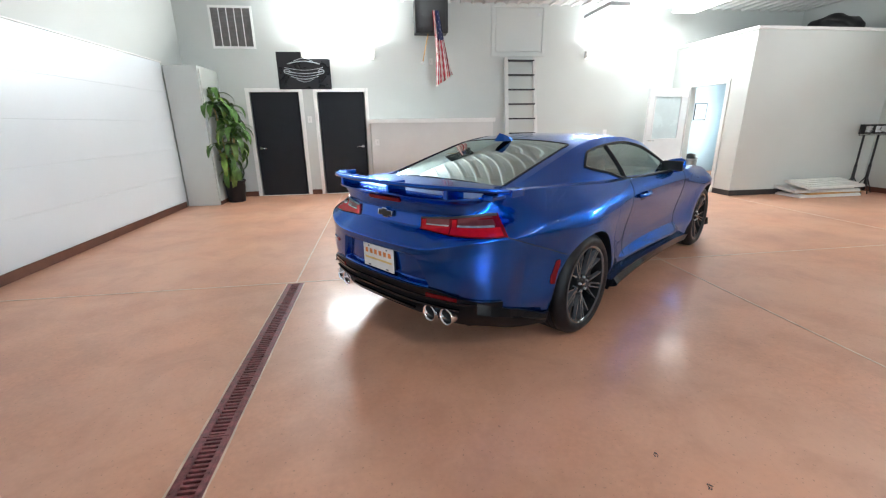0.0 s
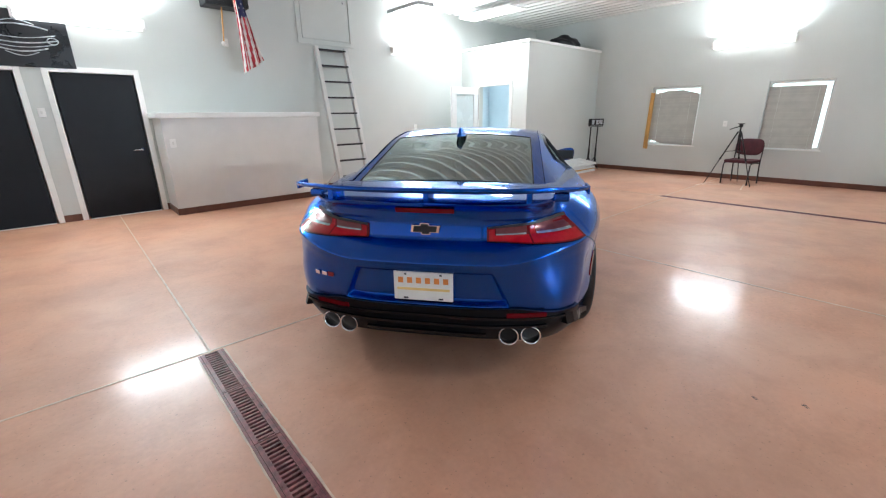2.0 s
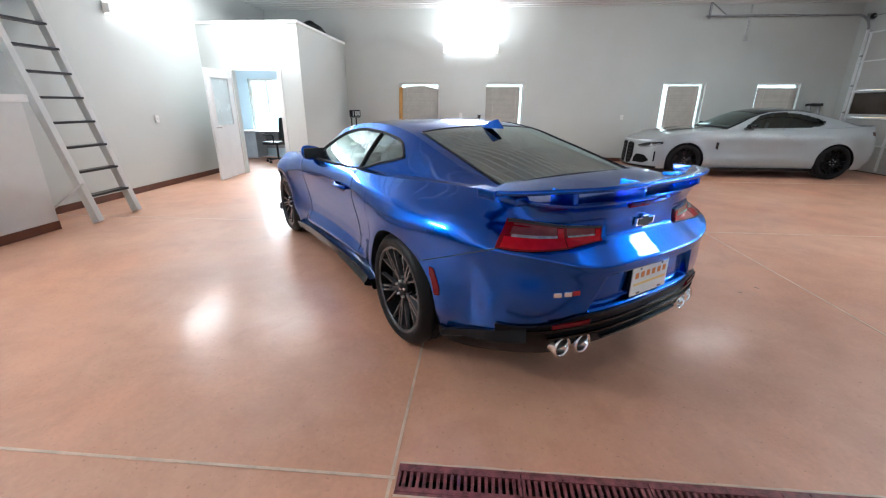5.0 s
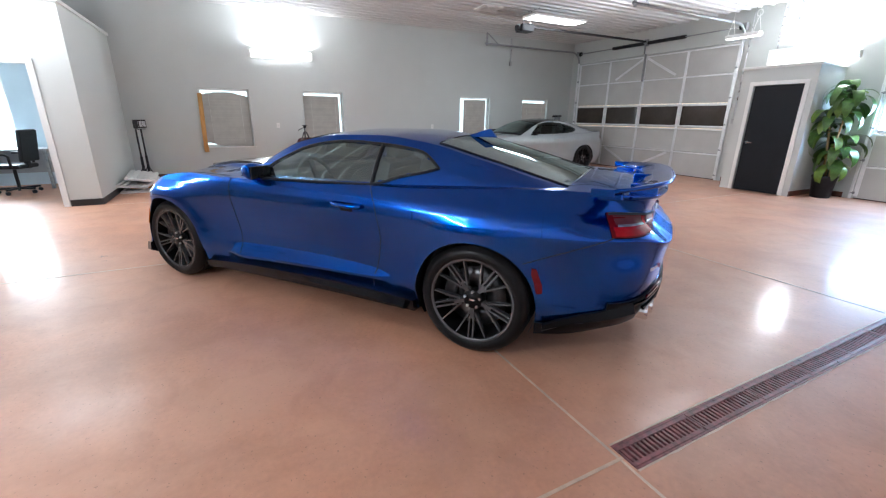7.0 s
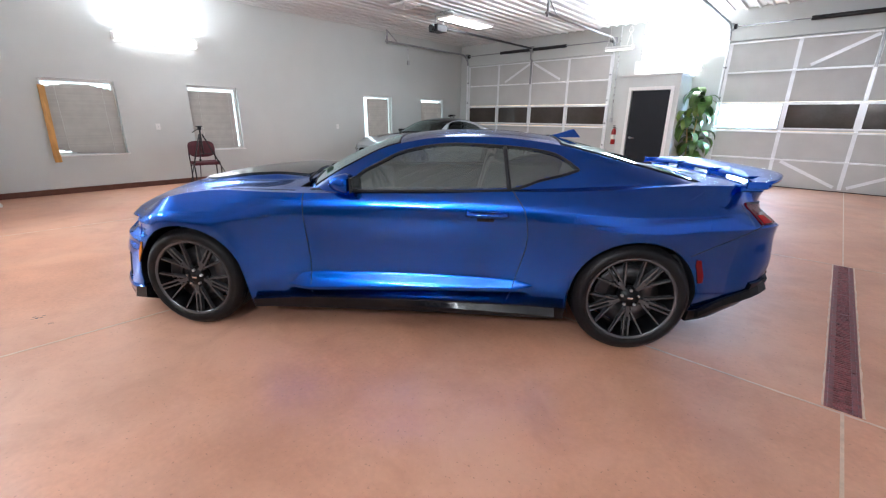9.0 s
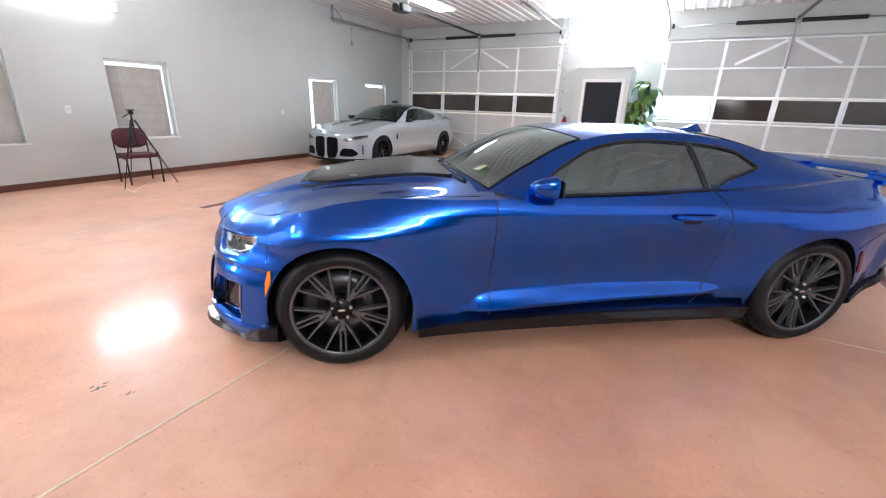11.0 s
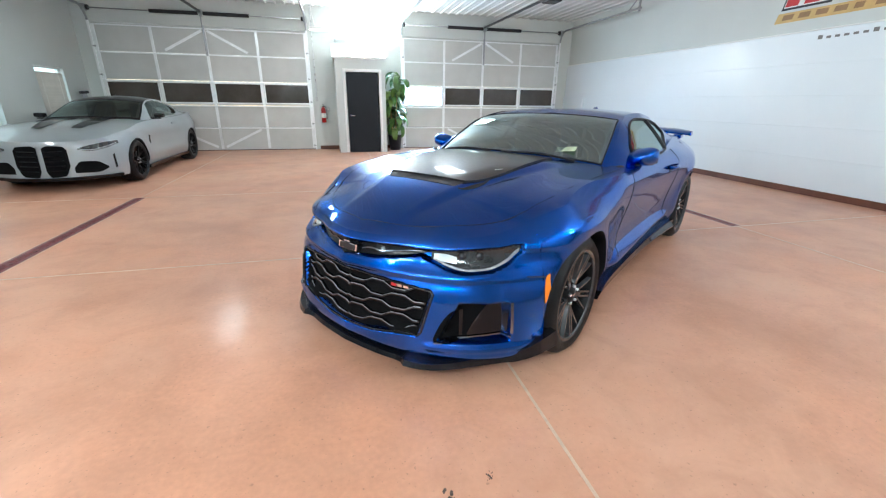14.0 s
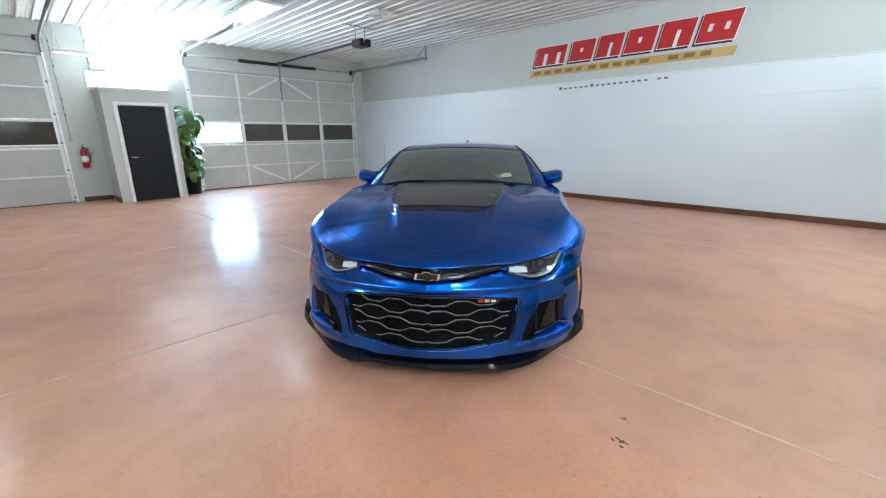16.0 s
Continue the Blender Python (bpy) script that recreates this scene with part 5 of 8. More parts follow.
def blue_panel(c):
    if c.x < -0.42 and c.z < 0.80:
        return "rear_bumper"
    if c.x > 3.05 and c.z < 0.90:
        return "front_bumper"
    if 0.70 < c.x < 2.005 and c.z > 0.26:
        return "door*"
    if c.x >= 2.005:
        return "front_fender*"
    if c.z <= 0.26 and 0.3 < c.x < 2.5:
        return "sill*"
    return "rear_quarter*"


split_body(RB, 300, 84, blue_panel, blue, M["blue"])


def hood_bulge(x, y):
    a = smoothstep(2.1, 2.35, x) * (1 - smoothstep(2.9, 3.45, x))
    w = 0.47 - 0.26 * smoothstep(2.3, 3.55, x)
    ridge = smoothstep(2.1, 2.4, x) * (1 - smoothstep(3.0, 3.58, x))
    return 0.026 * ridge * (1 - smoothstep(w - 0.03, w + 0.045, y)) - 0.010 * a * smoothstep(0.45, 0.6, y) * (1 - smoothstep(0.62, 0.86, y))


BLUE_CROWN = [(-1.03, 0.985), (-0.75, 1.005), (-0.45, 1.025), (2.1, 0.975), (2.4, 0.962), (2.8, 0.925), (3.1, 0.880), (3.35, 0.822), (3.48, 0.780), (3.55, 0.752), (3.61, 0.726), (3.69, 0.70)]
blue_top = deck(RB, 220, BLUE_CROWN, 52, lambda c: -0.44 < c.x < 2.08 and abs(c.y) < 0.74 - 0.14 * smoothstep(0.9, 0.0, c.x),
                lambda c: "hood" if c.x > 2.02 and abs(c.y) < 0.80 else ("trunk_lid" if c.x < -0.4 else "shoulder_panel"), blue, M["blue"], hood_bulge)


def blue_glass(p):
    lo = spline([(0.34, 1.075), (0.42, 1.058), (0.57, 1.026), (0.765, 0.974), (1.16, 0.962), (1.72, 0.950)], p.x)
    hi = spline([(0.34, 1.085), (0.41, 1.125), (0.485, 1.165), (0.765, 1.202), (1.09, 1.214), (1.40, 1.172), (1.545, 1.108), (1.68, 1.03), (1.74, 0.952)], p.x)
    return 0.345 < p.x < 1.73 and lo < p.z < hi


RAIL = [(0.0, (2.04, 0.725, 0.915)), (0.12, (1.77, 0.685, 1.078)), (0.25, (1.47, 0.625, 1.212)), (0.38, (1.15, 0.575, 1.258)), (0.5, (0.85, 0.565, 1.262)),
        (0.62, (0.50, 0.57, 1.228)), (0.75, (0.12, 0.58, 1.140)), (0.88, (-0.24, 0.59, 1.048)), (1.0, (-0.56, 0.60, 0.966))]
BELT = [(0.0, (2.06, 0.80, 0.90)), (0.12, (1.77, 0.855, 0.936)), (0.25, (1.47, 0.852, 0.942)), (0.38, (1.15, 0.845, 0.95)), (0.5, (0.85, 0.832, 0.962)),
        (0.62, (0.50, 0.785, 0.972)), (0.75, (0.12, 0.735, 0.982)), (0.88, (-0.24, 0.70, 0.99)), (1.0, (-0.58, 0.68, 0.985))]
blue_roof, blue_flank = greenhouse(RAIL, BELT, [(0, 0.13), (0.12, 0.11), (0.25, 0.06), (0.38, 0.02), (0.5, 0.0), (1, -0.02)],
                                   [(0, 0.05), (0.12, 0.045), (0.25, 0.035), (0.5, 0.030), (0.75, 0.040), (1, 0.02)], ((0.03, 0.25), (0.655, 0.945)), blue_glass, M["blue"], blue, "car_glass", na=84, nc=22, rear=0.88)


# floor pan, cabin and wheels of the blue coupe
part("underbody", box(box(None, 0.42, 2.40, -0.80, 0.80, 0.17, 0.24, 0.02), -0.75, 3.35, -0.56, 0.56, 0.18, 0.42, 0.03), M["black_plastic"], blue, "black underbody tray")
part("cabin_tub", box(box(None, -0.4, 2.05, -0.78, 0.78, 0.42, 0.60, 0.03), 1.78, 2.08, -0.76, 0.76, 0.6, 0.93, 0.05), M["cabin"], blue, "dark dashboard and cabin floor")
part("rear_shelf", box(None, -0.42, 0.12, -0.6, 0.6, 0.6, 0.97, 0.05), M["cabin"], blue)
for sx, name in ((0.95, "front_seat"), (0.25, "rear_seat")):
    for sy in (-0.37, 0.37):
        bm = box(None, sx - 0.05, sx + 0.45, sy - 0.24, sy + 0.24, 0.55, 0.72, 0.05)
        box(bm, -0.07, 0.07, sy - 0.235, sy + 0.235, 0.0, 0.5, 0.05, pose(sx - 0.02, 0, 0.62, 0, -14, 0))
        if sx > 0.5:
            box(bm, -0.045, 0.045, sy - 0.12, sy + 0.12, 0.50, 0.63, 0.03, pose(sx - 0.02, 0, 0.62, 0, -14, 0))
        part(name, bm, M["seat"], blue, "black leather bucket seat")
for side in (1, -1):
    part("door_card", box(None, 0.2, 2.0, side * 0.79 - 0.025, side * 0.79 + 0.025, 0.45, 0.945, 0.02), M["cabin"], blue, "dark inner door panel")
part("headliner", mesh_from([blue_roof(0.27 + 0.36 * i / 8, -0.93 + 1.86 * j / 8) - Vector((0, 0, 0.03)) for i in range(9) for j in range(9)], grid_faces(9, 9), True), M["liner"], blue, "grey roof lining")
ring = [(0.185 * math.cos(t), 0.185 * math.sin(t), 0) for t in np.linspace(0, 2 * math.pi, 33)]
bm = bmesh.new()
bm.from_mesh(tube(ring, 0.016, 8))
box(bm, -0.17, 0.17, -0.02, 0.02, -0.012, 0.012, 0.004)
box(bm, -0.02, 0.02, -0.17, 0.0, -0.012, 0.012, 0.004)
part("steering_wheel", bm, M["cabin"], blue, "", pose(1.62, 0.37, 0.88, 0, -68, 0))
part("inner_mirror", box(None, 1.48, 1.51, -0.12, 0.12, 1.13, 1.19, 0.012), M["black_plastic"], blue)

wheel(blue, 0.0, 0.795, 1, 0.345, 0.285, 0.262, M["rim"])
wheel(blue, 0.0, -0.795, -1, 0.345, 0.285, 0.262, M["rim"])
wheel(blue, 2.811, 0.785, 1, 0.34, 0.27, 0.258, M["rim"])
wheel(blue, 2.811, -0.785, -1, 0.34, 0.27, 0.258, M["rim"])

# shut lines
for side in (1, -1):
    for pts in ([(RB.q_at_x(2.005), 0.27 + 0.66 * k / 20) for k in range(21)],
                [(RB.q_at_x(spline([(0.28, 0.74), (0.45, 0.69), (0.7, 0.64), (0.85, 0.66), (0.97, 0.74)], 0.28 + 0.69 * k / 20)), 0.28 + 0.69 * k / 20) for k in range(21)],
                [(RB.q_at_x(-0.29 - 0.45 * k / 20), 0.625 + 0.175 * k / 20) for k in range(21)],
                [(RB.q_at_x(3.165 + 0.012 * k), 0.560 + 0.0012 * k) for k in range(10)]):
        part("shut_line", half(*(lambda me: ([v.co for v in me.vertices], [tuple(p.vertices) for p in me.polygons]))(seam(RB, pts)), side), M["sign_black"], blue)
HOOD_EDGE = [(0, 3.53), (0.25, 3.48), (0.46, 3.36), (0.63, 3.18), (0.74, 2.93), (0.80, 2.51)]
pts = []
for k in range(61):
    y = -0.80 + 1.60 * k / 60
    x = spline(HOOD_EDGE, abs(y))
    pts.append((x, y, blue_top(x, y) - 0.0008))
part("hood_shut_line", tube(pts, 0.002, 6), M["sign_black"], blue)
for side in (1, -1):
    pts = [(2.08 + 0.43 * k / 12, side * (0.83 - 0.03 * k / 12), blue_top(2.08 + 0.43 * k / 12, 0.83 - 0.03 * k / 12) + 0.0005) for k in range(13)]
    part("hood_shut_line", tube(pts, 0.002, 6), M["sign_black"], blue)

# hood insert: dark carbon panel, with the shade of its front mouth painted black
def on_top(outline, off, thick, n=14, m=10):
    """A plate on the upper surface; outline: half width as knots over x."""
    x0, x1 = outline[0][0], outline[-1][0]
    vs = []
    for i in range(n + 1):
        x = x0 + (x1 - x0) * i / n
        w = spline(outline, x)
        for j in range(m + 1):
            y = w * (-1 + 2 * j / m)
            vs.append(Vector((x, y, blue_top(x, y) + off)))
    k = len(vs)
    vs += [v - Vector((0, 0, thick)) for v in vs]
    fs = grid_faces(n + 1, m + 1)
    nv = m + 1
    rim = [i * nv for i in range(n + 1)] + [n * nv + j for j in range(1, nv)] + [i * nv + m for i in range(n - 1, -1, -1)] + [j for j in range(m - 1, 0, -1)]
    fs += [(a, a + k, b + k, b) for a, b in zip(rim, rim[1:] + rim[:1])]
    bm = bmesh.new()
    bv = [bm.verts.new(v) for v in vs]
    for f in fs:
        bm.faces.new([bv[i] for i in f])
    bmesh.ops.recalc_face_normals(bm, faces=bm.faces[:])
    for f in bm.faces:
        f.smooth = True
    for e in bm.edges:
        if len(e.link_faces) == 2 and e.calc_face_angle(0) > 0.7:
            e.smooth = False
    return bm


part("hood_insert", on_top([(2.16, 0.40), (2.4, 0.425), (2.7, 0.40), (2.9, 0.355), (2.98, 0.32), (3.025, 0.285)], 0.014, 0.03), M["carbon"], blue, "dark carbon hood extractor panel")
# flat black plate on the hood stands for the shaded mouth
part("hood_vent_mouth", on_top([(2.86, 0.355), (2.92, 0.362), (3.0, 0.348), (3.06, 0.318), (3.085, 0.29)], 0.003, 0.012), M["sign_black"], blue, "black plate painted as the extractor mouth's shade")
for side in (1, -1):
    part("hood_badge", box(None, 2.70, 2.78, side * 0.34 - 0.012, side * 0.34 + 0.012, blue_top(2.74, 0.34) + 0.007, blue_top(2.74, 0.34) + 0.012, 0.002), M["chrome"], blue, "small bright badge")

# wipers
for y0 in (0.55, -0.10):
    pts = [blue_roof(0.012 + 0.01 * math.sin(k / 10 * 3.1), 0.0 + (y0 - 0.55 * k / 10) / 0.74) + Vector((0.03, 0, 0.012)) for k in range(11)]
    part("wiper", tube(pts, 0.008, 6), M["black_plastic"], blue, "black wiper blade")

# windscreen sticker
p = blue_roof(0.055, 0.60)
part("sticker", box(None, -0.03, 0.03, -0.07, 0.07, 0, 0.002), M["tape"], blue, "small pale green sticker", Matrix.Translation(p + Vector((0, 0, 0.006))) @ pose(0, 0, 0, 6, 25, 8))

# window surround and door furniture
for side in (1, -1):
    loop = [(0.335, 1.080), (0.42, 1.054), (0.57, 1.021), (0.765, 0.968), (1.16, 0.956), (1.735, 0.944)]
    up = [(1.735, 0.948), (1.68, 1.033), (1.545, 1.112), (1.40, 1.176), (1.09, 1.219), (0.765, 1.207), (0.485, 1.170), (0.405, 1.130), (0.335, 1.080)]

    def on_flank(x, z):
        lo, hi = 0.0, 1.0
        for _ in range(30):
            mid = (lo + hi) / 2
            lo, hi = (mid, hi) if spline([(k, p[0]) for k, p in RAIL], mid) > x else (lo, mid)
        s = spline([(k, p[2]) for k, p in BELT], lo)
        r = spline([(k, p[2]) for k, p in RAIL], lo)
        v = blue_flank(lo, (z - s) / max(1e-3, r - s))
        return Vector((x, v.y * side, z))
    for name, kn in (("window_sill_strip", loop), ("window_frame_strip", up)):
        ks = [(i / (len(kn) - 1), p) for i, p in enumerate(kn)]
        pts = []
        for t in range(41):
            x, z = (spline([(a, p[i]) for a, p in ks], t / 40) for i in range(2))
            pts.append(on_flank(x, z) + Vector((0, 0.003 * side, 0)))
        part(name, tube(pts, 0.009, 6), M["black_plastic"], blue, "black window surround")
    pts = [on_flank(0.755 + 0.03 * k / 10, 0.968 + 0.235 * k / 10) for k in range(11)]
    part("window_divider", tube(pts, 0.014, 6), M["black_plastic"], blue)
    # mirror
    bm = bmesh.new()
    bmesh.ops.create_uvsphere(bm, u_segments=28, v_segments=16, radius=1)
    for v in bm.verts:
        c = v.co.copy()
        for i in range(3):
            c[i] = math.copysign(abs(c[i]) ** 0.72, c[i])
        fx = 0.11 if c.x > 0 else 0.035
        v.co = (1.725 + c.x * fx, side * (0.878 + 0.100 * c.y * (1 - 0.25 * max(0, c.x))), 0.990 + 0.062 * c.z * (1 - 0.35 * max(0, c.x)) * (1 + 0.12 * c.y) + 0.012 * c.y)
    if side < 0:
        bmesh.ops.reverse_faces(bm, faces=bm.faces[:])
    for f in bm.faces:
        f.smooth = True
    mi = part("door_mirror", bm, M["blue"], blue, "blue door mirror on a black foot")
    part("mirror_glass", box(None, 1.676, 1.690, side * 0.878 - 0.088, side * 0.878 + 0.088, 0.948, 1.036, 0.006), M["screen"], mi, "dark mirror glass")
    part("mirror_foot", box(None, 1.69, 1.79, side * 0.83 - 0.06, side * 0.83 + 0.05, 0.935, 0.962, 0.012), M["black_plastic"], mi)
    # handle
    def flat(x0, x1, z0, z1, off, thick, n=10, m=4):
        return patch(RB, "x", [(x0, z0), (x1, z0)], [(x0, z1), (x1, z1)], x0, x1, off, n, m, thick)
    bm = flat(0.84, 0.94, 0.795, 0.85, 0.0015, 0.004)
    if side < 0:
        bmesh.ops.transform(bm, matrix=Matrix.Diagonal((1, -1, 1, 1)), verts=bm.verts)
        bmesh.ops.reverse_faces(bm, faces=bm.faces[:])
    part("handle_cup", bm, M["gloss_black"], blue)
    pts = []
    for k in range(17):
        x = 0.765 + 0.235 * k / 16
        v = RB.at(RB.q_at_x(x), 0.838, 0.008 + 0.034 * math.sin(math.pi * k / 16) ** 0.5)
        pts.append((v.x, v.y * side, v.z))
    part("door_handle", tube(pts, 0.0155, 10), M["blue"], blue)

# side skirts, side markers
both("side_skirt", lambda: patch(RB, "x", [(0.39, 0.190), (0.6, 0.176), (1.3, 0.168), (2.40, 0.155)], [(0.39, 0.270), (0.95, 0.268), (1.34, 0.260), (2.03, 0.240), (2.40, 0.218)], 0.39, 2.40, 0.045, 40, 3, 0.09), M["gloss_black"], blue, "gloss black side skirt")


def skirt_fin():
    """A wedge that grows out of the skirt towards the rear wheel and faces up."""
    vs = []
    for k in range(25):
        u = k / 24
        x = 1.50 - 1.05 * u
        q = RB.q_at_x(x)
        o = 0.046 + 0.040 * u ** 0.8
        vs += [RB.at(q, 0.250 + 0.014 * u, 0.046), RB.at(q, 0.222, o), RB.at(q, 0.208, o), RB.at(q, 0.190, 0.040)]
    fs = grid_faces(25, 4) + [(96, 97, 98, 99), (0, 3, 2, 1)]
    return vs, fs


for side in (1, -1):
    part("skirt_fin", half(*skirt_fin(), side, smooth=False), M["gloss_black"], blue, "gloss black wedge on the skirt")
both("side_marker", lambda: patch(RB, "x", [(3.155, 0.51), (3.19, 0.43)], [(3.155, 0.575), (3.172, 0.565), (3.19, 0.50)], 3.157, 3.188, 0.006, 8, 5, 0.02), M["amber"], blue, "amber side marker lamp")
both("rear_marker", lambda: patch(RB, "x", [(-0.415, 0.462), (-0.375, 0.455), (-0.355, 0.53), (-0.325, 0.59)], [(-0.415, 0.475), (-0.385, 0.55), (-0.365, 0.60), (-0.325, 0.605)], -0.405, -0.34, 0.005, 10, 5, 0.02), M["dark_red"], blue, "red side marker")

# ---- tail ----
LO = [(0.29, 0.802), (0.5, 0.797), (0.72, 0.797), (0.86, 0.800)]
HI = [(0.29, 0.866), (0.36, 0.872), (0.6, 0.892), (0.80, 0.906), (0.86, 0.908)]


def lamp_band(name, f0, f1, a0, a1, off, key, label=""):
    """A strip of the tail lamp between two fractions of its height."""
    def edge(f):
        return [(a, spline(LO, a) + (spline(HI, a) - spline(LO, a)) * f) for a in (0.29, 0.4, 0.5, 0.6, 0.7, 0.8, 0.86)]
    both(name, lambda: patch(RB, "y", edge(f0), edge(f1), a0, a1, off, 16, 4, 0.02, False), M[key], blue, label)


both("tail_lamp", lambda: patch(RB, "y", LO, HI, 0.320, 0.800, 0.008, 28, 6, 0.05, False), M["dark_red"], blue, "wide red tail lamp with two inner bars")
for a0, a1 in ((0.332, 0.550), (0.560, 0.790)):
    lamp_band("lamp_base", 0.06, 0.40, a0, a1, 0.0115, "red_lens", "bright red lower lens")
    lamp_band("lamp_upright", 0.30, 0.80, a0, a0 + 0.030, 0.0115, "red_lens")
    lamp_band("lamp_chamber", 0.48, 0.86, a0 + 0.036, a1 - 0.010, 0.0105, "clear_lens", "pale silvery inner lens")
    lamp_band("light_line", 0.42, 0.50, a0 + 0.036, a1 - 0.016, 0.014, "lamp_white", "thin white light line")
lamp_band("lamp_hood", 0.88, 1.0, 0.326, 0.796, 0.012, "sign_black", "dark upper rim")
bm = patch(RB, "y", [(0, 0.938), (0.15, 0.938)], [(0, 0.962), (0.15, 0.962)], 0.0, 0.15, 0.012, 8, 3, 0.03, False)
geo = bm.verts[:] + bm.edges[:] + bm.faces[:]
dup = bmesh.ops.duplicate(bm, geom=geo)["geom"]
dv = [v for v in dup if isinstance(v, bmesh.types.BMVert)]
bmesh.ops.transform(bm, matrix=Matrix.Diagonal((1, -1, 1, 1)), verts=dv)
bmesh.ops.reverse_faces(bm, faces=[f for f in dup if isinstance(f, bmesh.types.BMFace)])
part("brake_lamp", bm, M["dark_red"], blue, "slim red high brake lamp")
XT = RB.at(0.0, 0.86).x - 0.004


def bow_tie(x, z, s, face):
    """A plain bright cross-bar emblem: wide slanted bar with a taller middle."""
    bm = bmesh.new()
    pts = [(-0.075, -0.018), (-0.022, -0.018), (-0.018, -0.030), (0.024, -0.030), (0.028, -0.018), (0.068, -0.018),
           (0.075, 0.018), (0.022, 0.018), (0.018, 0.030), (-0.024, 0.030), (-0.028, 0.018), (-0.068, 0.018)]
    vs = [bm.verts.new((x, face * a * s, z + b * s)) for a, b in pts]
    f = bm.faces.new(vs)
    ex = bmesh.ops.extrude_face_region(bm, geom=[f])["geom"]
    bmesh.ops.translate(bm, vec=(0.012 * face, 0, 0), verts=[v for v in ex if isinstance(v, bmesh.types.BMVert)])
    bmesh.ops.recalc_face_normals(bm, faces=bm.faces[:])
    return bm


em = part("emblem", bow_tie(XT, 0.856, 1.0, -1), M["chrome"], blue, "bright bar emblem with a black face")
part("emblem_face", bow_tie(XT - 0.0035, 0.856, 0.82, -1), M["sign_black"], em)
for k, (dy, key) in enumerate(((0.0, "chrome"), (0.045, "chrome"), (0.085, "sign_red"))):
    y = 0.60 - dy
    q = RB.q_at_y(y, False)
    p = RB.at(q, 0.60, 0.002)
    ang = math.degrees(math.atan2(RB.normal(q).y, RB.normal(q).x))
    part("badge_bar", box(None, -0.002, 0.004, -0.018, 0.018, -0.011, 0.011, 0.002), M[key], blue, "small bright badge bar", Matrix.Translation(p) @ pose(0, 0, 0, 0, 0, ang))

# plate recess and plate
XP = RB.at(0.0, 0.60).x - 0.022
pl = part("licence_plate", box(None, XP, XP + 0.006, -0.152, 0.152, 0.502, 0.654, 0.004), M["plate"], blue, "white dealer plate with orange and yellow bars")
part("plate_holder", box(None, XP + 0.006, XP + 0.03, -0.14, 0.14, 0.513, 0.643, 0.003), M["black_plastic"], pl)
for k in range(6):
    y = 0.115 - 0.046 * k
    part("print_bar", box(None, XP - 0.0015, XP, y - 0.013, y + 0.013, 0.594, 0.624), M["orange"], pl)
part("print_bar", box(None, XP - 0.0015, XP, -0.135, 0.135, 0.556, 0.569), M["yellow"], pl)
for y in (-0.09, 0.09):
    part("plate_screw", box(None, XP - 0.003, XP, y - 0.012, y + 0.012, 0.510, 0.518, 0.001), M["sign_black"], pl)
    part("plate_screw", box(None, XP - 0.003, XP, y - 0.006, y + 0.006, 0.637, 0.645, 0.001), M["sign_black"], pl)

# black diffuser, reflectors, tail pipes
both("rear_diffuser", lambda: patch(RB, "y", [(0, 0.295), (0.4, 0.285), (0.62, 0.255), (0.80, 0.24)], [(0, 0.474), (0.45, 0.474), (0.60, 0.452), (0.72, 0.435), (0.80, 0.425)], 0.0, 0.79, 0.014, 24, 6, 0.06, False), M["diffuser"], blue, "gloss black rear diffuser")
both("diffuser_side", lambda: patch(RB, "x", [(-0.80, 0.245), (-0.65, 0.20), (-0.38, 0.185)], [(-0.80, 0.42), (-0.72, 0.33), (-0.62, 0.275), (-0.38, 0.262)], -0.79, -0.375, 0.013, 16, 5, 0.05), M["diffuser"], blue)
def winglet():
    """A small fin that stands out from the diffuser's corner and tapers to a point."""
    vs = []
    for k in range(9):
        u = k / 8
        x = -0.42 - 0.44 * u
        p = RB.at(RB.q_at_x(x), 0.36, 0.0)
        out = 0.010 + 0.045 * u ** 2
        z = 0.245 + 0.165 * u
        n = RB.normal(RB.q_at_x(x))
        for o, dz in ((-0.02, 0.022), (out * 0.6, 0.018), (out, -0.010 - 0.03 * u), (-0.02, -0.030 - 0.02 * u)):
            vs.append(Vector((p.x + n.x * o, p.y + n.y * o, z + dz)))
    fs = [(i * 4 + j, i * 4 + (j + 1) % 4, (i + 1) * 4 + (j + 1) % 4, (i + 1) * 4 + j) for i in range(8) for j in range(4)] + [(0, 3, 2, 1), (32, 33, 34, 35)]
    bm = bmesh.new()
    bv = [bm.verts.new(v) for v in vs]
    for f in fs:
        bm.faces.new([bv[i] for i in f])
    bmesh.ops.recalc_face_normals(bm, faces=bm.faces[:])
    return bm


both("diffuser_winglet", winglet, M["diffuser"], blue, "pointed black corner fin")
both("diffuser_ridge", lambda: patch(RB, "y", [(0, 0.425), (0.7, 0.41)], [(0, 0.438), (0.7, 0.423)], 0.0, 0.70, 0.028, 16, 2, 0.03, False), M["gloss_black"], blue)
both("diffuser_ridge", lambda: patch(RB, "y", [(0, 0.375), (0.7, 0.365)], [(0, 0.388), (0.7, 0.378)], 0.0, 0.62, 0.030, 16, 2, 0.03, False), M["gloss_black"], blue)
both("diffuser_blade", lambda: patch(RB, "y", [(0, 0.325), (0.3, 0.32)], [(0, 0.338), (0.3, 0.333)], 0.0, 0.32, 0.034, 12, 2, 0.03, False), M["gloss_black"], blue)
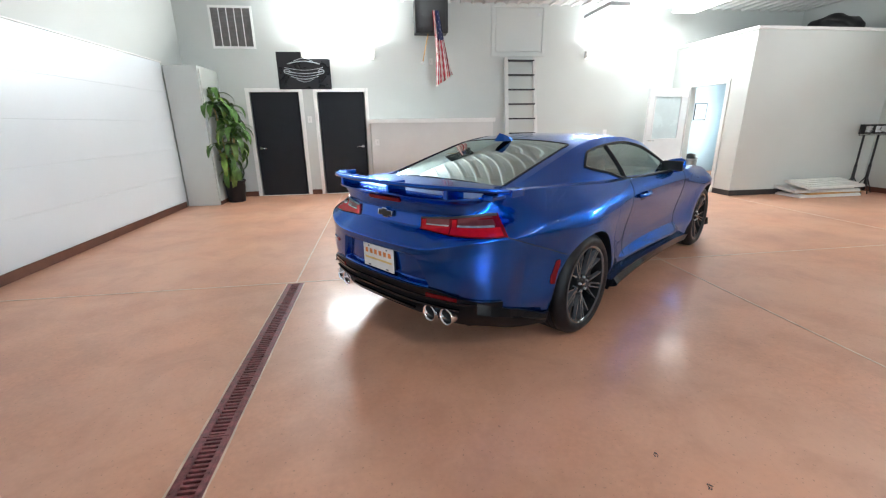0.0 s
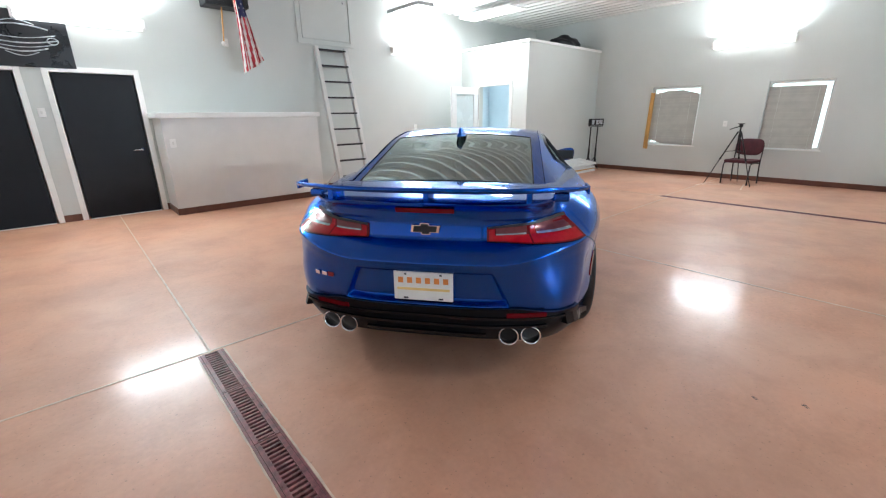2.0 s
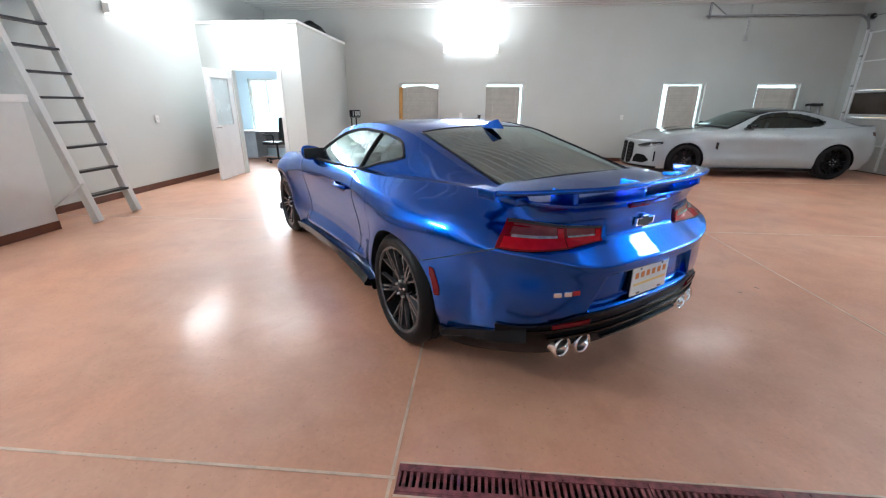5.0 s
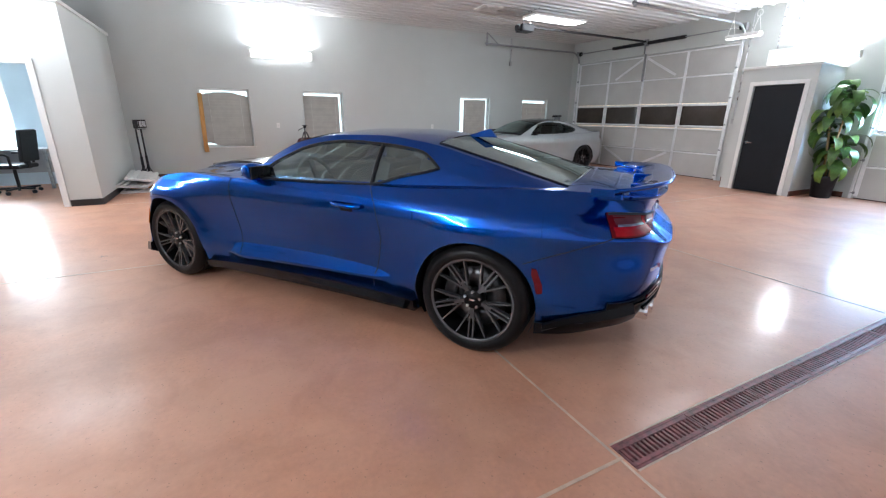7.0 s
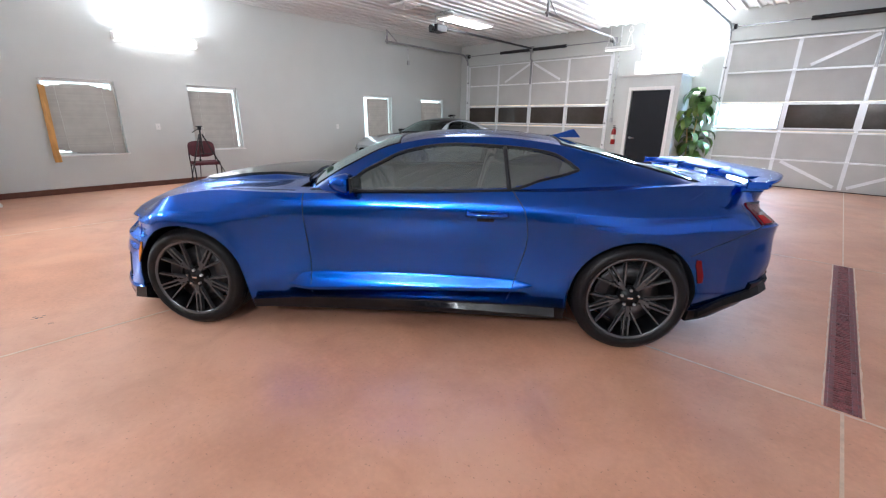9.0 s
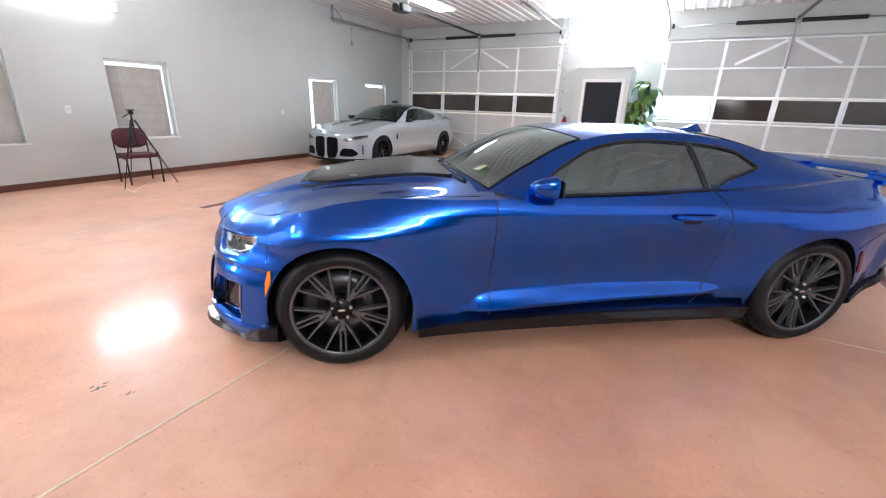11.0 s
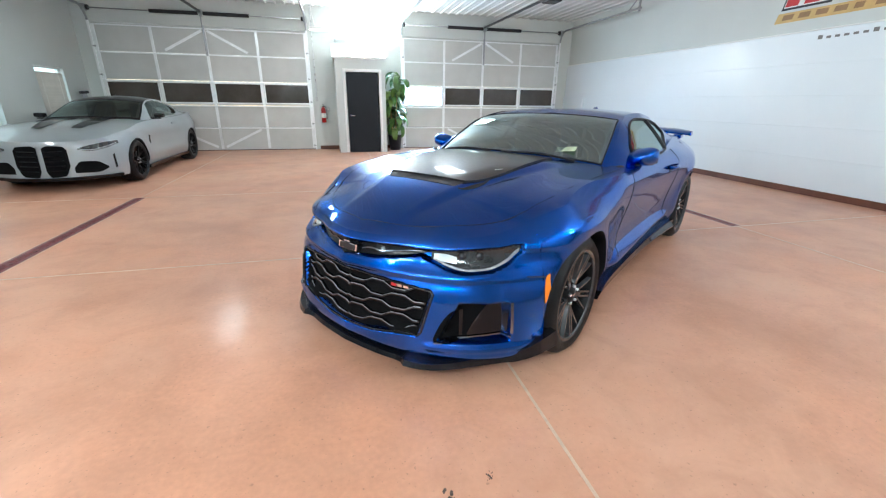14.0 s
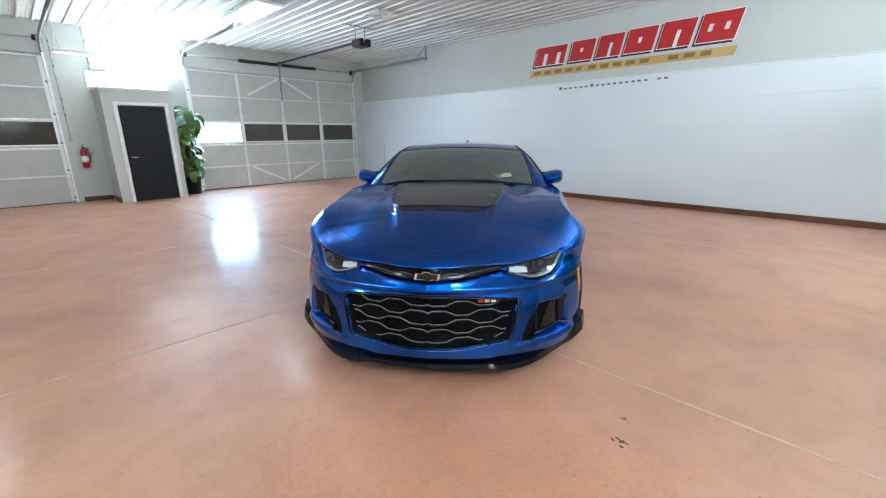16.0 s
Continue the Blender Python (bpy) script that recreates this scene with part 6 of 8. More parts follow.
both("rear_reflector", lambda: patch(RB, "y", [(0.4, 0.428), (0.62, 0.428)], [(0.4, 0.452), (0.62, 0.450)], 0.42, 0.61, 0.024, 8, 2, 0.03, False), M["dark_red"], blue, "slim red reflector")
for side in (1, -1):
    for y in (0.43, 0.54):
        x = RB.at(RB.q_at_y(y, False), 0.33).x
        me = lathe([(0.042, -0.10), (0.050, -0.005), (0.0515, 0.012), (0.048, 0.016), (0.043, 0.004), (0.042, -0.05), (0.0, -0.06)], 28)
        ob = part("tail_pipe", me, M["chrome"], blue, "round polished tail pipe", Matrix.Translation((x - 0.02, side * y, 0.322)) @ pose(0, 0, 0, 0, -90, 0))
        part("pipe_core", lathe([(0.041, -0.045), (0.0, -0.046)], 24), M["sign_black"], ob)

# rear wing on three posts with swept ends
def wing():
    prof = [(-0.06, -0.016), (-0.10, 0.0), (-0.17, 0.016), (-0.245, 0.033), (-0.260, 0.031), (-0.257, 0.010), (-0.16, -0.010), (-0.08, -0.024)]
    vs, n = [], 40
    for i in range(n + 1):
        y = -0.79 + 1.58 * i / n
        e = abs(y) / 0.79
        x0 = -0.73 + 0.16 * e ** 3.0
        zz = 1.036 - 0.010 * smoothstep(0.70, 1.0, e)
        ch = 1.0 - 0.42 * e ** 5
        for px, pz in prof:
            vs.append(Vector((x0 + px * ch, y, zz + pz * (1 - 0.25 * e ** 6))))
    k = len(prof)
    fs = []
    for i in range(n):
        for j in range(k):
            j2 = (j + 1) % k
            fs.append((i * k + j, i * k + j2, (i + 1) * k + j2, (i + 1) * k + j))
    fs += [tuple(range(k)), tuple(n * k + j for j in range(k))[::-1]]
    bm = bmesh.new()
    bv = [bm.verts.new(v) for v in vs]
    for f in fs:
        bm.faces.new([bv[i] for i in f])
    bmesh.ops.recalc_face_normals(bm, faces=bm.faces[:])
    for f in bm.faces:
        f.smooth = len(f.verts) == 4
    return bm


wg = part("rear_wing", wing(), M["blue"], blue, "blue rear wing on short posts")
for y in (-0.50, 0.0, 0.50):
    part("wing_post", box(None, -0.90, -0.76, y - 0.014, y + 0.014, 0.985, 1.045, 0.006), M["blue"], wg)
for side in (1, -1):
    part("wing_tip", box(None, -0.70, -0.585, side * 0.792 - 0.006, side * 0.792 + 0.006, 1.004, 1.046, 0.004), M["blue"], wg)
    part("wing_end_mount", box(None, -0.74, -0.61, side * 0.66 - 0.04, side * 0.66 + 0.04, 0.97, 1.012, 0.012), M["blue"], wg)
part("spoiler_lip", patch(RB, "y", [(0, 0.975), (0.7, 0.975)], [(0, 0.988), (0.7, 0.99)], 0.0, 0.70, 0.02, 12, 2, 0.06, False), M["blue"], blue)

# roof fin
vs = [Vector((x, y * w, z)) for x, z, w in ((0.40, 1.262, 0.012), (0.34, 1.278, 0.019), (0.28, 1.298, 0.012), (0.25, 1.305, 0.004)) for y in (-1, 1)]
vs += [Vector((x, y * w, 1.245)) for x, w in ((0.46, 0.02), (0.36, 0.036), (0.26, 0.034), (0.20, 0.018)) for y in (-1, 1)]
bm = bmesh.new()
bv = [bm.verts.new(v) for v in vs]
for i in range(3):
    a = 2 * i
    bm.faces.new((bv[a], bv[a + 2], bv[a + 3], bv[a + 1]))
    bm.faces.new((bv[a], bv[8 + a], bv[10 + a], bv[a + 2]))
    bm.faces.new((bv[a + 1], bv[a + 3], bv[11 + a], bv[9 + a]))
bm.faces.new((bv[0], bv[1], bv[9], bv[8]))
bm.faces.new((bv[6], bv[14], bv[15], bv[7]))
bmesh.ops.recalc_face_normals(bm, faces=bm.faces[:])
part("roof_fin", bm, M["blue"], blue, "blue shark-fin aerial")

# ---- nose ----
def nose_part(name, lo, hi, a0, a1, off, key, label="", n=14, m=5, thick=0.03):
    both(name, lambda: patch(RB, "y", lo, hi, a0, a1, off, n, m, thick, True), M[key], blue, label)


nose_part("upper_grille", [(0, 0.616), (0.25, 0.631), (0.40, 0.651), (0.49, 0.670)], [(0, 0.686), (0.3, 0.688), (0.49, 0.688)], 0.0, 0.485, 0.004, "gloss_black", "slim black upper grille", 20)
nose_part("grille_blade", [(0.08, 0.640), (0.14, 0.652), (0.20, 0.644), (0.30, 0.654), (0.44, 0.670)], [(0.08, 0.646), (0.14, 0.659), (0.20, 0.650), (0.30, 0.659), (0.44, 0.673)], 0.09, 0.43, 0.008, "rim_edge", "", 18, 2)


def mouth(z):
    return 0.45 + 0.26 * (z - 0.238)


def lip(y):
    """Lower and upper edge of the mouth."""
    return 0.236 + 0.045 * smoothstep(0.10, 0.45, y), 0.534 - 0.022 * (y / 0.49) ** 2


# a near-black plate carries the shade of the mouth's depth
nose_part("lower_grille", [(0, 0.241), (0.1, 0.241), (0.27, 0.263), (0.45, 0.286), (0.48, 0.38), (0.515, 0.48)], [(0, 0.530), (0.25, 0.524), (0.515, 0.507)], 0.0, 0.505, 0.003, "void", "lower grille mouth, its inner shade painted black", 26, 6)
for i, zc in enumerate((0.272, 0.325, 0.378, 0.431, 0.484)):
    lo = []
    for k in range(61):
        y = 0.50 * k / 60
        u = ((y + 0.065 + 0.13 * (i % 2)) / 0.26) % 1.0
        lo.append((y, zc - 0.018 + 0.024 * min(1.0, max(0.0, 2.4 * abs(2 * u - 1) - 0.7)) + (0.075 - 0.014 * i) * y))
    w = mouth(zc) - 0.022
    nose_part("grille_bar", lo, [(a, z + 0.011) for a, z in lo], 0.0, w, 0.020, "gloss_black", "black zigzag grille bar", 60, 2, 0.024)
    # thin pale strip painted as the glint on the glossy black bar
    nose_part("grille_edge", [(a, z + 0.0085) for a, z in lo], [(a, z + 0.011) for a, z in lo], 0.0, w - 0.01, 0.0215, "lamp_white", "glint painted pale along a grille bar's edge", 60, 1, 0.004)
for side in (1, -1):
    rim = [(0.45 * k / 14, lip(0.45 * k / 14)[0] + 0.003) for k in range(15)] + [(mouth(z), z) for z in (0.30, 0.34, 0.40, 0.46, 0.495)] + [(0.506 * (1 - k / 14), lip(0.506 * (1 - k / 14))[1] - 0.002) for k in range(15)]
    pts = []
    for y, z in rim:
        v = RB.at(RB.q_at_y(y, True) if y > 1e-6 else 1.0, z, 0.005)
        pts.append((v.x, v.y * side, v.z))
    part("grille_frame", tube(pts, 0.006, 6), M["gloss_black"], blue)
em = part("emblem", bow_tie(RB.at(1.0, 0.645).x + 0.004, 0.645, 0.95, 1), M["chrome"], blue, "bright bar emblem with a black face")
part("emblem_face", bow_tie(RB.at(1.0, 0.645).x + 0.0075, 0.645, 0.78, 1), M["sign_black"], em)
for k, key in enumerate(("chrome", "chrome", "sign_red")):
    y = 0.37 - 0.035 * k
    q = RB.q_at_y(y, True)
    ang = math.degrees(math.atan2(RB.normal(q).y, RB.normal(q).x))
    part("badge_bar", box(None, -0.003, 0.006, -0.014, 0.014, -0.009, 0.009, 0.002), M[key], blue, "small bright badge bar", Matrix.Translation(RB.at(q, 0.505, 0.024)) @ pose(0, 0, 0, 0, 0, ang))
nose_part("headlamp", LAMP_FOOT, BROW, 0.480, 0.860, 0.004, "headlamp", "narrow dark headlamp with a white light guide", 30, 6)
nose_part("light_guide", [(a, z + 0.003) for a, z in LAMP_FOOT], [(0.45, 0.653), (0.50, 0.641), (0.58, 0.617), (0.66, 0.604), (0.74, 0.610), (0.81, 0.642), (0.857, 0.700)], 0.492, 0.855, 0.010, "lamp_white", "white light guide", 30, 2)
nose_part("lamp_tongue", [(0.48, 0.645), (0.54, 0.630), (0.61, 0.624)], [(0.48, 0.662), (0.54, 0.664), (0.61, 0.652)], 0.495, 0.61, 0.009, "frost", "", 10, 2)
for y in (0.635, 0.715):
    q = RB.q_at_y(y, True)
    for side in (1, -1):
        p = RB.at(q, 0.655, 0.0)
        me = lathe([(0.0, 0.012), (0.012, 0.010), (0.020, 0.004), (0.023, 0.0), (0.023, -0.02)], 20)
        ang = math.degrees(math.atan2(RB.normal(q).y * side, RB.normal(q).x))
        part("projector_lens", me, M["screen"], blue, "", Matrix.Translation((p.x, p.y * side, p.z)) @ pose(0, 0, 0, 0, 90, ang))
# the duct's inner shade is painted as a near-black plate
nose_part("brake_duct", [(0.52, 0.268), (0.66, 0.280), (0.815, 0.300)], [(0.52, 0.272), (0.56, 0.37), (0.61, 0.430), (0.815, 0.462)], 0.525, 0.808, 0.003, "void", "brake duct, its inner shade painted black", 20, 6)
nose_part("duct_fin", [(0.62, 0.285), (0.66, 0.288)], [(0.62, 0.41), (0.66, 0.425)], 0.630, 0.645, 0.010, "gloss_black", "", 2, 4)
nose_part("duct_plate", [(0.66, 0.286), (0.81, 0.304)], [(0.66, 0.290), (0.715, 0.40), (0.76, 0.452), (0.81, 0.460)], 0.665, 0.808, 0.008, "gloss_black", "gloss black plate beside the duct", 10, 5)
nose_part("air_curtain", [(0.80, 0.310), (0.825, 0.310)], [(0.80, 0.462), (0.825, 0.462)], 0.812, 0.820, 0.004, "rim_edge", "pale vertical trim at the duct's edge", 3, 6, 0.03)
nose_part("duct_sill", [(0.53, 0.262), (0.80, 0.290)], [(0.53, 0.268), (0.80, 0.298)], 0.53, 0.812, 0.014, "rim_edge", "bright edge under the duct", 12, 2, 0.02)


def splitter():
    """A flat lip that follows the nose, with turned-up corners."""
    vs, n = [], 60
    for i in range(n + 1):
        y = -0.92 + 1.84 * i / n
        a = abs(y)
        q = RB.q_at_y(min(a, 0.935), True) if a > 1e-4 else 1.0
        p = RB.at(q, 0.17)
        nn = RB.normal(q)
        out = 0.010 + 0.038 * smoothstep(0.355, 0.40, a) - 0.05 * smoothstep(0.45, 0.78, a) + 0.065 * smoothstep(0.80, 0.92, a)
        o = p + nn * out
        s = 1 if y >= 0 else -1
        up = 0.012 * smoothstep(0.355, 0.40, a) + 0.035 * smoothstep(0.5, 0.82, a) + 0.085 * smoothstep(0.82, 0.92, a)
        b = p - nn * 0.10
        for v, z in ((o, 0.146 + up), (o + nn * 0.010, 0.124 + up * 0.6), (b, 0.115), (b, 0.165 + up)):
            vs.append(Vector((v.x, s * v.y, z)))
    fs = []
    for i in range(n):
        for j in range(4):
            fs.append((i * 4 + j, i * 4 + (j + 1) % 4, (i + 1) * 4 + (j + 1) % 4, (i + 1) * 4 + j))
    fs += [(0, 1, 2, 3), (n * 4 + 3, n * 4 + 2, n * 4 + 1, n * 4)]
    bm = bmesh.new()
    bv = [bm.verts.new(v) for v in vs]
    for f in fs:
        bm.faces.new([bv[i] for i in f])
    bmesh.ops.recalc_face_normals(bm, faces=bm.faces[:])
    return bm


part("front_splitter", splitter(), M["gloss_black"], blue, "black front splitter with raised corners")


# ---- floor drains ----
def floor_drain(x0, x1, y0, y1, label):
    d = thing("floor_drain", label, "drain", pose((x0 + x1) / 2, y0, 0), "trench drains in the floor")
    w, L = (x1 - x0) / 2, y1 - y0
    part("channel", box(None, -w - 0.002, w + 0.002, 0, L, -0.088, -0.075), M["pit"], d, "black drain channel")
    bm = box(None, -w, -w + 0.012, 0, L, -0.075, 0.001, 0.001)
    box(bm, w - 0.012, w, 0, L, -0.075, 0.001, 0.001)
    part("channel_edge", bm, M["grate"], d)
    bar = bpy.data.meshes.new("bar")
    bb = box(None, -w + 0.033, w - 0.033, -0.0065, 0.0065, -0.016, -0.001, 0.002)
    bb.to_mesh(bar)
    bb.free()
    n = round(L / 0.49)
    for k in range(n):
        a, b = L * k / n + 0.002, L * (k + 1) / n - 0.002
        bm = box(None, -w + 0.013, -w + 0.035, a, b, -0.02, 0.002, 0.002)
        box(bm, w - 0.035, w - 0.013, a, b, -0.02, 0.002, 0.002)
        box(bm, -w + 0.035, w - 0.035, a, a + 0.012, -0.02, 0.001, 0.002)
        box(bm, -w + 0.035, w - 0.035, b - 0.012, b, -0.02, 0.001, 0.002)
        g = part("grate", bm, M["grate"], d, "maroon-painted iron grate, worn")
        c = int((b - a - 0.03) / 0.0265)
        for i in range(c):
            part("bar", bar, M["grate"], g, m=pose(0, a + 0.014 + (b - a - 0.028) * (i + 0.5) / c, 0))
    for sd in (-1, 1):
        vs, fs = [], []
        for k in range(61):
            yy = L * k / 60
            for ww, z in ((0.001, -0.002), (0.001, 0.0018), (0.006 + 0.007 * random.random(), 0.0016)):
                vs.append((sd * (w + ww), yy, z))
        part("grout_edge", mesh_from(vs, grid_faces(61, 3) if sd < 0 else [f[::-1] for f in grid_faces(61, 3)]), M["joint"], d, "ragged pale grout edge")
    return d


floor_drain(-0.735, -0.592, 0.84, 3.785, "long maroon iron trench drain set in the floor")
floor_drain(6.50, 6.643, 0.84, 3.95, "long maroon iron trench drain set in the floor")

# ---- wall sign: plain blocks in the sign's colours ----
sg = thing("wall_sign", "large red and gold painted wall sign with black shadows", "sign", pose(W - 0.04, 0, 0))
widths = (0.84, 0.58, 0.56, 0.60, 0.62, 0.66)


def slant(bm, y0, y1, z0, z1, lean, x0, x1):
    vs = [bm.verts.new((x, y + (z - z0) * lean, z)) for x in (x0, x1) for y, z in ((y0, z0), (y1, z0), (y1, z1), (y0, z1))]
    for f in ((0, 1, 2, 3), (7, 6, 5, 4), (0, 4, 5, 1), (1, 5, 6, 2), (2, 6, 7, 3), (3, 7, 4, 0)):
        bm.faces.new([vs[i] for i in f])


y = 1.42
for i, w in enumerate(widths):
    z0, h = 2.83 + 0.004 * i, 0.36 + 0.016 * i
    for nm, dy, dz, x0, x1, key, grow in (("shadow_block", -0.035, -0.035, 0.001, 0.003, "sign_black", 0.012), ("outline_block", 0, 0, 0.0035, 0.005, "trim", 0.014), ("colour_block", 0, 0, 0.0055, 0.008, "sign_red", 0)):
        bm = bmesh.new()
        slant(bm, y + dy - grow, y + w * 0.86 + dy + grow, z0 + dz - grow, z0 + h + dz + grow, 0.22, x0, x1)
        bmesh.ops.recalc_face_normals(bm, faces=bm.faces[:])
        part(nm, bm, M[key], sg)
    for c in ((0.25, 0.62) if i in (0, 5) else (0.42,)):
        bm = bmesh.new()
        slant(bm, y + w * c, y + w * (c + 0.10), z0 + (0.16 if i % 2 else 0.0), z0 + h * 0.62, 0.22, 0.0085, 0.0095)
        bmesh.ops.recalc_face_normals(bm, faces=bm.faces[:])
        part("inner_block", bm, M["trim"], sg)
    y += w
bm = bmesh.new()
slant(bm, 1.30, 5.22, 2.60, 2.745, 0.3, 0.0005, 0.003)
bmesh.ops.recalc_face_normals(bm, faces=bm.faces[:])
part("gold_band", bm, M["sign_gold"], sg)
y = 1.42
for i in range(13):
    if i == 10:
        y += 0.24
    bm = bmesh.new()
    slant(bm, y, y + (0.17 if i != 4 else 0.12), 2.64, 2.715, 0.2, 0.0035, 0.005)
    bmesh.ops.recalc_face_normals(bm, faces=bm.faces[:])
    part("band_bar", bm, M["sign_brown"], sg)
    y += 0.255
for i in range(19):
    if i == 16:
        continue
    yy = 2.10 + 0.117 * i
    part("text_bar", box(None, 0.0415, 0.043, yy, yy + 0.065, 2.285 + 0.002 * i, 2.318 + 0.002 * i + (0.022 if i in (0, 6) else 0)), M["vent"], sg, "dark bar of small lettering")

# ---- north wall ----
v = thing("wall_vent", "large grey return-air grille high on the wall", "vent", pose(-2.42, N, 3.14))
part("backing", box(None, -0.35, 0.35, -0.006, -0.001, -0.33, 0.33), M["vent"], v)
bm = box(None, -0.38, 0.38, -0.018, -0.001, 0.32, 0.36, 0.003)
box(bm, -0.38, 0.38, -0.018, -0.001, -0.36, -0.32, 0.003)
box(bm, -0.38, -0.34, -0.018, -0.001, -0.32, 0.32, 0.003)
box(bm, 0.34, 0.38, -0.018, -0.001, -0.32, 0.32, 0.003)
part("frame", bm, M["trim"], v)
for i in range(1, 5):
    part("upright", box(None, -0.34 + 0.136 * i - 0.008, -0.34 + 0.136 * i + 0.008, -0.016, -0.008, -0.32, 0.32, 0.002), M["trim"], v)
lv = bpy.data.meshes.new("louvre")
b_ = box(None, -0.34, 0.34, -0.006, 0.006, -0.0012, 0.0012, 0, pose(0, 0, 0, 35))
b_.to_mesh(lv)
b_.free()
for i in range(30):
    part("louvre", lv, M["vent"], v, m=pose(0, -0.0095, -0.305 + 0.021 * i))

p = thing("car_poster", "black poster with a silver car front in outline", "poster", pose(-1.21, N, 2.40))
part("sheet", box(None, -0.495, 0.495, -0.022, -0.001, -0.335, 0.335, 0.003), M["poster"], p)
for i, (z, w) in enumerate(((0.17, 0.18), (0.12, 0.30), (0.06, 0.36), (0.0, 0.38), (-0.05, 0.34), (-0.10, 0.26), (-0.15, 0.16))):
    pts = [(-w + 2 * w * k / 16, -0.0235, z - 0.05 * math.cos(math.pi * (k / 16 - 0.5)) * (1 if i > 1 else -1)) for k in range(17)]
    part("silver_line", tube(pts, 0.006 + 0.003 * (i % 2), 5), M["silver_print"], p)
for sx in (-0.32, 0.32):
    part("silver_ring", tube([(sx + 0.055 * math.cos(t), -0.0235, -0.01 + 0.04 * math.sin(t)) for t in np.linspace(0, 6.28, 17)], 0.007, 5), M["silver_print"], p)

for x, z, y, turn, nm in ((-1.20, 1.50, N, 0, "thermostat"), (1.26, 2.58, N, 0, "sensor"), (0.12, 1.06, CN[2], 0, "switch_plate"), (5.15, 1.15, N, 0, "switch_plate")):
    t = thing(nm, "small white wall-mounted %s" % nm.replace("_", " "), nm.replace("_", " "), pose(x, y, z, 0, 0, turn))
    part("cover", box(None, -0.04, 0.04, -0.02, -0.0005, -0.06, 0.06, 0.006), M["trim"], t)
    part("button", box(None, -0.012, 0.012, -0.026, -0.02, -0.02, 0.02, 0.003), M["cap"], t)
for yy, zz in ((3.99, 1.15), (-0.16, 1.12)):
    t = thing("switch_plate", "small white switch plate on the wall", "switch plate", pose(E, yy, zz, 0, 0, -90))
    part("cover", box(None, -0.038, 0.038, -0.007, -0.0005, -0.058, 0.058, 0.003), M["trim"], t)
    part("button", box(None, -0.01, 0.01, -0.012, -0.007, -0.018, 0.018, 0.003), M["cap"], t)
t = thing("sensor_box", "small grey box hanging from conduit on the wall", "box", pose(E, -2.75, 2.93, 0, 0, -90))
part("case", box(None, -0.04, 0.04, -0.05, -0.001, -0.06, 0.06, 0.006), M["grey_shell"], t)
part("conduit", rod(None, (0, -0.02, 0.06), (0, -0.02, H - 2.935), 0.01), M["galv"], t)

# television in a dark case on the wall
tv = thing("wall_television", "dark boxy television on a wall bracket", "television", pose(1.24, 8.70, 3.02))
part("case", box(None, -0.31, 0.31, -0.12, 0.22, 0.0, 0.58, 0.02), M["black_plastic"], tv)
part("screen", box(None, -0.25, 0.25, -0.127, -0.1205, 0.10, 0.52, 0.004), M["screen"], tv)
part("lower_lip", box(None, -0.30, 0.30, -0.14, -0.121, 0.005, 0.06, 0.006), M["black_plastic"], tv)
part("bracket", box(None, -0.06, 0.06, 0.22, N - 8.70 - 0.001, 0.2, 0.36, 0.006), M["black_metal"], tv)


def flag():
    f = thing("hanging_flag", "striped red and white flag hanging from a drooping pole", "flag", pose(1.22, 8.40, 3.10))
    part("pole", rod(None, (0.10, N - 8.401, 0.42), (-0.185, -0.045, -0.61), 0.011), M["wood"], f)
    bm = bmesh.new()
    bmesh.ops.create_uvsphere(bm, u_segments=14, v_segments=10, radius=0.030, matrix=Matrix.Translation((-0.193, -0.048, -0.64)))
    part("finial", bm, M["trim"], f, "round white finial")
    part("pole_bracket", rod(None, (0.10, N - 8.401, 0.42), (0.09, N - 8.43, 0.40), 0.035, seg=16), M["black_metal"], f)
    nu, nv = 30, 50
    vs = []
    for i in range(nu + 1):
        u = i / nu
        for j in range(nv + 1):
            s = j / nv
            wid = 0.055 + 0.105 * s ** 1.3
            fold = 0.040 * math.sin(u * 15 + s * 1.9) * (0.4 + 0.6 * s)
            xx = 0.06 + (u - 0.5) * 2 * wid + 0.012 * math.sin(8 * u + 3 * s) + 0.16 * s
            drop = 1.28 * s * (1 - 0.16 * u * s)
            vs.append((xx, fold - 0.02, 0.24 - drop))
    me = mesh_from(vs, grid_faces(nu + 1, nv + 1), True)
    for k in ("flag_red", "flag_white", "flag_blue"):
        me.materials.append(M[k])
    for k, pl in enumerate(me.polygons):
        i, j = divmod(k, nv)
        if j / nv < 0.40 and i / nu > 0.40 + 0.15 * (j / nv):
            pl.material_index = 1 if (i % 5 == 2 and j % 5 == (2 if i % 10 == 2 else 4)) else 2
        else:
            pl.material_index = int((i + 0.16 * j) / 2.6) % 2
    part("cloth", me, M["flag_red"], f)
    return f


flag()

h = thing("attic_hatch", "grey painted square access hatch in the wall", "hatch", pose(3.07, N, 3.19))
bm = box(None, -0.57, 0.57, -0.03, -0.001, -0.50, -0.43, 0.004)
box(bm, -0.57, 0.57, -0.03, -0.001, 0.40, 0.47, 0.004)
box(bm, -0.57, -0.50, -0.03, -0.001, -0.43, 0.40, 0.004)
box(bm, 0.50, 0.57, -0.03, -0.001, -0.43, 0.40, 0.004)
part("frame", bm, M["wall"], h)
part("panel", box(None, -0.475, 0.475, -0.022, -0.002, -0.405, 0.375, 0.005), M["wall"], h)
part("lock", rod(None, (0.40, -0.022, 0.27), (0.40, -0.05, 0.27), 0.022, seg=14), M["galv"], h, "round steel lock")

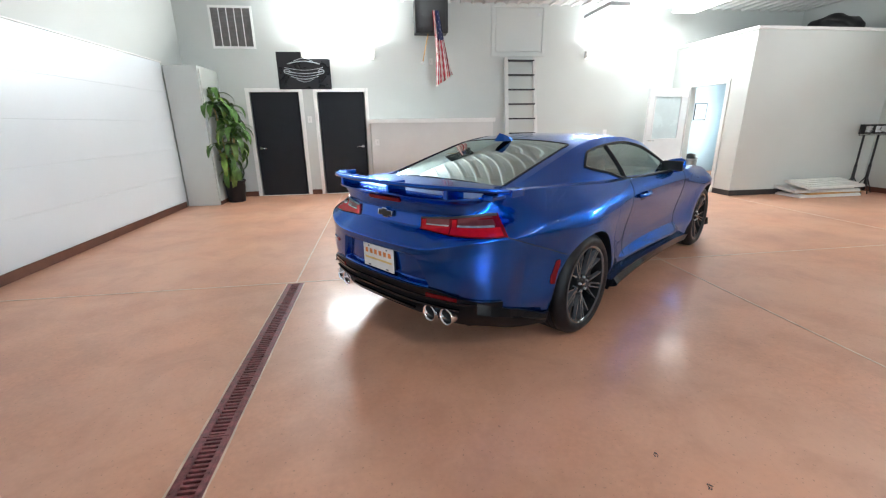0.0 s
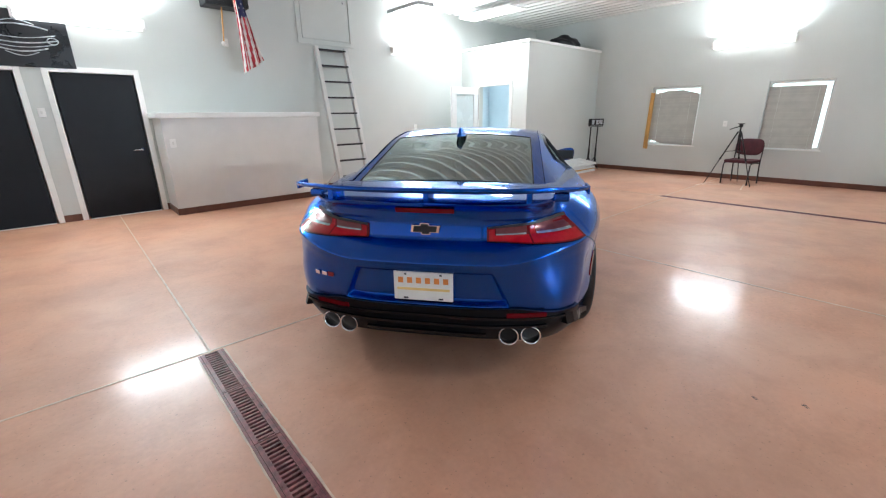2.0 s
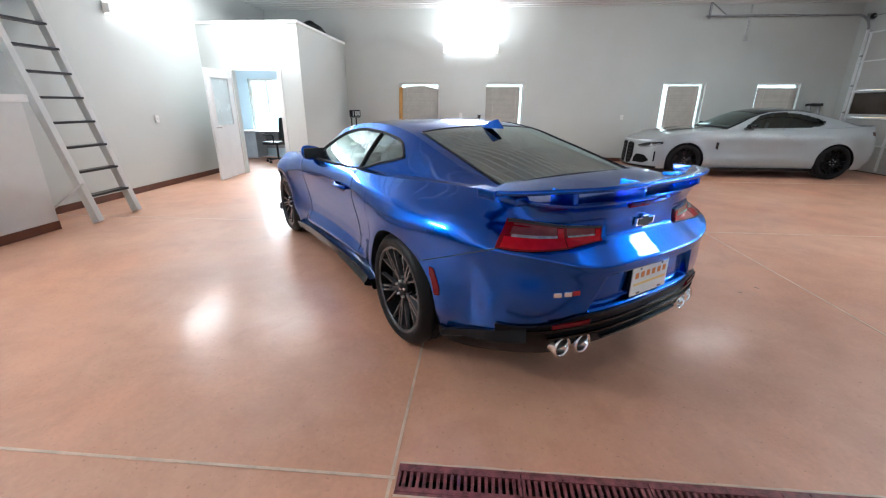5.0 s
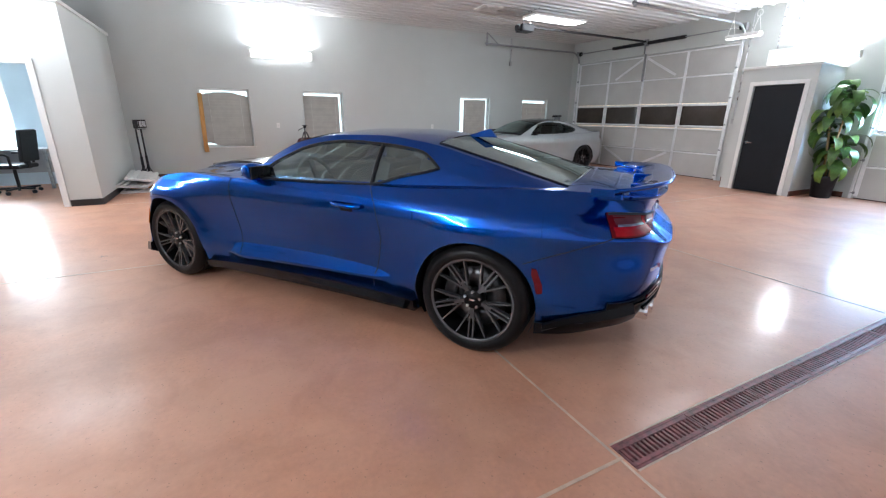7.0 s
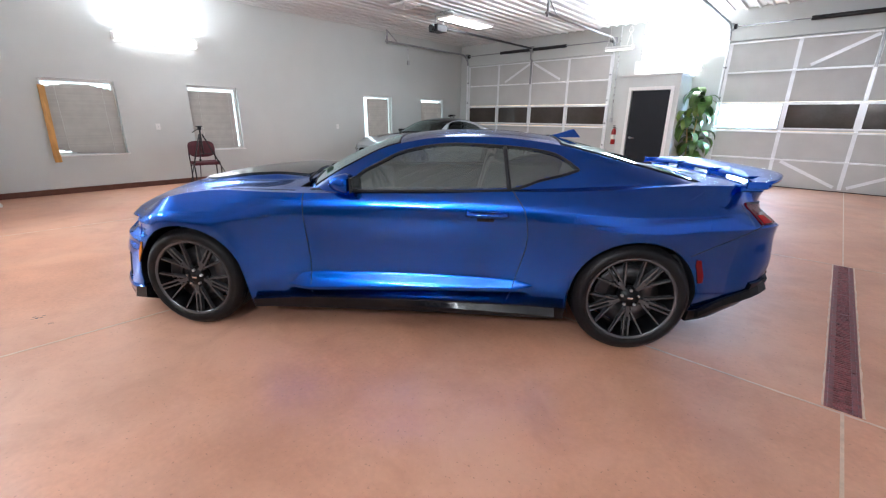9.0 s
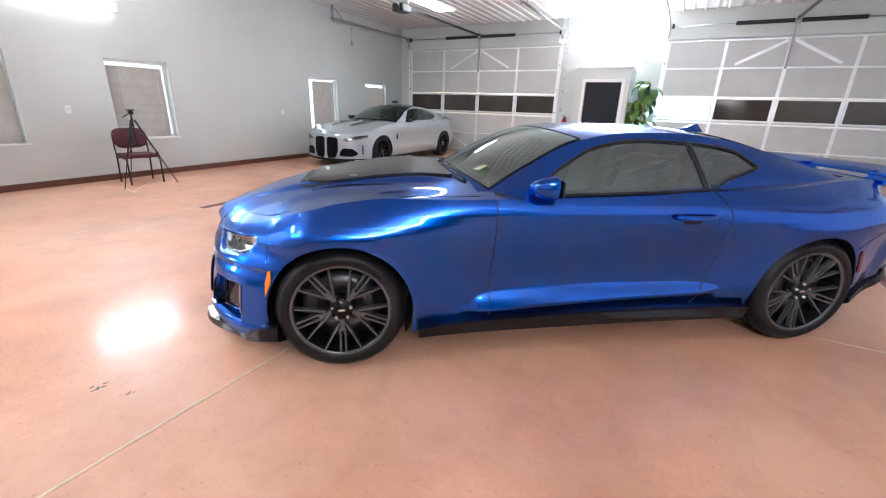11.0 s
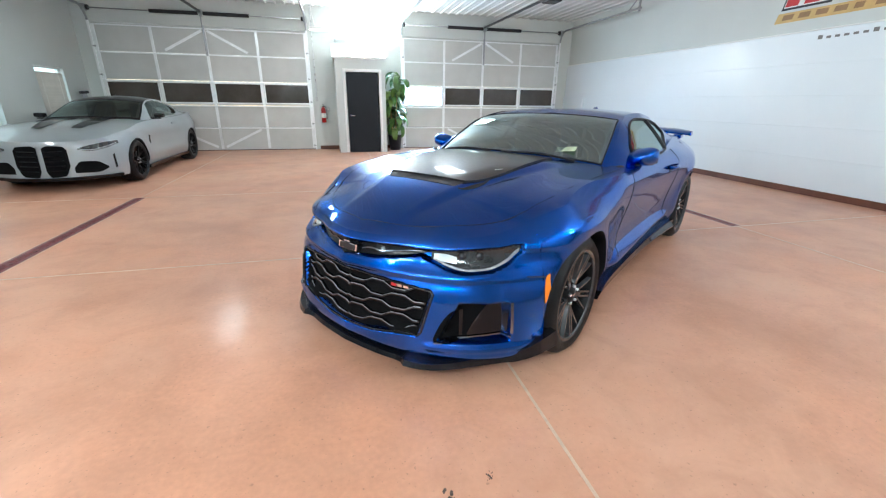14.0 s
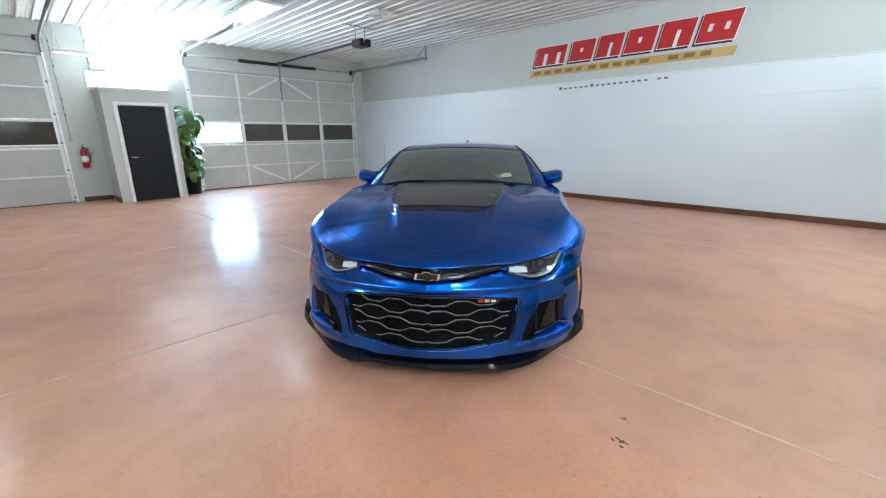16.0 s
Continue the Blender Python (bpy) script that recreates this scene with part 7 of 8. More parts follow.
# ship's ladder below the hatch
l_ = thing("wooden_ladder", "grey painted ladder with black treads leaning below the hatch", "ladder", pose(2.97, 0, 0))
foot, head = Vector((0, 8.14, 0.0)), Vector((0.13, 8.98, 2.64))
for sx in (-0.30, 0.30):
    a, b = foot + Vector((sx, 0, 0)), head + Vector((sx, 0, 0))
    d = (b - a).normalized()
    m = Matrix.Translation(a) @ d.to_track_quat("Z", "Y").to_matrix().to_4x4()
    L = (b - a).length
    bm = box(None, -0.034, 0.034, -0.055, 0.055, 0.018, L, 0.004, m)
    part("rail", bm, M["cap"], l_)
for i in range(9):
    t = (i + 1.15) / 9.3
    c = foot + (head - foot) * t
    part("tread", box(None, c.x - 0.28, c.x + 0.28, c.y - 0.065, c.y + 0.05, c.z - 0.014, c.z + 0.014, 0.004), M["black_metal"], l_, "black rubber tread")
part("back_leg", rod(None, (-0.33, 8.17, 0.5), (-0.31, 8.95, 0.012), 0.014), M["cap"], l_)

# tall grey cabinet in the corner
c = thing("tall_cabinet", "tall plain grey painted cabinet in the corner", "cabinet", pose(-3.345, 8.13, 0))
part("body", box(None, 0.0, 0.53, 0.0, N - 8.13 - 0.004, 0.0, 2.38, 0.004), M["wall"], c)
part("door", box(None, 0.531, 0.548, 0.04, 0.88, 1.55, 2.33, 0.003), M["wall"], c)
part("door", box(None, 0.531, 0.548, 0.04, 0.88, 0.08, 1.53, 0.003), M["wall"], c)
part("plinth", box(None, 0.5485, 0.556, 0.02, 0.9, 0.0, 0.07, 0.002), M["base"], c)

# white utility panel low on the west wall
u = thing("utility_panel", "low white boxed panel against the wall", "panel", pose(W + 0.001, -4.65, 0))
part("body", box(None, 0.0, 0.05, -0.55, 0.55, 0.105, 1.50, 0.006), M["white_panel"], u)
part("latch", box(None, 0.051, 0.06, 0.40, 0.44, 1.0, 1.06, 0.002), M["galv"], u)


# ---- potted plants ----
def strap_leaf(L, wd, droop, name):
    n = 9
    vs, fs = [], []
    for i in range(n + 1):
        t = i / n
        ang = 0.95 - droop * t
        if i == 0:
            px, pz = 0.0, 0.0
        else:
            px, pz = px + L / n * math.cos(ang), pz + L / n * math.sin(ang)
        w = wd * (math.sin(math.pi * min(1, t * 0.93 + 0.05)) ** 0.7) * (1 - 0.12 * t) + 0.003
        vs += [(px, -w, pz + 0.012), (px, 0, pz), (px, w, pz + 0.012)]
    for i in range(n):
        a = i * 3
        fs += [(a, a + 3, a + 4, a + 1), (a + 1, a + 4, a + 5, a + 2)]
    return mesh_from(vs, fs, True)


def potted_plant(place, height, label, wd, seed, key="leaf", cane_heights=(0.55, 0.9, 1.25), per=20, lo=0.30, hi=0.48):
    rnd = random.Random(seed)
    t = thing("potted_plant", label, "plant", place, "tall potted plants")
    part("pot", lathe([(0.0, 0.0), (0.14, 0.0), (0.15, 0.01), (0.185, 0.37), (0.198, 0.38), (0.198, 0.41), (0.185, 0.41), (0.172, 0.345), (0.0, 0.345)], 28), M["black_plastic"], t, "black plastic pot")
    part("soil", lathe([(0.173, 0.347), (0.1, 0.360), (0.0, 0.355)], 20), M["soil"], t)
    kinds = [strap_leaf(L, w, d, "leaf") for L, w, d in ((lo, wd, 2.0), ((lo + hi) / 2, wd * 1.1, 2.5), (hi, wd * 1.15, 2.9), (lo * 0.7, wd * 0.8, 1.5))]
    kinds2 = [k.copy() for k in kinds]
    for k, ch in enumerate(cane_heights):
        a = 2.1 * k + seed
        bx, by = 0.06 * math.cos(a), 0.06 * math.sin(a)
        lean = (0.07 * math.cos(a + 0.6), 0.07 * math.sin(a + 0.6))
        topz = 0.35 + ch * height
        pts = [(bx + lean[0] * s * s * 1.8, by + lean[1] * s * s * 1.8, 0.34 + (topz - 0.34) * s) for s in np.linspace(0, 1, 9)]
        part("cane", tube(pts, 0.021 - 0.003 * k, 9), M["cane"], t, "ringed pale cane")
        for i in range(per):
            s = rnd.random() ** 0.7
            zz = topz - (1 - s) * 0.42 * height
            fz = (zz - 0.34) / (topz - 0.34)
            lx, ly = bx + lean[0] * fz * fz * 1.8, by + lean[1] * fz * fz * 1.8
            yaw = math.degrees(i * 2.399 + rnd.random() * 0.5)
            tip = (1 - s) * 38 - 22 * s
            pale = rnd.random() < 0.3
            me = (kinds2 if pale else kinds)[rnd.choice((0, 1, 1, 2, 2, 3))]
            part("leaf", me, M["leaf_pale"] if pale else M[key], t, m=pose(lx, ly, zz, 0, tip + rnd.uniform(-12, 12), yaw))
    return t


potted_plant(pose(-2.62, 8.50, 0, 0, 0, 20), 1.05, "tall leafy green houseplant in a black pot", 0.048, 3, per=40, cane_heights=(0.60, 0.95, 1.30, 1.50), lo=0.34, hi=0.56)
potted_plant(pose(2.16, -4.80, 0, 0, 0, 130), 1.02, "tall broad-leaved green houseplant in a black pot", 0.075, 8, "leaf", per=34, cane_heights=(0.65, 1.1, 1.55), lo=0.36, hi=0.60)

# ---- by the east wall ----
def stacking_chair(place):
    c = thing("stacking_chair", "maroon upholstered chair with a black tube frame", "chair", place)
    part("seat", box(None, -0.24, 0.24, -0.22, 0.24, 0.42, 0.48, 0.025), M["maroon"], c)
    bm = bmesh.new()
    got = bmesh.ops.create_uvsphere(bm, u_segments=24, v_segments=12, radius=1.0)["verts"]
    for w in got:
        w.co = Vector((0.245 * math.copysign(abs(w.co.x) ** 0.6, w.co.x), 0.03 * w.co.y + 0.05 * (w.co.x ** 2) * -1, 0.165 * math.copysign(abs(w.co.z) ** 0.6, w.co.z)))
    bmesh.ops.transform(bm, matrix=pose(0, 0.27, 0.71, -10), verts=bm.verts)
    for f in bm.faces:
        f.smooth = True
    part("backrest", bm, M["maroon"], c)
    for sx in (-0.235, 0.235):
        part("front_leg", tube([(sx, -0.20, 0.0), (sx, -0.205, 0.38), (sx, -0.17, 0.415), (sx, 0.0, 0.42)], 0.0125), M["black_metal"], c)
        part("rear_leg", tube([(sx, 0.27, 0.0), (sx, 0.22, 0.40), (sx, 0.245, 0.6), (sx * 0.95, 0.285, 0.76)], 0.0125), M["black_metal"], c)
    part("stretcher", rod(None, (-0.235, 0.22, 0.40), (0.235, 0.22, 0.40), 0.011), M["black_metal"], c)
    return c


stacking_chair(pose(9.02, 3.42, 0, 0, 0, -98))


def tripod(place):
    t = thing("camera_tripod", "slim black camera tripod with spread legs", "tripod", place)
    part("head", box(box(None, -0.03, 0.03, -0.03, 0.03, 1.10, 1.16, 0.01), -0.05, 0.05, -0.04, 0.04, 1.16, 1.175, 0.004), M["black_plastic"], t)
    part("pan_handle", rod(None, (0, 0, 1.13), (0.16, 0.08, 1.06), 0.008), M["black_plastic"], t)
    part("column", rod(None, (0, 0, 0.62), (0, 0, 1.10), 0.014), M["black_metal"], t)
    for k in range(3):
        a = 2.094 * k + 0.5
        kx, ky = math.cos(a), math.sin(a)
        bm = rod(None, (0.03 * kx, 0.03 * ky, 1.02), (0.25 * kx, 0.25 * ky, 0.50), 0.014, 0.012)
        rod(bm, (0.25 * kx, 0.25 * ky, 0.50), (0.46 * kx, 0.46 * ky, 0.004), 0.009, 0.007)
        part("leg", bm, M["black_metal"], t)
        part("brace", rod(None, (0, 0, 0.66), (0.19 * kx, 0.19 * ky, 0.64), 0.006), M["black_metal"], t)
        part("leg_clamp", rod(None, (0.243 * kx, 0.243 * ky, 0.52), (0.257 * kx, 0.257 * ky, 0.485), 0.019), M["black_plastic"], t)
    return t


tripod(pose(8.82, 3.50, 0, 0, 0, 90))
t = thing("wood_board", "narrow yellow pine board leaning at the window edge", "board", pose(E - 0.03, 5.60, 0.62, 0, 0, 0))
part("plank", box(None, -0.015, 0.015, -0.045, 0.045, 0.0, 1.22, 0.004, pose(0, 0, 0, 1.5)), M["wood"], t)
part("plank_end", box(None, -0.018, 0.018, -0.055, 0.04, -0.06, 0.06, 0.004), M["wood"], t)
for pts in ([(8.3, 3.95), (8.95, 3.35)], [(8.15, 3.15), (8.9, 3.28)], [(8.23, 3.94), (8.9, 3.8)]):
    (ax, ay), (bx, by) = pts
    L = math.hypot(bx - ax, by - ay)
    solid("floor_tape", box(None, 0, L, -0.012, 0.012, 0.0005, 0.002), M["joint"], "pale strip of tape stuck on the floor", "tape", pose(ax, ay, 0, 0, 0, math.degrees(math.atan2(by - ay, bx - ax))), "tape strips")


def light_stand(place, turn):
    s = thing("flood_light_stand", "black work light on a slim folding stand", "work light", place, "work light stands")
    part("head", box(None, -0.13, 0.13, -0.05, 0.03, 1.10, 1.27, 0.012), M["black_plastic"], s)
    part("lens", box(None, -0.095, 0.095, -0.056, -0.0505, 1.13, 1.24, 0.002), M["galv"], s, "pale glass lens")
    part("yoke", tube([(-0.14, 0, 1.19), (-0.14, 0.0, 1.08), (0.14, 0.0, 1.08), (0.14, 0, 1.19)], 0.007), M["black_metal"], s)
    part("pole", rod(rod(None, (0, 0, 0.35), (0, 0, 1.08), 0.017), (0, 0, 0.05), (0, 0, 0.5), 0.025), M["black_metal"], s)
    part("collar", rod(None, (0, 0, 0.48), (0, 0, 0.54), 0.024), M["black_plastic"], s)
    for k in range(3):
        a = 2.094 * k + turn
        part("leg", rod(None, (0, 0, 0.34), (0.17 * math.cos(a), 0.17 * math.sin(a), 0.008), 0.009), M["black_metal"], s)
    return s


light_stand(pose(9.28, 6.73, 0, 0, 0, -25), 0.4)
light_stand(pose(9.03, 6.78, 0, 0, 0, 10), 1.2)

# ---- white ribbed panels stacked by the office ----
for k, (dx, dy, tz, key, lb) in enumerate(((0.0, 0.0, 0.0, "foam", "flat white ribbed panel lying in a stack"), (0.05, -0.02, 3.0, "wood", "thin yellow board lying in a stack"), (-0.03, 0.03, -3.0, "foam", "flat white ribbed panel lying in a stack"), (0.06, -0.03, 5.0, "foam", "flat white ribbed panel lying in a stack"))):
    z = (0.0, 0.055, 0.10, 0.20)[k]
    if key == "wood":
        solid("pine_board", box(None, -0.6, 0.6, -0.18, 0.18, 0, 0.028, 0.003), M["wood"], lb, "board", pose(8.35 + dx, 6.72 + dy, z, 0, 0, tz), "stacked panels")
        continue
    s = thing("foam_panel", lb, "panel", pose(8.30 + dx, 6.75 + dy, z, 0 if k < 2 else 5.0 * (k - 1), 0, tz), "stacked panels")
    part("sheet", box(None, -0.66, 0.66, -0.24, 0.24, 0.0, 0.035, 0.006), M["foam"], s)
    for j in range(5):
        part("rib", box(None, -0.65, 0.65, -0.20 + 0.098 * j - 0.03, -0.20 + 0.098 * j + 0.03, 0.0352, 0.052, 0.006), M["foam"], s)

# ---- by the closet ----
f = thing("fire_extinguisher", "red fire extinguisher hung on the wall", "fire extinguisher", pose(4.10, S + 0.03, 0.74))
part("cylinder", lathe([(0.0, 0.0), (0.055, 0.0), (0.062, 0.012), (0.062, 0.33), (0.05, 0.375), (0.022, 0.40), (0.018, 0.42), (0.0, 0.42)], 24), M["ext_red"], f, "", pose(0, 0.085, 0))
part("label", lathe([(0.0627, 0.13), (0.0627, 0.25)], 24), M["plate"], f, "pale printed label", pose(0, 0.085, 0))
bm = box(None, -0.018, 0.018, 0.06, 0.15, 0.42, 0.45, 0.005)
box(bm, -0.012, 0.012, 0.05, 0.19, 0.47, 0.485, 0.004)
part("valve", bm, M["black_metal"], f)
part("hose", tube([(0, 0.13, 0.44), (-0.07, 0.15, 0.42), (-0.085, 0.12, 0.25), (-0.08, 0.10, 0.10)], 0.011), M["black_plastic"], f)
part("bracket", box(None, -0.03, 0.03, 0.001, 0.022, 0.2, 0.4, 0.003), M["galv"], f)
t = thing("door_control", "small grey wall control for the garage door", "wall control", pose(3.97, S + 0.03, 1.02))
part("case", box(None, -0.045, 0.045, 0.001, 0.04, 0.0, 0.14, 0.006), M["grey_shell"], t)
part("button", box(None, -0.02, 0.02, 0.04, 0.046, 0.05, 0.09, 0.003), M["trim"], t)
t = thing("door_control", "small grey wall control for the garage door", "wall control", pose(4.25, S + 0.03, 1.30))
part("case", box(None, -0.035, 0.035, 0.001, 0.035, 0.0, 0.11, 0.006), M["grey_shell"], t)
part("conduit", rod(None, (0, 0.018, 0.11), (0, 0.018, H - 1.305), 0.009), M["galv"], t)

# panel boxes on the wall above the closet
t = thing("electrical_box", "pale grey electrical box on the wall", "electrical box", pose(3.55, S + 0.03, 2.45))
part("case", box(None, -0.24, 0.24, 0.001, 0.09, 0.0, 0.32, 0.006), M["trim"], t)
part("lid", box(None, -0.225, 0.225, 0.0905, 0.098, 0.015, 0.305, 0.004), M["trim"], t)
for sx in (-0.15, 0.12):
    part("conduit", rod(None, (sx, 0.04, 0.32), (sx, 0.04, H - 2.455), 0.013), M["galv"], t)

# hanging shop light with its V-shaped hangers
t = thing("hanging_shop_light", "white shop light hung on two V-shaped wires", "ceiling light", pose(3.95, -4.40, 2.97, 0, 0, 0))
part("housing", box(None, -0.32, 0.32, -0.07, 0.07, 0.0, 0.07, 0.012), M["trim"], t)
part("diffuser", box(None, -0.30, 0.30, -0.055, 0.055, -0.008, -0.0005), M["lit"], t, "glowing diffuser")
for sx in (-0.24, 0.24):
    for k in (-1, 1):
        part("hanger", rod(None, (sx + 0.07 * k, 0, 0.07), (sx, 0, 0.36), 0.006), M["trim"], t)
    part("chain", rod(None, (sx, 0, 0.36), (sx, 0, H - 2.972), 0.004), M["trim"], t)
part("cord_loop", tube([(-0.24 + 0.05 * math.cos(a), 0.012, 0.40 + 0.06 * math.sin(a)) for a in np.linspace(0, 6.2, 15)], 0.008, 6), M["trim"], t)


def door_opener(x, label):
    o = thing("door_opener", label, "garage door opener", pose(x, -1.15, 3.22), "garage door openers")
    part("motor", box(None, -0.14, 0.14, -0.16, 0.16, 0.0, 0.15, 0.02), M["black_plastic"], o)
    part("motor_end", rod(None, (0.0, 0.16, 0.07), (0.0, 0.24, 0.07), 0.06, seg=18), M["black_metal"], o)
    part("lamp_cover", box(None, -0.05, 0.05, 0.161, 0.2, 0.095, 0.145, 0.008), M["frost"], o)
    part("rail", box(None, -0.022, 0.022, -4.02, -0.16, 0.10, 0.145, 0.003), M["black_metal"], o)
    for sx in (-0.12, 0.12):
        part("hanger", box(None, sx - 0.012, sx + 0.012, -0.06, -0.035, 0.15, H - 3.222, 0.002), M["galv"], o)
    part("cross_bar", box(None, -0.42, 0.42, -0.06, -0.035, H - 3.26, H - 3.235, 0.003), M["galv"], o)
    part("arm", box(None, -0.012, 0.012, -4.0, -3.965, -0.18, 0.10, 0.003), M["dgalv"], o)
    return o


door_opener(6.84, "black garage door opener with a long rail")
door_opener(-0.56, "black garage door opener with a long rail")


def ceiling_vent(x, y):
    v = thing("ceiling_vent", "square white louvred ceiling vent", "vent", pose(x, y, H - 0.022), "ceiling vents")
    for k, r in enumerate((0.24, 0.18, 0.12, 0.06)):
        bm = bmesh.new()
        for a, b, c, d in ((-r, r, -r, -r + 0.03), (-r, r, r - 0.03, r), (-r, -r + 0.03, -r + 0.03, r - 0.03), (r - 0.03, r, -r + 0.03, r - 0.03)):
            box(bm, a, b, c, d, -0.03 + 0.004 * k, -0.001, 0.002)
        part("louvre", bm, M["trim"], v)
    part("backing", box(None, -0.23, 0.23, -0.23, 0.23, 0.0005, 0.003), M["vent"], v)
    return v


ceiling_vent(6.95, -0.25)
ceiling_vent(-0.30, -0.10)
# dull box heater under the ceiling by the north wall
t = thing("ceiling_heater", "grey slab-shaped heater hung below the ceiling", "heater", pose(4.55, 8.35, 3.36))
part("slab", box(None, -0.2, 0.2, -0.5, 0.5, 0.0, 0.07, 0.012), M["grey_shell"], t)
for sx in (-0.12, 0.12):
    for sy in (-0.4, 0.4):
        part("hanging_rod", rod(None, (sx, sy, 0.07), (sx, sy, H - 3.362), 0.004), M["galv"], t)

# ---- office ----
d = thing("door_4", "white office door with a frosted glass pane, standing open", "door", pose(OX - 0.03, 8.47, 0, 0, 0, 184), kind="structure")
bm = bmesh.new()
box(bm, 0.0, 0.93, -0.04, 0, 0.008, 1.02, 0.003)
box(bm, 0.0, 0.16, -0.04, 0, 1.02, 1.86, 0.003)
box(bm, 0.77, 0.93, -0.04, 0, 1.02, 1.86, 0.003)
box(bm, 0.0, 0.93, -0.04, 0, 1.86, 2.02, 0.003)
part("leaf", bm, M["white_door"], d)
part("pane", box(None, 0.16, 0.77, -0.026, -0.016, 1.02, 1.86), M["frost"], d, "frosted glass pane")
bm = box(None, 0.135, 0.16, -0.048, 0.008, 0.995, 1.885, 0.003)
box(bm, 0.77, 0.795, -0.048, 0.008, 0.995, 1.885, 0.003)
box(bm, 0.16, 0.77, -0.048, 0.008, 0.995, 1.02, 0.003)
box(bm, 0.16, 0.77, -0.048, 0.008, 1.86, 1.885, 0.003)
part("pane_bead", bm, M["white_door"], d)
lever_handle(d, 0.86, -0.04, 0.98, -1)
bm = rod(None, (0.86, 0.0, 0.98), (0.86, 0.05, 0.98), 0.012)
rod(bm, (0.86, 0.05, 0.98), (0.75, 0.05, 0.976), 0.009)
part("handle", bm, M["chrome"], d, "brushed steel lever handle")

dk = thing("office_desk", "grey laminate office desk under the window", "desk", pose(9.2, 9.0, 0))
part("desktop", box(None, -0.35, 0.35, -0.8, 0.9, 0.71, 0.74, 0.004), M["laminate"], dk)
for sx, sy in ((-0.31, -0.76), (-0.31, 0.86), (0.31, -0.76), (0.31, 0.86)):
    part("leg", box(None, sx - 0.025, sx + 0.025, sy - 0.025, sy + 0.025, 0, 0.71, 0.004), M["dgalv"], dk)
part("modesty_panel", box(None, 0.28, 0.30, -0.7, 0.8, 0.25, 0.7, 0.003), M["laminate"], dk)
part("drawer_unit", box(None, -0.3, 0.25, 0.35, 0.8, 0.05, 0.7, 0.006), M["laminate"], dk)


def office_chair(place):
    c = thing("office_chair", "black swivel office chair with armrests", "chair", place)
    part("seat", box(None, -0.25, 0.25, -0.25, 0.25, 0.44, 0.52, 0.035), M["black_plastic"], c)
    part("backrest", box(None, -0.22, 0.22, -0.03, 0.03, 0.0, 0.55, 0.03, pose(0, 0.27, 0.56, -8)), M["black_plastic"], c)
    part("column", rod(None, (0, 0, 0.1), (0, 0, 0.44), 0.026), M["black_metal"], c)
    for k in range(5):
        a = 1.2566 * k
        bm = box(None, 0.02, 0.30, -0.022, 0.022, 0.07, 0.105, 0.008, pose(0, 0, 0, 0, 0, math.degrees(a)))
        part("base_arm", bm, M["black_plastic"], c)
        part("castor", rod(None, (0.29 * math.cos(a) - 0.02 * math.sin(a), 0.29 * math.sin(a) + 0.02 * math.cos(a), 0.032), (0.29 * math.cos(a) + 0.02 * math.sin(a), 0.29 * math.sin(a) - 0.02 * math.cos(a), 0.032), 0.031, seg=16), M["black_plastic"], c)
    for sx in (-0.28, 0.28):
        part("armrest", tube([(sx, 0.15, 0.47), (sx, 0.15, 0.66), (sx, 0.1, 0.69), (sx, -0.15, 0.69)], 0.02), M["black_plastic"], c)
    part("back_stem", box(None, -0.04, 0.04, 0.2, 0.26, 0.44, 0.66, 0.01), M["black_plastic"], c)
    return c


office_chair(pose(8.50, 8.60, 0, 0, 0, 165))
b = thing("waste_bin", "dark cylindrical waste bin on the office floor", "waste bin", pose(7.45, 9.15, 0))
part("body", lathe([(0.0, 0.0), (0.13, 0.0), (0.15, 0.5), (0.155, 0.52), (0.145, 0.52), (0.14, 0.48), (0.0, 0.3)], 24), M["dgalv"], b)
part("lid", lathe([(0.155, 0.52), (0.12, 0.60), (0.05, 0.63), (0.0, 0.635)], 24), M["black_plastic"], b)
for x, z, w, hh, key in ((8.35, 1.75, 0.2, 0.14, "laminate"), (8.3, 1.32, 0.26, 0.18, "paper"), (8.85, 1.6, 0.16, 0.2, "paper")):
    p = thing("framed_picture", "small framed picture on the office wall", "picture", pose(x, ON - 0.001, z), "office pictures")
    part("frame", box(None, -w - 0.02, w + 0.02, -0.02, -0.001, -hh - 0.02, hh + 0.02, 0.003), M["black_plastic"], p)
    part("print", box(None, -w, w, -0.024, -0.0205, -hh, hh), M[key], p)
# dark tyre-shaped bundle stored on the office roof
t = thing("stored_cover", "dark bundled cover lying on top of the office", "bundle", pose(8.75, 7.55, OH + 0.05))
bm = bmesh.new()
got = bmesh.ops.create_icosphere(bm, subdivisions=4, radius=1.0)["verts"]
for w in got:
    k = 1 + 0.18 * noise.noise(w.co * 2.2)
    w.co = Vector((w.co.x * 0.55 * k, w.co.y * 0.3 * k, max(0.0, w.co.z * 0.26 * k + 0.06)))
for fc in bm.faces:
    fc.smooth = True
part("cloth", bm, M["black_plastic"], t)

# step stool folded in the far corner
t = thing("step_ladder", "folded grey step ladder standing in the corner", "step ladder", pose(9.36, -4.72, 0, -6, 0, -60))
for sx in (-0.22, 0.22):
    part("rail", box(None, sx - 0.015, sx + 0.015, -0.03, 0.03, 0.02, 1.42, 0.004), M["dgalv"], t)
for k in range(4):
    part("step", box(None, -0.21, 0.21, -0.05, 0.05, 0.28 + 0.29 * k, 0.31 + 0.29 * k, 0.004), M["black_plastic"], t)
part("top_cap", box(None, -0.24, 0.24, -0.08, 0.08, 1.42, 1.48, 0.012), M["black_plastic"], t)

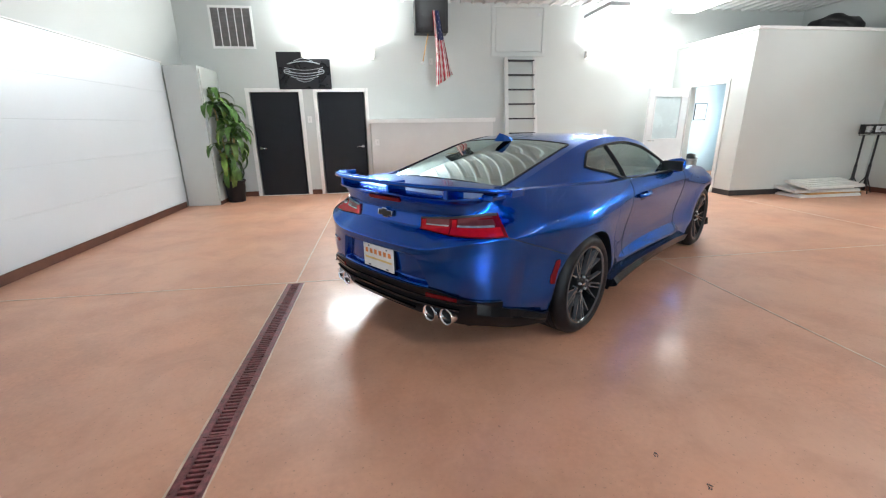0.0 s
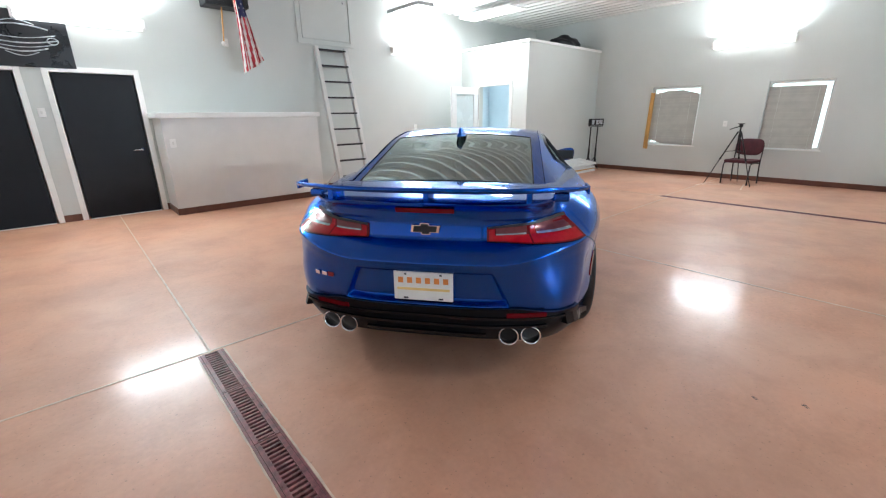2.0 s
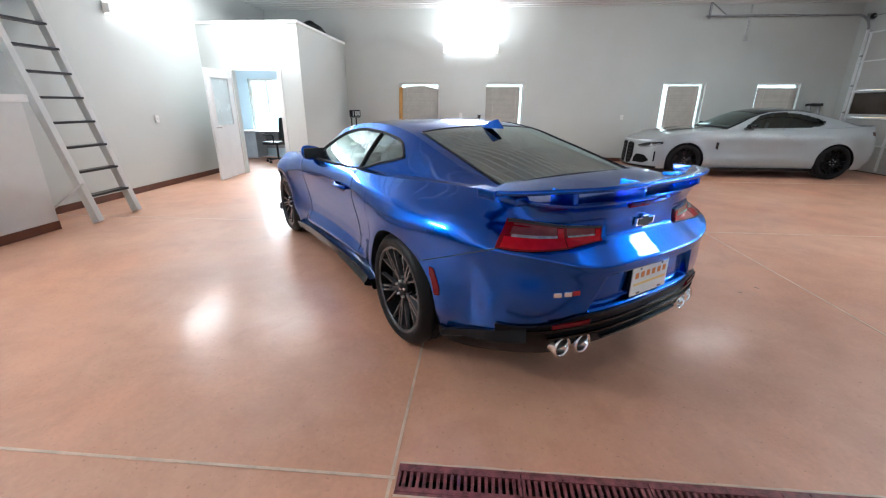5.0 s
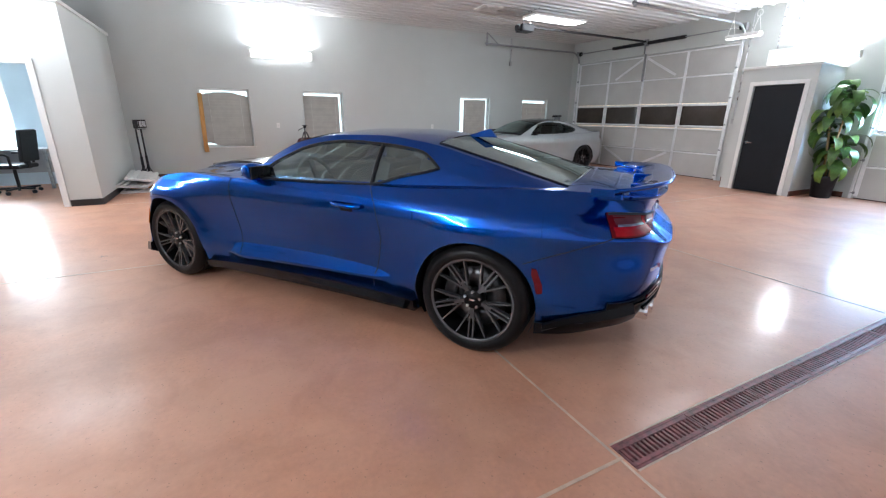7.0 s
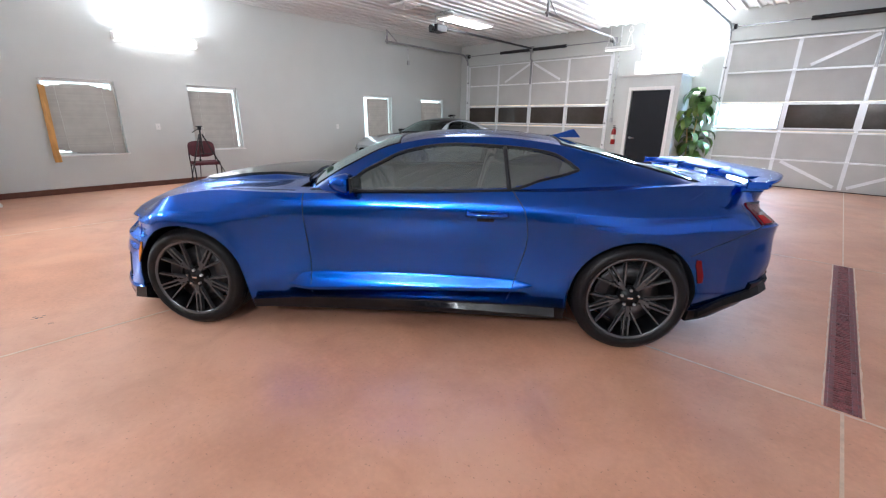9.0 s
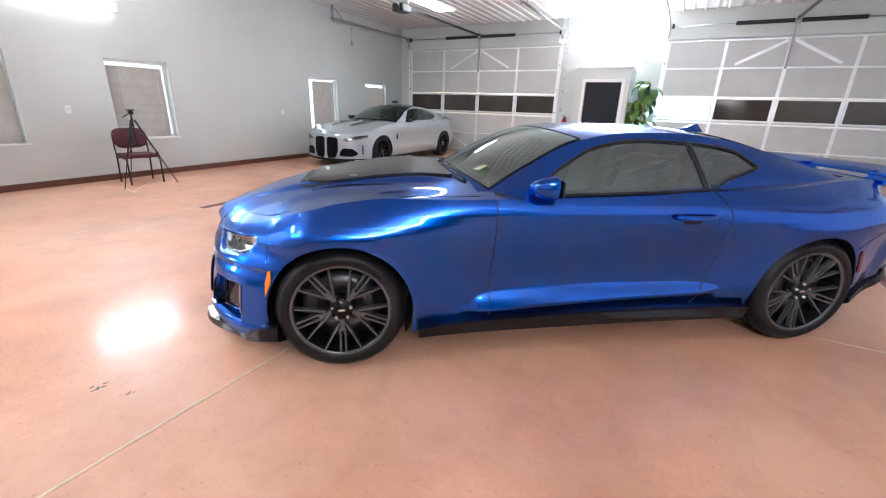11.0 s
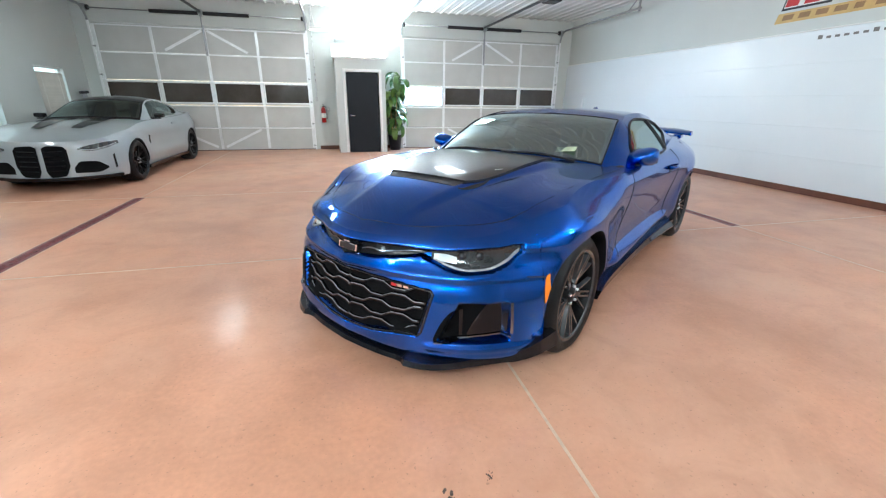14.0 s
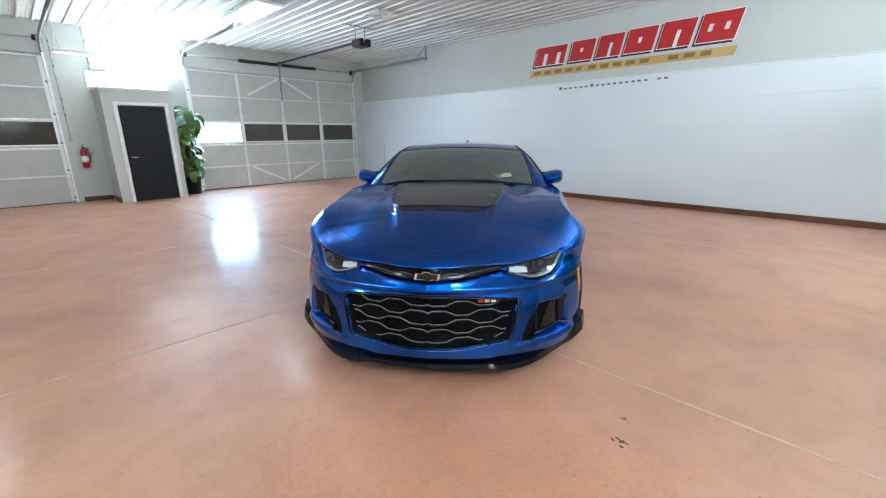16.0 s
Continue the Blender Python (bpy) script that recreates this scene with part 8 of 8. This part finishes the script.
# small stains on the floor
def blot(x, y, s, seed):
    rnd = random.Random(seed)
    bm = bmesh.new()
    for k in range(14):
        r = s * rnd.uniform(0.06, 0.25)
        cx, cy = rnd.gauss(0, s * 0.35), rnd.gauss(0, s * 0.22)
        vs = [bm.verts.new((cx + r * (1 + 0.4 * rnd.uniform(-1, 1)) * math.cos(a), cy + 0.6 * r * (1 + 0.4 * rnd.uniform(-1, 1)) * math.sin(a), 0.0008 + 0.00004 * k)) for a in np.linspace(0, 2 * math.pi, 11)[:-1]]
        bm.faces.new(vs)
    return bm


stain = mat("oil_stain", (0.07, 0.045, 0.035), 0.35, 0, 0.4, 40, 200, 0)
for x, y, s, sd in ((3.52, 6.42, 0.05, 1), (3.34, 6.36, 0.028, 2), (1.38, 1.21, 0.028, 3), (1.28, 1.40, 0.022, 4), (-1.9, 1.3, 0.03, 5)):
    solid("floor_stain", blot(x, y, s, sd), stain, "small dark stain on the floor", "stain", pose(x, y, 0, 0, 0, 70), "floor stains")


# ---- the pale grey coupe ----
grey = thing("grey_coupe", "pale grey sports coupe with a black roof and tall grilles", "car", pose(8.00, -3.57, 0, 0, 0, 90))
RG = Skin(
    outline=[(-0.98, 0), (-0.97, 0.3), (-0.92, 0.55), (-0.82, 0.76), (-0.62, 0.87), (-0.3, 0.925), (0.0, 0.945), (0.4, 0.935), (1.0, 0.915), (1.8, 0.91), (2.4, 0.925), (2.85, 0.94),
             (3.15, 0.915), (3.35, 0.85), (3.5, 0.74), (3.60, 0.58), (3.68, 0.38), (3.71, 0.2), (3.72, 0)],
    tail=[(0.2, 0.12), (0.35, 0.04), (0.6, 0.0), (0.8, 0.03), (0.95, 0.07), (1.05, 0.08)],
    flank=[(0.17, 0.07), (0.28, 0.03), (0.38, 0.01), (0.5, 0.025), (0.64, 0.02), (0.78, 0.0), (0.86, 0.015), (0.95, 0.07), (1.03, 0.12)],
    nose=[(0.14, 0.02), (0.22, 0.0), (0.4, 0.01), (0.6, 0.02), (0.72, 0.05), (0.80, 0.12), (0.9, 0.26)],
    shoulder=[(-0.98, 1.0), (-0.6, 1.03), (0.0, 1.0), (0.6, 0.975), (1.2, 0.96), (2.1, 0.945), (2.6, 0.918), (3.0, 0.865), (3.3, 0.795), (3.5, 0.752), (3.72, 0.715)],
    floor=[(-0.98, 0.28), (-0.5, 0.2), (0.4, 0.19), (2.4, 0.18), (3.3, 0.17), (3.72, 0.16)],
    wheels=[(0.0, 0.34), (2.857, 0.34)], arch=0.365, blend=(-0.85, -0.4, 3.0, 3.4), flare=0.016)


def grey_panel(c):
    if c.x < -0.42 and c.z < 0.85:
        return "rear_bumper"
    if c.x > 3.05 and c.z < 0.9:
        return "front_bumper"
    if 0.72 < c.x < 2.02 and c.z > 0.26:
        return "door*"
    return "front_fender*" if c.x >= 2.02 else "rear_quarter*"


split_body(RG, 110, 22, grey_panel, grey, M["m4"])
GREY_CROWN = [(-0.98, 1.0), (-0.6, 1.05), (2.1, 0.99), (2.5, 0.97), (3.0, 0.905), (3.4, 0.805), (3.58, 0.745), (3.72, 0.70)]
grey_top = deck(RG, 110, GREY_CROWN, 16, lambda c: -0.46 < c.x < 2.10 and abs(c.y) < 0.76, lambda c: "hood" if c.x > 2.0 and abs(c.y) < 0.78 else ("trunk_lid" if c.x < -0.4 else "shoulder_panel"), grey, M["m4"])


def grey_glass(p):
    lo = spline([(0.2, 1.10), (0.3, 1.05), (0.7, 0.995), (1.72, 0.975)], p.x)
    hi = spline([(0.2, 1.11), (0.32, 1.17), (0.6, 1.25), (1.0, 1.285), (1.33, 1.25), (1.55, 1.13), (1.74, 0.98)], p.x)
    return 0.22 < p.x < 1.73 and lo < p.z < hi


GRAIL = [(0.0, (2.05, 0.74, 0.96)), (0.12, (1.78, 0.69, 1.08)), (0.25, (1.47, 0.62, 1.22)), (0.38, (1.15, 0.585, 1.30)), (0.5, (0.85, 0.58, 1.315)), (0.62, (0.50, 0.58, 1.29)), (0.75, (0.12, 0.59, 1.215)), (0.88, (-0.24, 0.60, 1.12)), (1.0, (-0.58, 0.62, 1.03))]
GBELT = [(0.0, (2.06, 0.80, 0.945)), (0.25, (1.47, 0.825, 0.965)), (0.5, (0.85, 0.84, 0.978)), (0.75, (0.12, 0.83, 1.0)), (1.0, (-0.6, 0.72, 1.02))]
greenhouse(GRAIL, GBELT, [(0, 0.15), (0.25, 0.1), (0.5, 0.0), (1, -0.02)], [(0, 0.03), (0.25, 0.055), (0.5, 0.06), (1, 0.03)], ((0.03, 0.27), (0.66, 0.95)), grey_glass, M["m4"], grey, "dark_glass", na=64, nb=20, nc=16, roof_mat=M["gloss_black"])
part("underbody", box(box(None, 0.42, 2.42, -0.80, 0.80, 0.17, 0.24, 0.02), -0.75, 3.4, -0.56, 0.56, 0.18, 0.42, 0.03), M["black_plastic"], grey)
part("cabin_tub", box(box(None, -0.4, 2.05, -0.76, 0.76, 0.42, 0.60, 0.03), 1.78, 2.08, -0.74, 0.74, 0.6, 0.94, 0.05), M["cabin"], grey)
for sy in (-0.37, 0.37):
    bm = box(None, 0.9, 1.4, sy - 0.24, sy + 0.24, 0.55, 0.72, 0.05)
    box(bm, -0.07, 0.07, sy - 0.235, sy + 0.235, 0.0, 0.66, 0.05, pose(0.93, 0, 0.62, 0, -12, 0))
    part("front_seat", bm, M["seat"], grey)
for x, r in ((0.0, 0.345), (2.857, 0.34)):
    for s in (1, -1):
        wheel(grey, x, s * 0.80, s, r, 0.27, 0.255, M["rim_black"], 10, 0.2)
both("side_skirt", lambda: patch(RG, "x", [(0.36, 0.165), (2.46, 0.15)], [(0.36, 0.22), (2.46, 0.21)], 0.36, 2.46, 0.04, 24, 2, 0.08), M["gloss_black"], grey)
both("side_gill", lambda: patch(RG, "x", [(2.23, 0.56), (2.29, 0.60)], [(2.23, 0.70), (2.29, 0.72)], 2.235, 2.285, 0.006, 3, 5, 0.02), M["gloss_black"], grey, "black fender gill")
for s in (1, -1):
    part("door_handle", box(None, 0.88, 1.06, s * 0.918 - 0.012, s * 0.918 + 0.012, 0.845, 0.87, 0.008), M["m4"], grey)
    mm = part("door_mirror", box(None, 1.64, 1.77, s * 0.95 - 0.075, s * 0.95 + 0.075, 0.99, 1.065, 0.025), M["gloss_black"], grey)
    part("mirror_foot", box(None, 1.66, 1.78, s * 0.90 - 0.08, s * 0.90 + 0.06, 0.962, 0.986, 0.01), M["gloss_black"], mm)


def gnose(name, lo, hi, a0, a1, off, key, label="", n=12, m=5, thick=0.03):
    both(name, lambda: patch(RG, "y", lo, hi, a0, a1, off, n, m, thick, True), M[key], grey, label)


gnose("kidney_frame", [(0.02, 0.27), (0.08, 0.19), (0.25, 0.205), (0.35, 0.37)], [(0.02, 0.645), (0.10, 0.675), (0.30, 0.665), (0.35, 0.60)], 0.022, 0.345, 0.006, "m4", "pale grey grille surround", 16)
# kidney and intake plates wear the same painted opening shade
gnose("kidney_grille", [(0.03, 0.30), (0.08, 0.205), (0.25, 0.222), (0.335, 0.38)], [(0.03, 0.625), (0.10, 0.660), (0.285, 0.650), (0.335, 0.59)], 0.032, 0.33, 0.010, "void", "tall black kidney-shaped grille", 16)
for k in range(5):
    gnose("grille_slat", [(0.05, 0.29 + 0.07 * k), (0.29, 0.30 + 0.07 * k)], [(0.05, 0.305 + 0.07 * k), (0.29, 0.315 + 0.07 * k)], 0.05, 0.28, 0.016, "gloss_black", "", 6, 1)
gnose("headlamp", [(0.45, 0.598), (0.58, 0.575), (0.74, 0.605), (0.88, 0.670)], [(0.45, 0.618), (0.62, 0.668), (0.78, 0.698), (0.88, 0.710)], 0.455, 0.87, 0.008, "headlamp", "slim dark headlamp", 16)
gnose("light_guide", [(0.48, 0.600), (0.60, 0.583), (0.74, 0.613), (0.85, 0.662)], [(0.48, 0.610), (0.60, 0.600), (0.74, 0.633), (0.85, 0.680)], 0.48, 0.85, 0.014, "lamp_white", "", 12, 2)
gnose("lower_intake", [(0.36, 0.262), (0.62, 0.258), (0.74, 0.315)], [(0.36, 0.33), (0.46, 0.43), (0.62, 0.425), (0.74, 0.335)], 0.37, 0.735, 0.007, "void", "lower air intake, its inner shade painted black")
gnose("corner_slot", [(0.80, 0.30), (0.82, 0.33)], [(0.80, 0.50), (0.82, 0.52)], 0.80, 0.815, 0.008, "gloss_black", "", 2, 4)
gnose("chin_lip", [(0, 0.15), (0.84, 0.17)], [(0, 0.20), (0.84, 0.215)], 0.0, 0.84, 0.03, "gloss_black", "black chin lip", 24, 2, 0.06)
for s in (1, -1):
    vs = []
    for k in range(9):
        x = 2.14 + 1.0 * k / 8
        for y in (0.15 + 0.04 * k / 8, 0.40 + 0.03 * k / 8 - 0.10 * smoothstep(5, 8, k)):
            vs.append(Vector((x, s * y, grey_top(x, y) + 0.012)))
    me = mesh_from(vs, [f if s > 0 else f[::-1] for f in grid_faces(9, 2)])
    part("hood_stripe", me, M["gloss_black"], grey, "black hood vent stripe")
both("tail_lamp", lambda: patch(RG, "y", [(0.35, 0.82), (0.86, 0.86)], [(0.35, 0.88), (0.86, 0.93)], 0.38, 0.84, 0.008, 12, 3, 0.03, False), M["dark_red"], grey, "slim red tail lamp")
part("boot_lip", patch(RG, "y", [(0, 1.0), (0.6, 1.01)], [(0, 1.04), (0.6, 1.05)], 0.0, 0.6, 0.03, 12, 2, 0.06, False), M["m4"], grey)
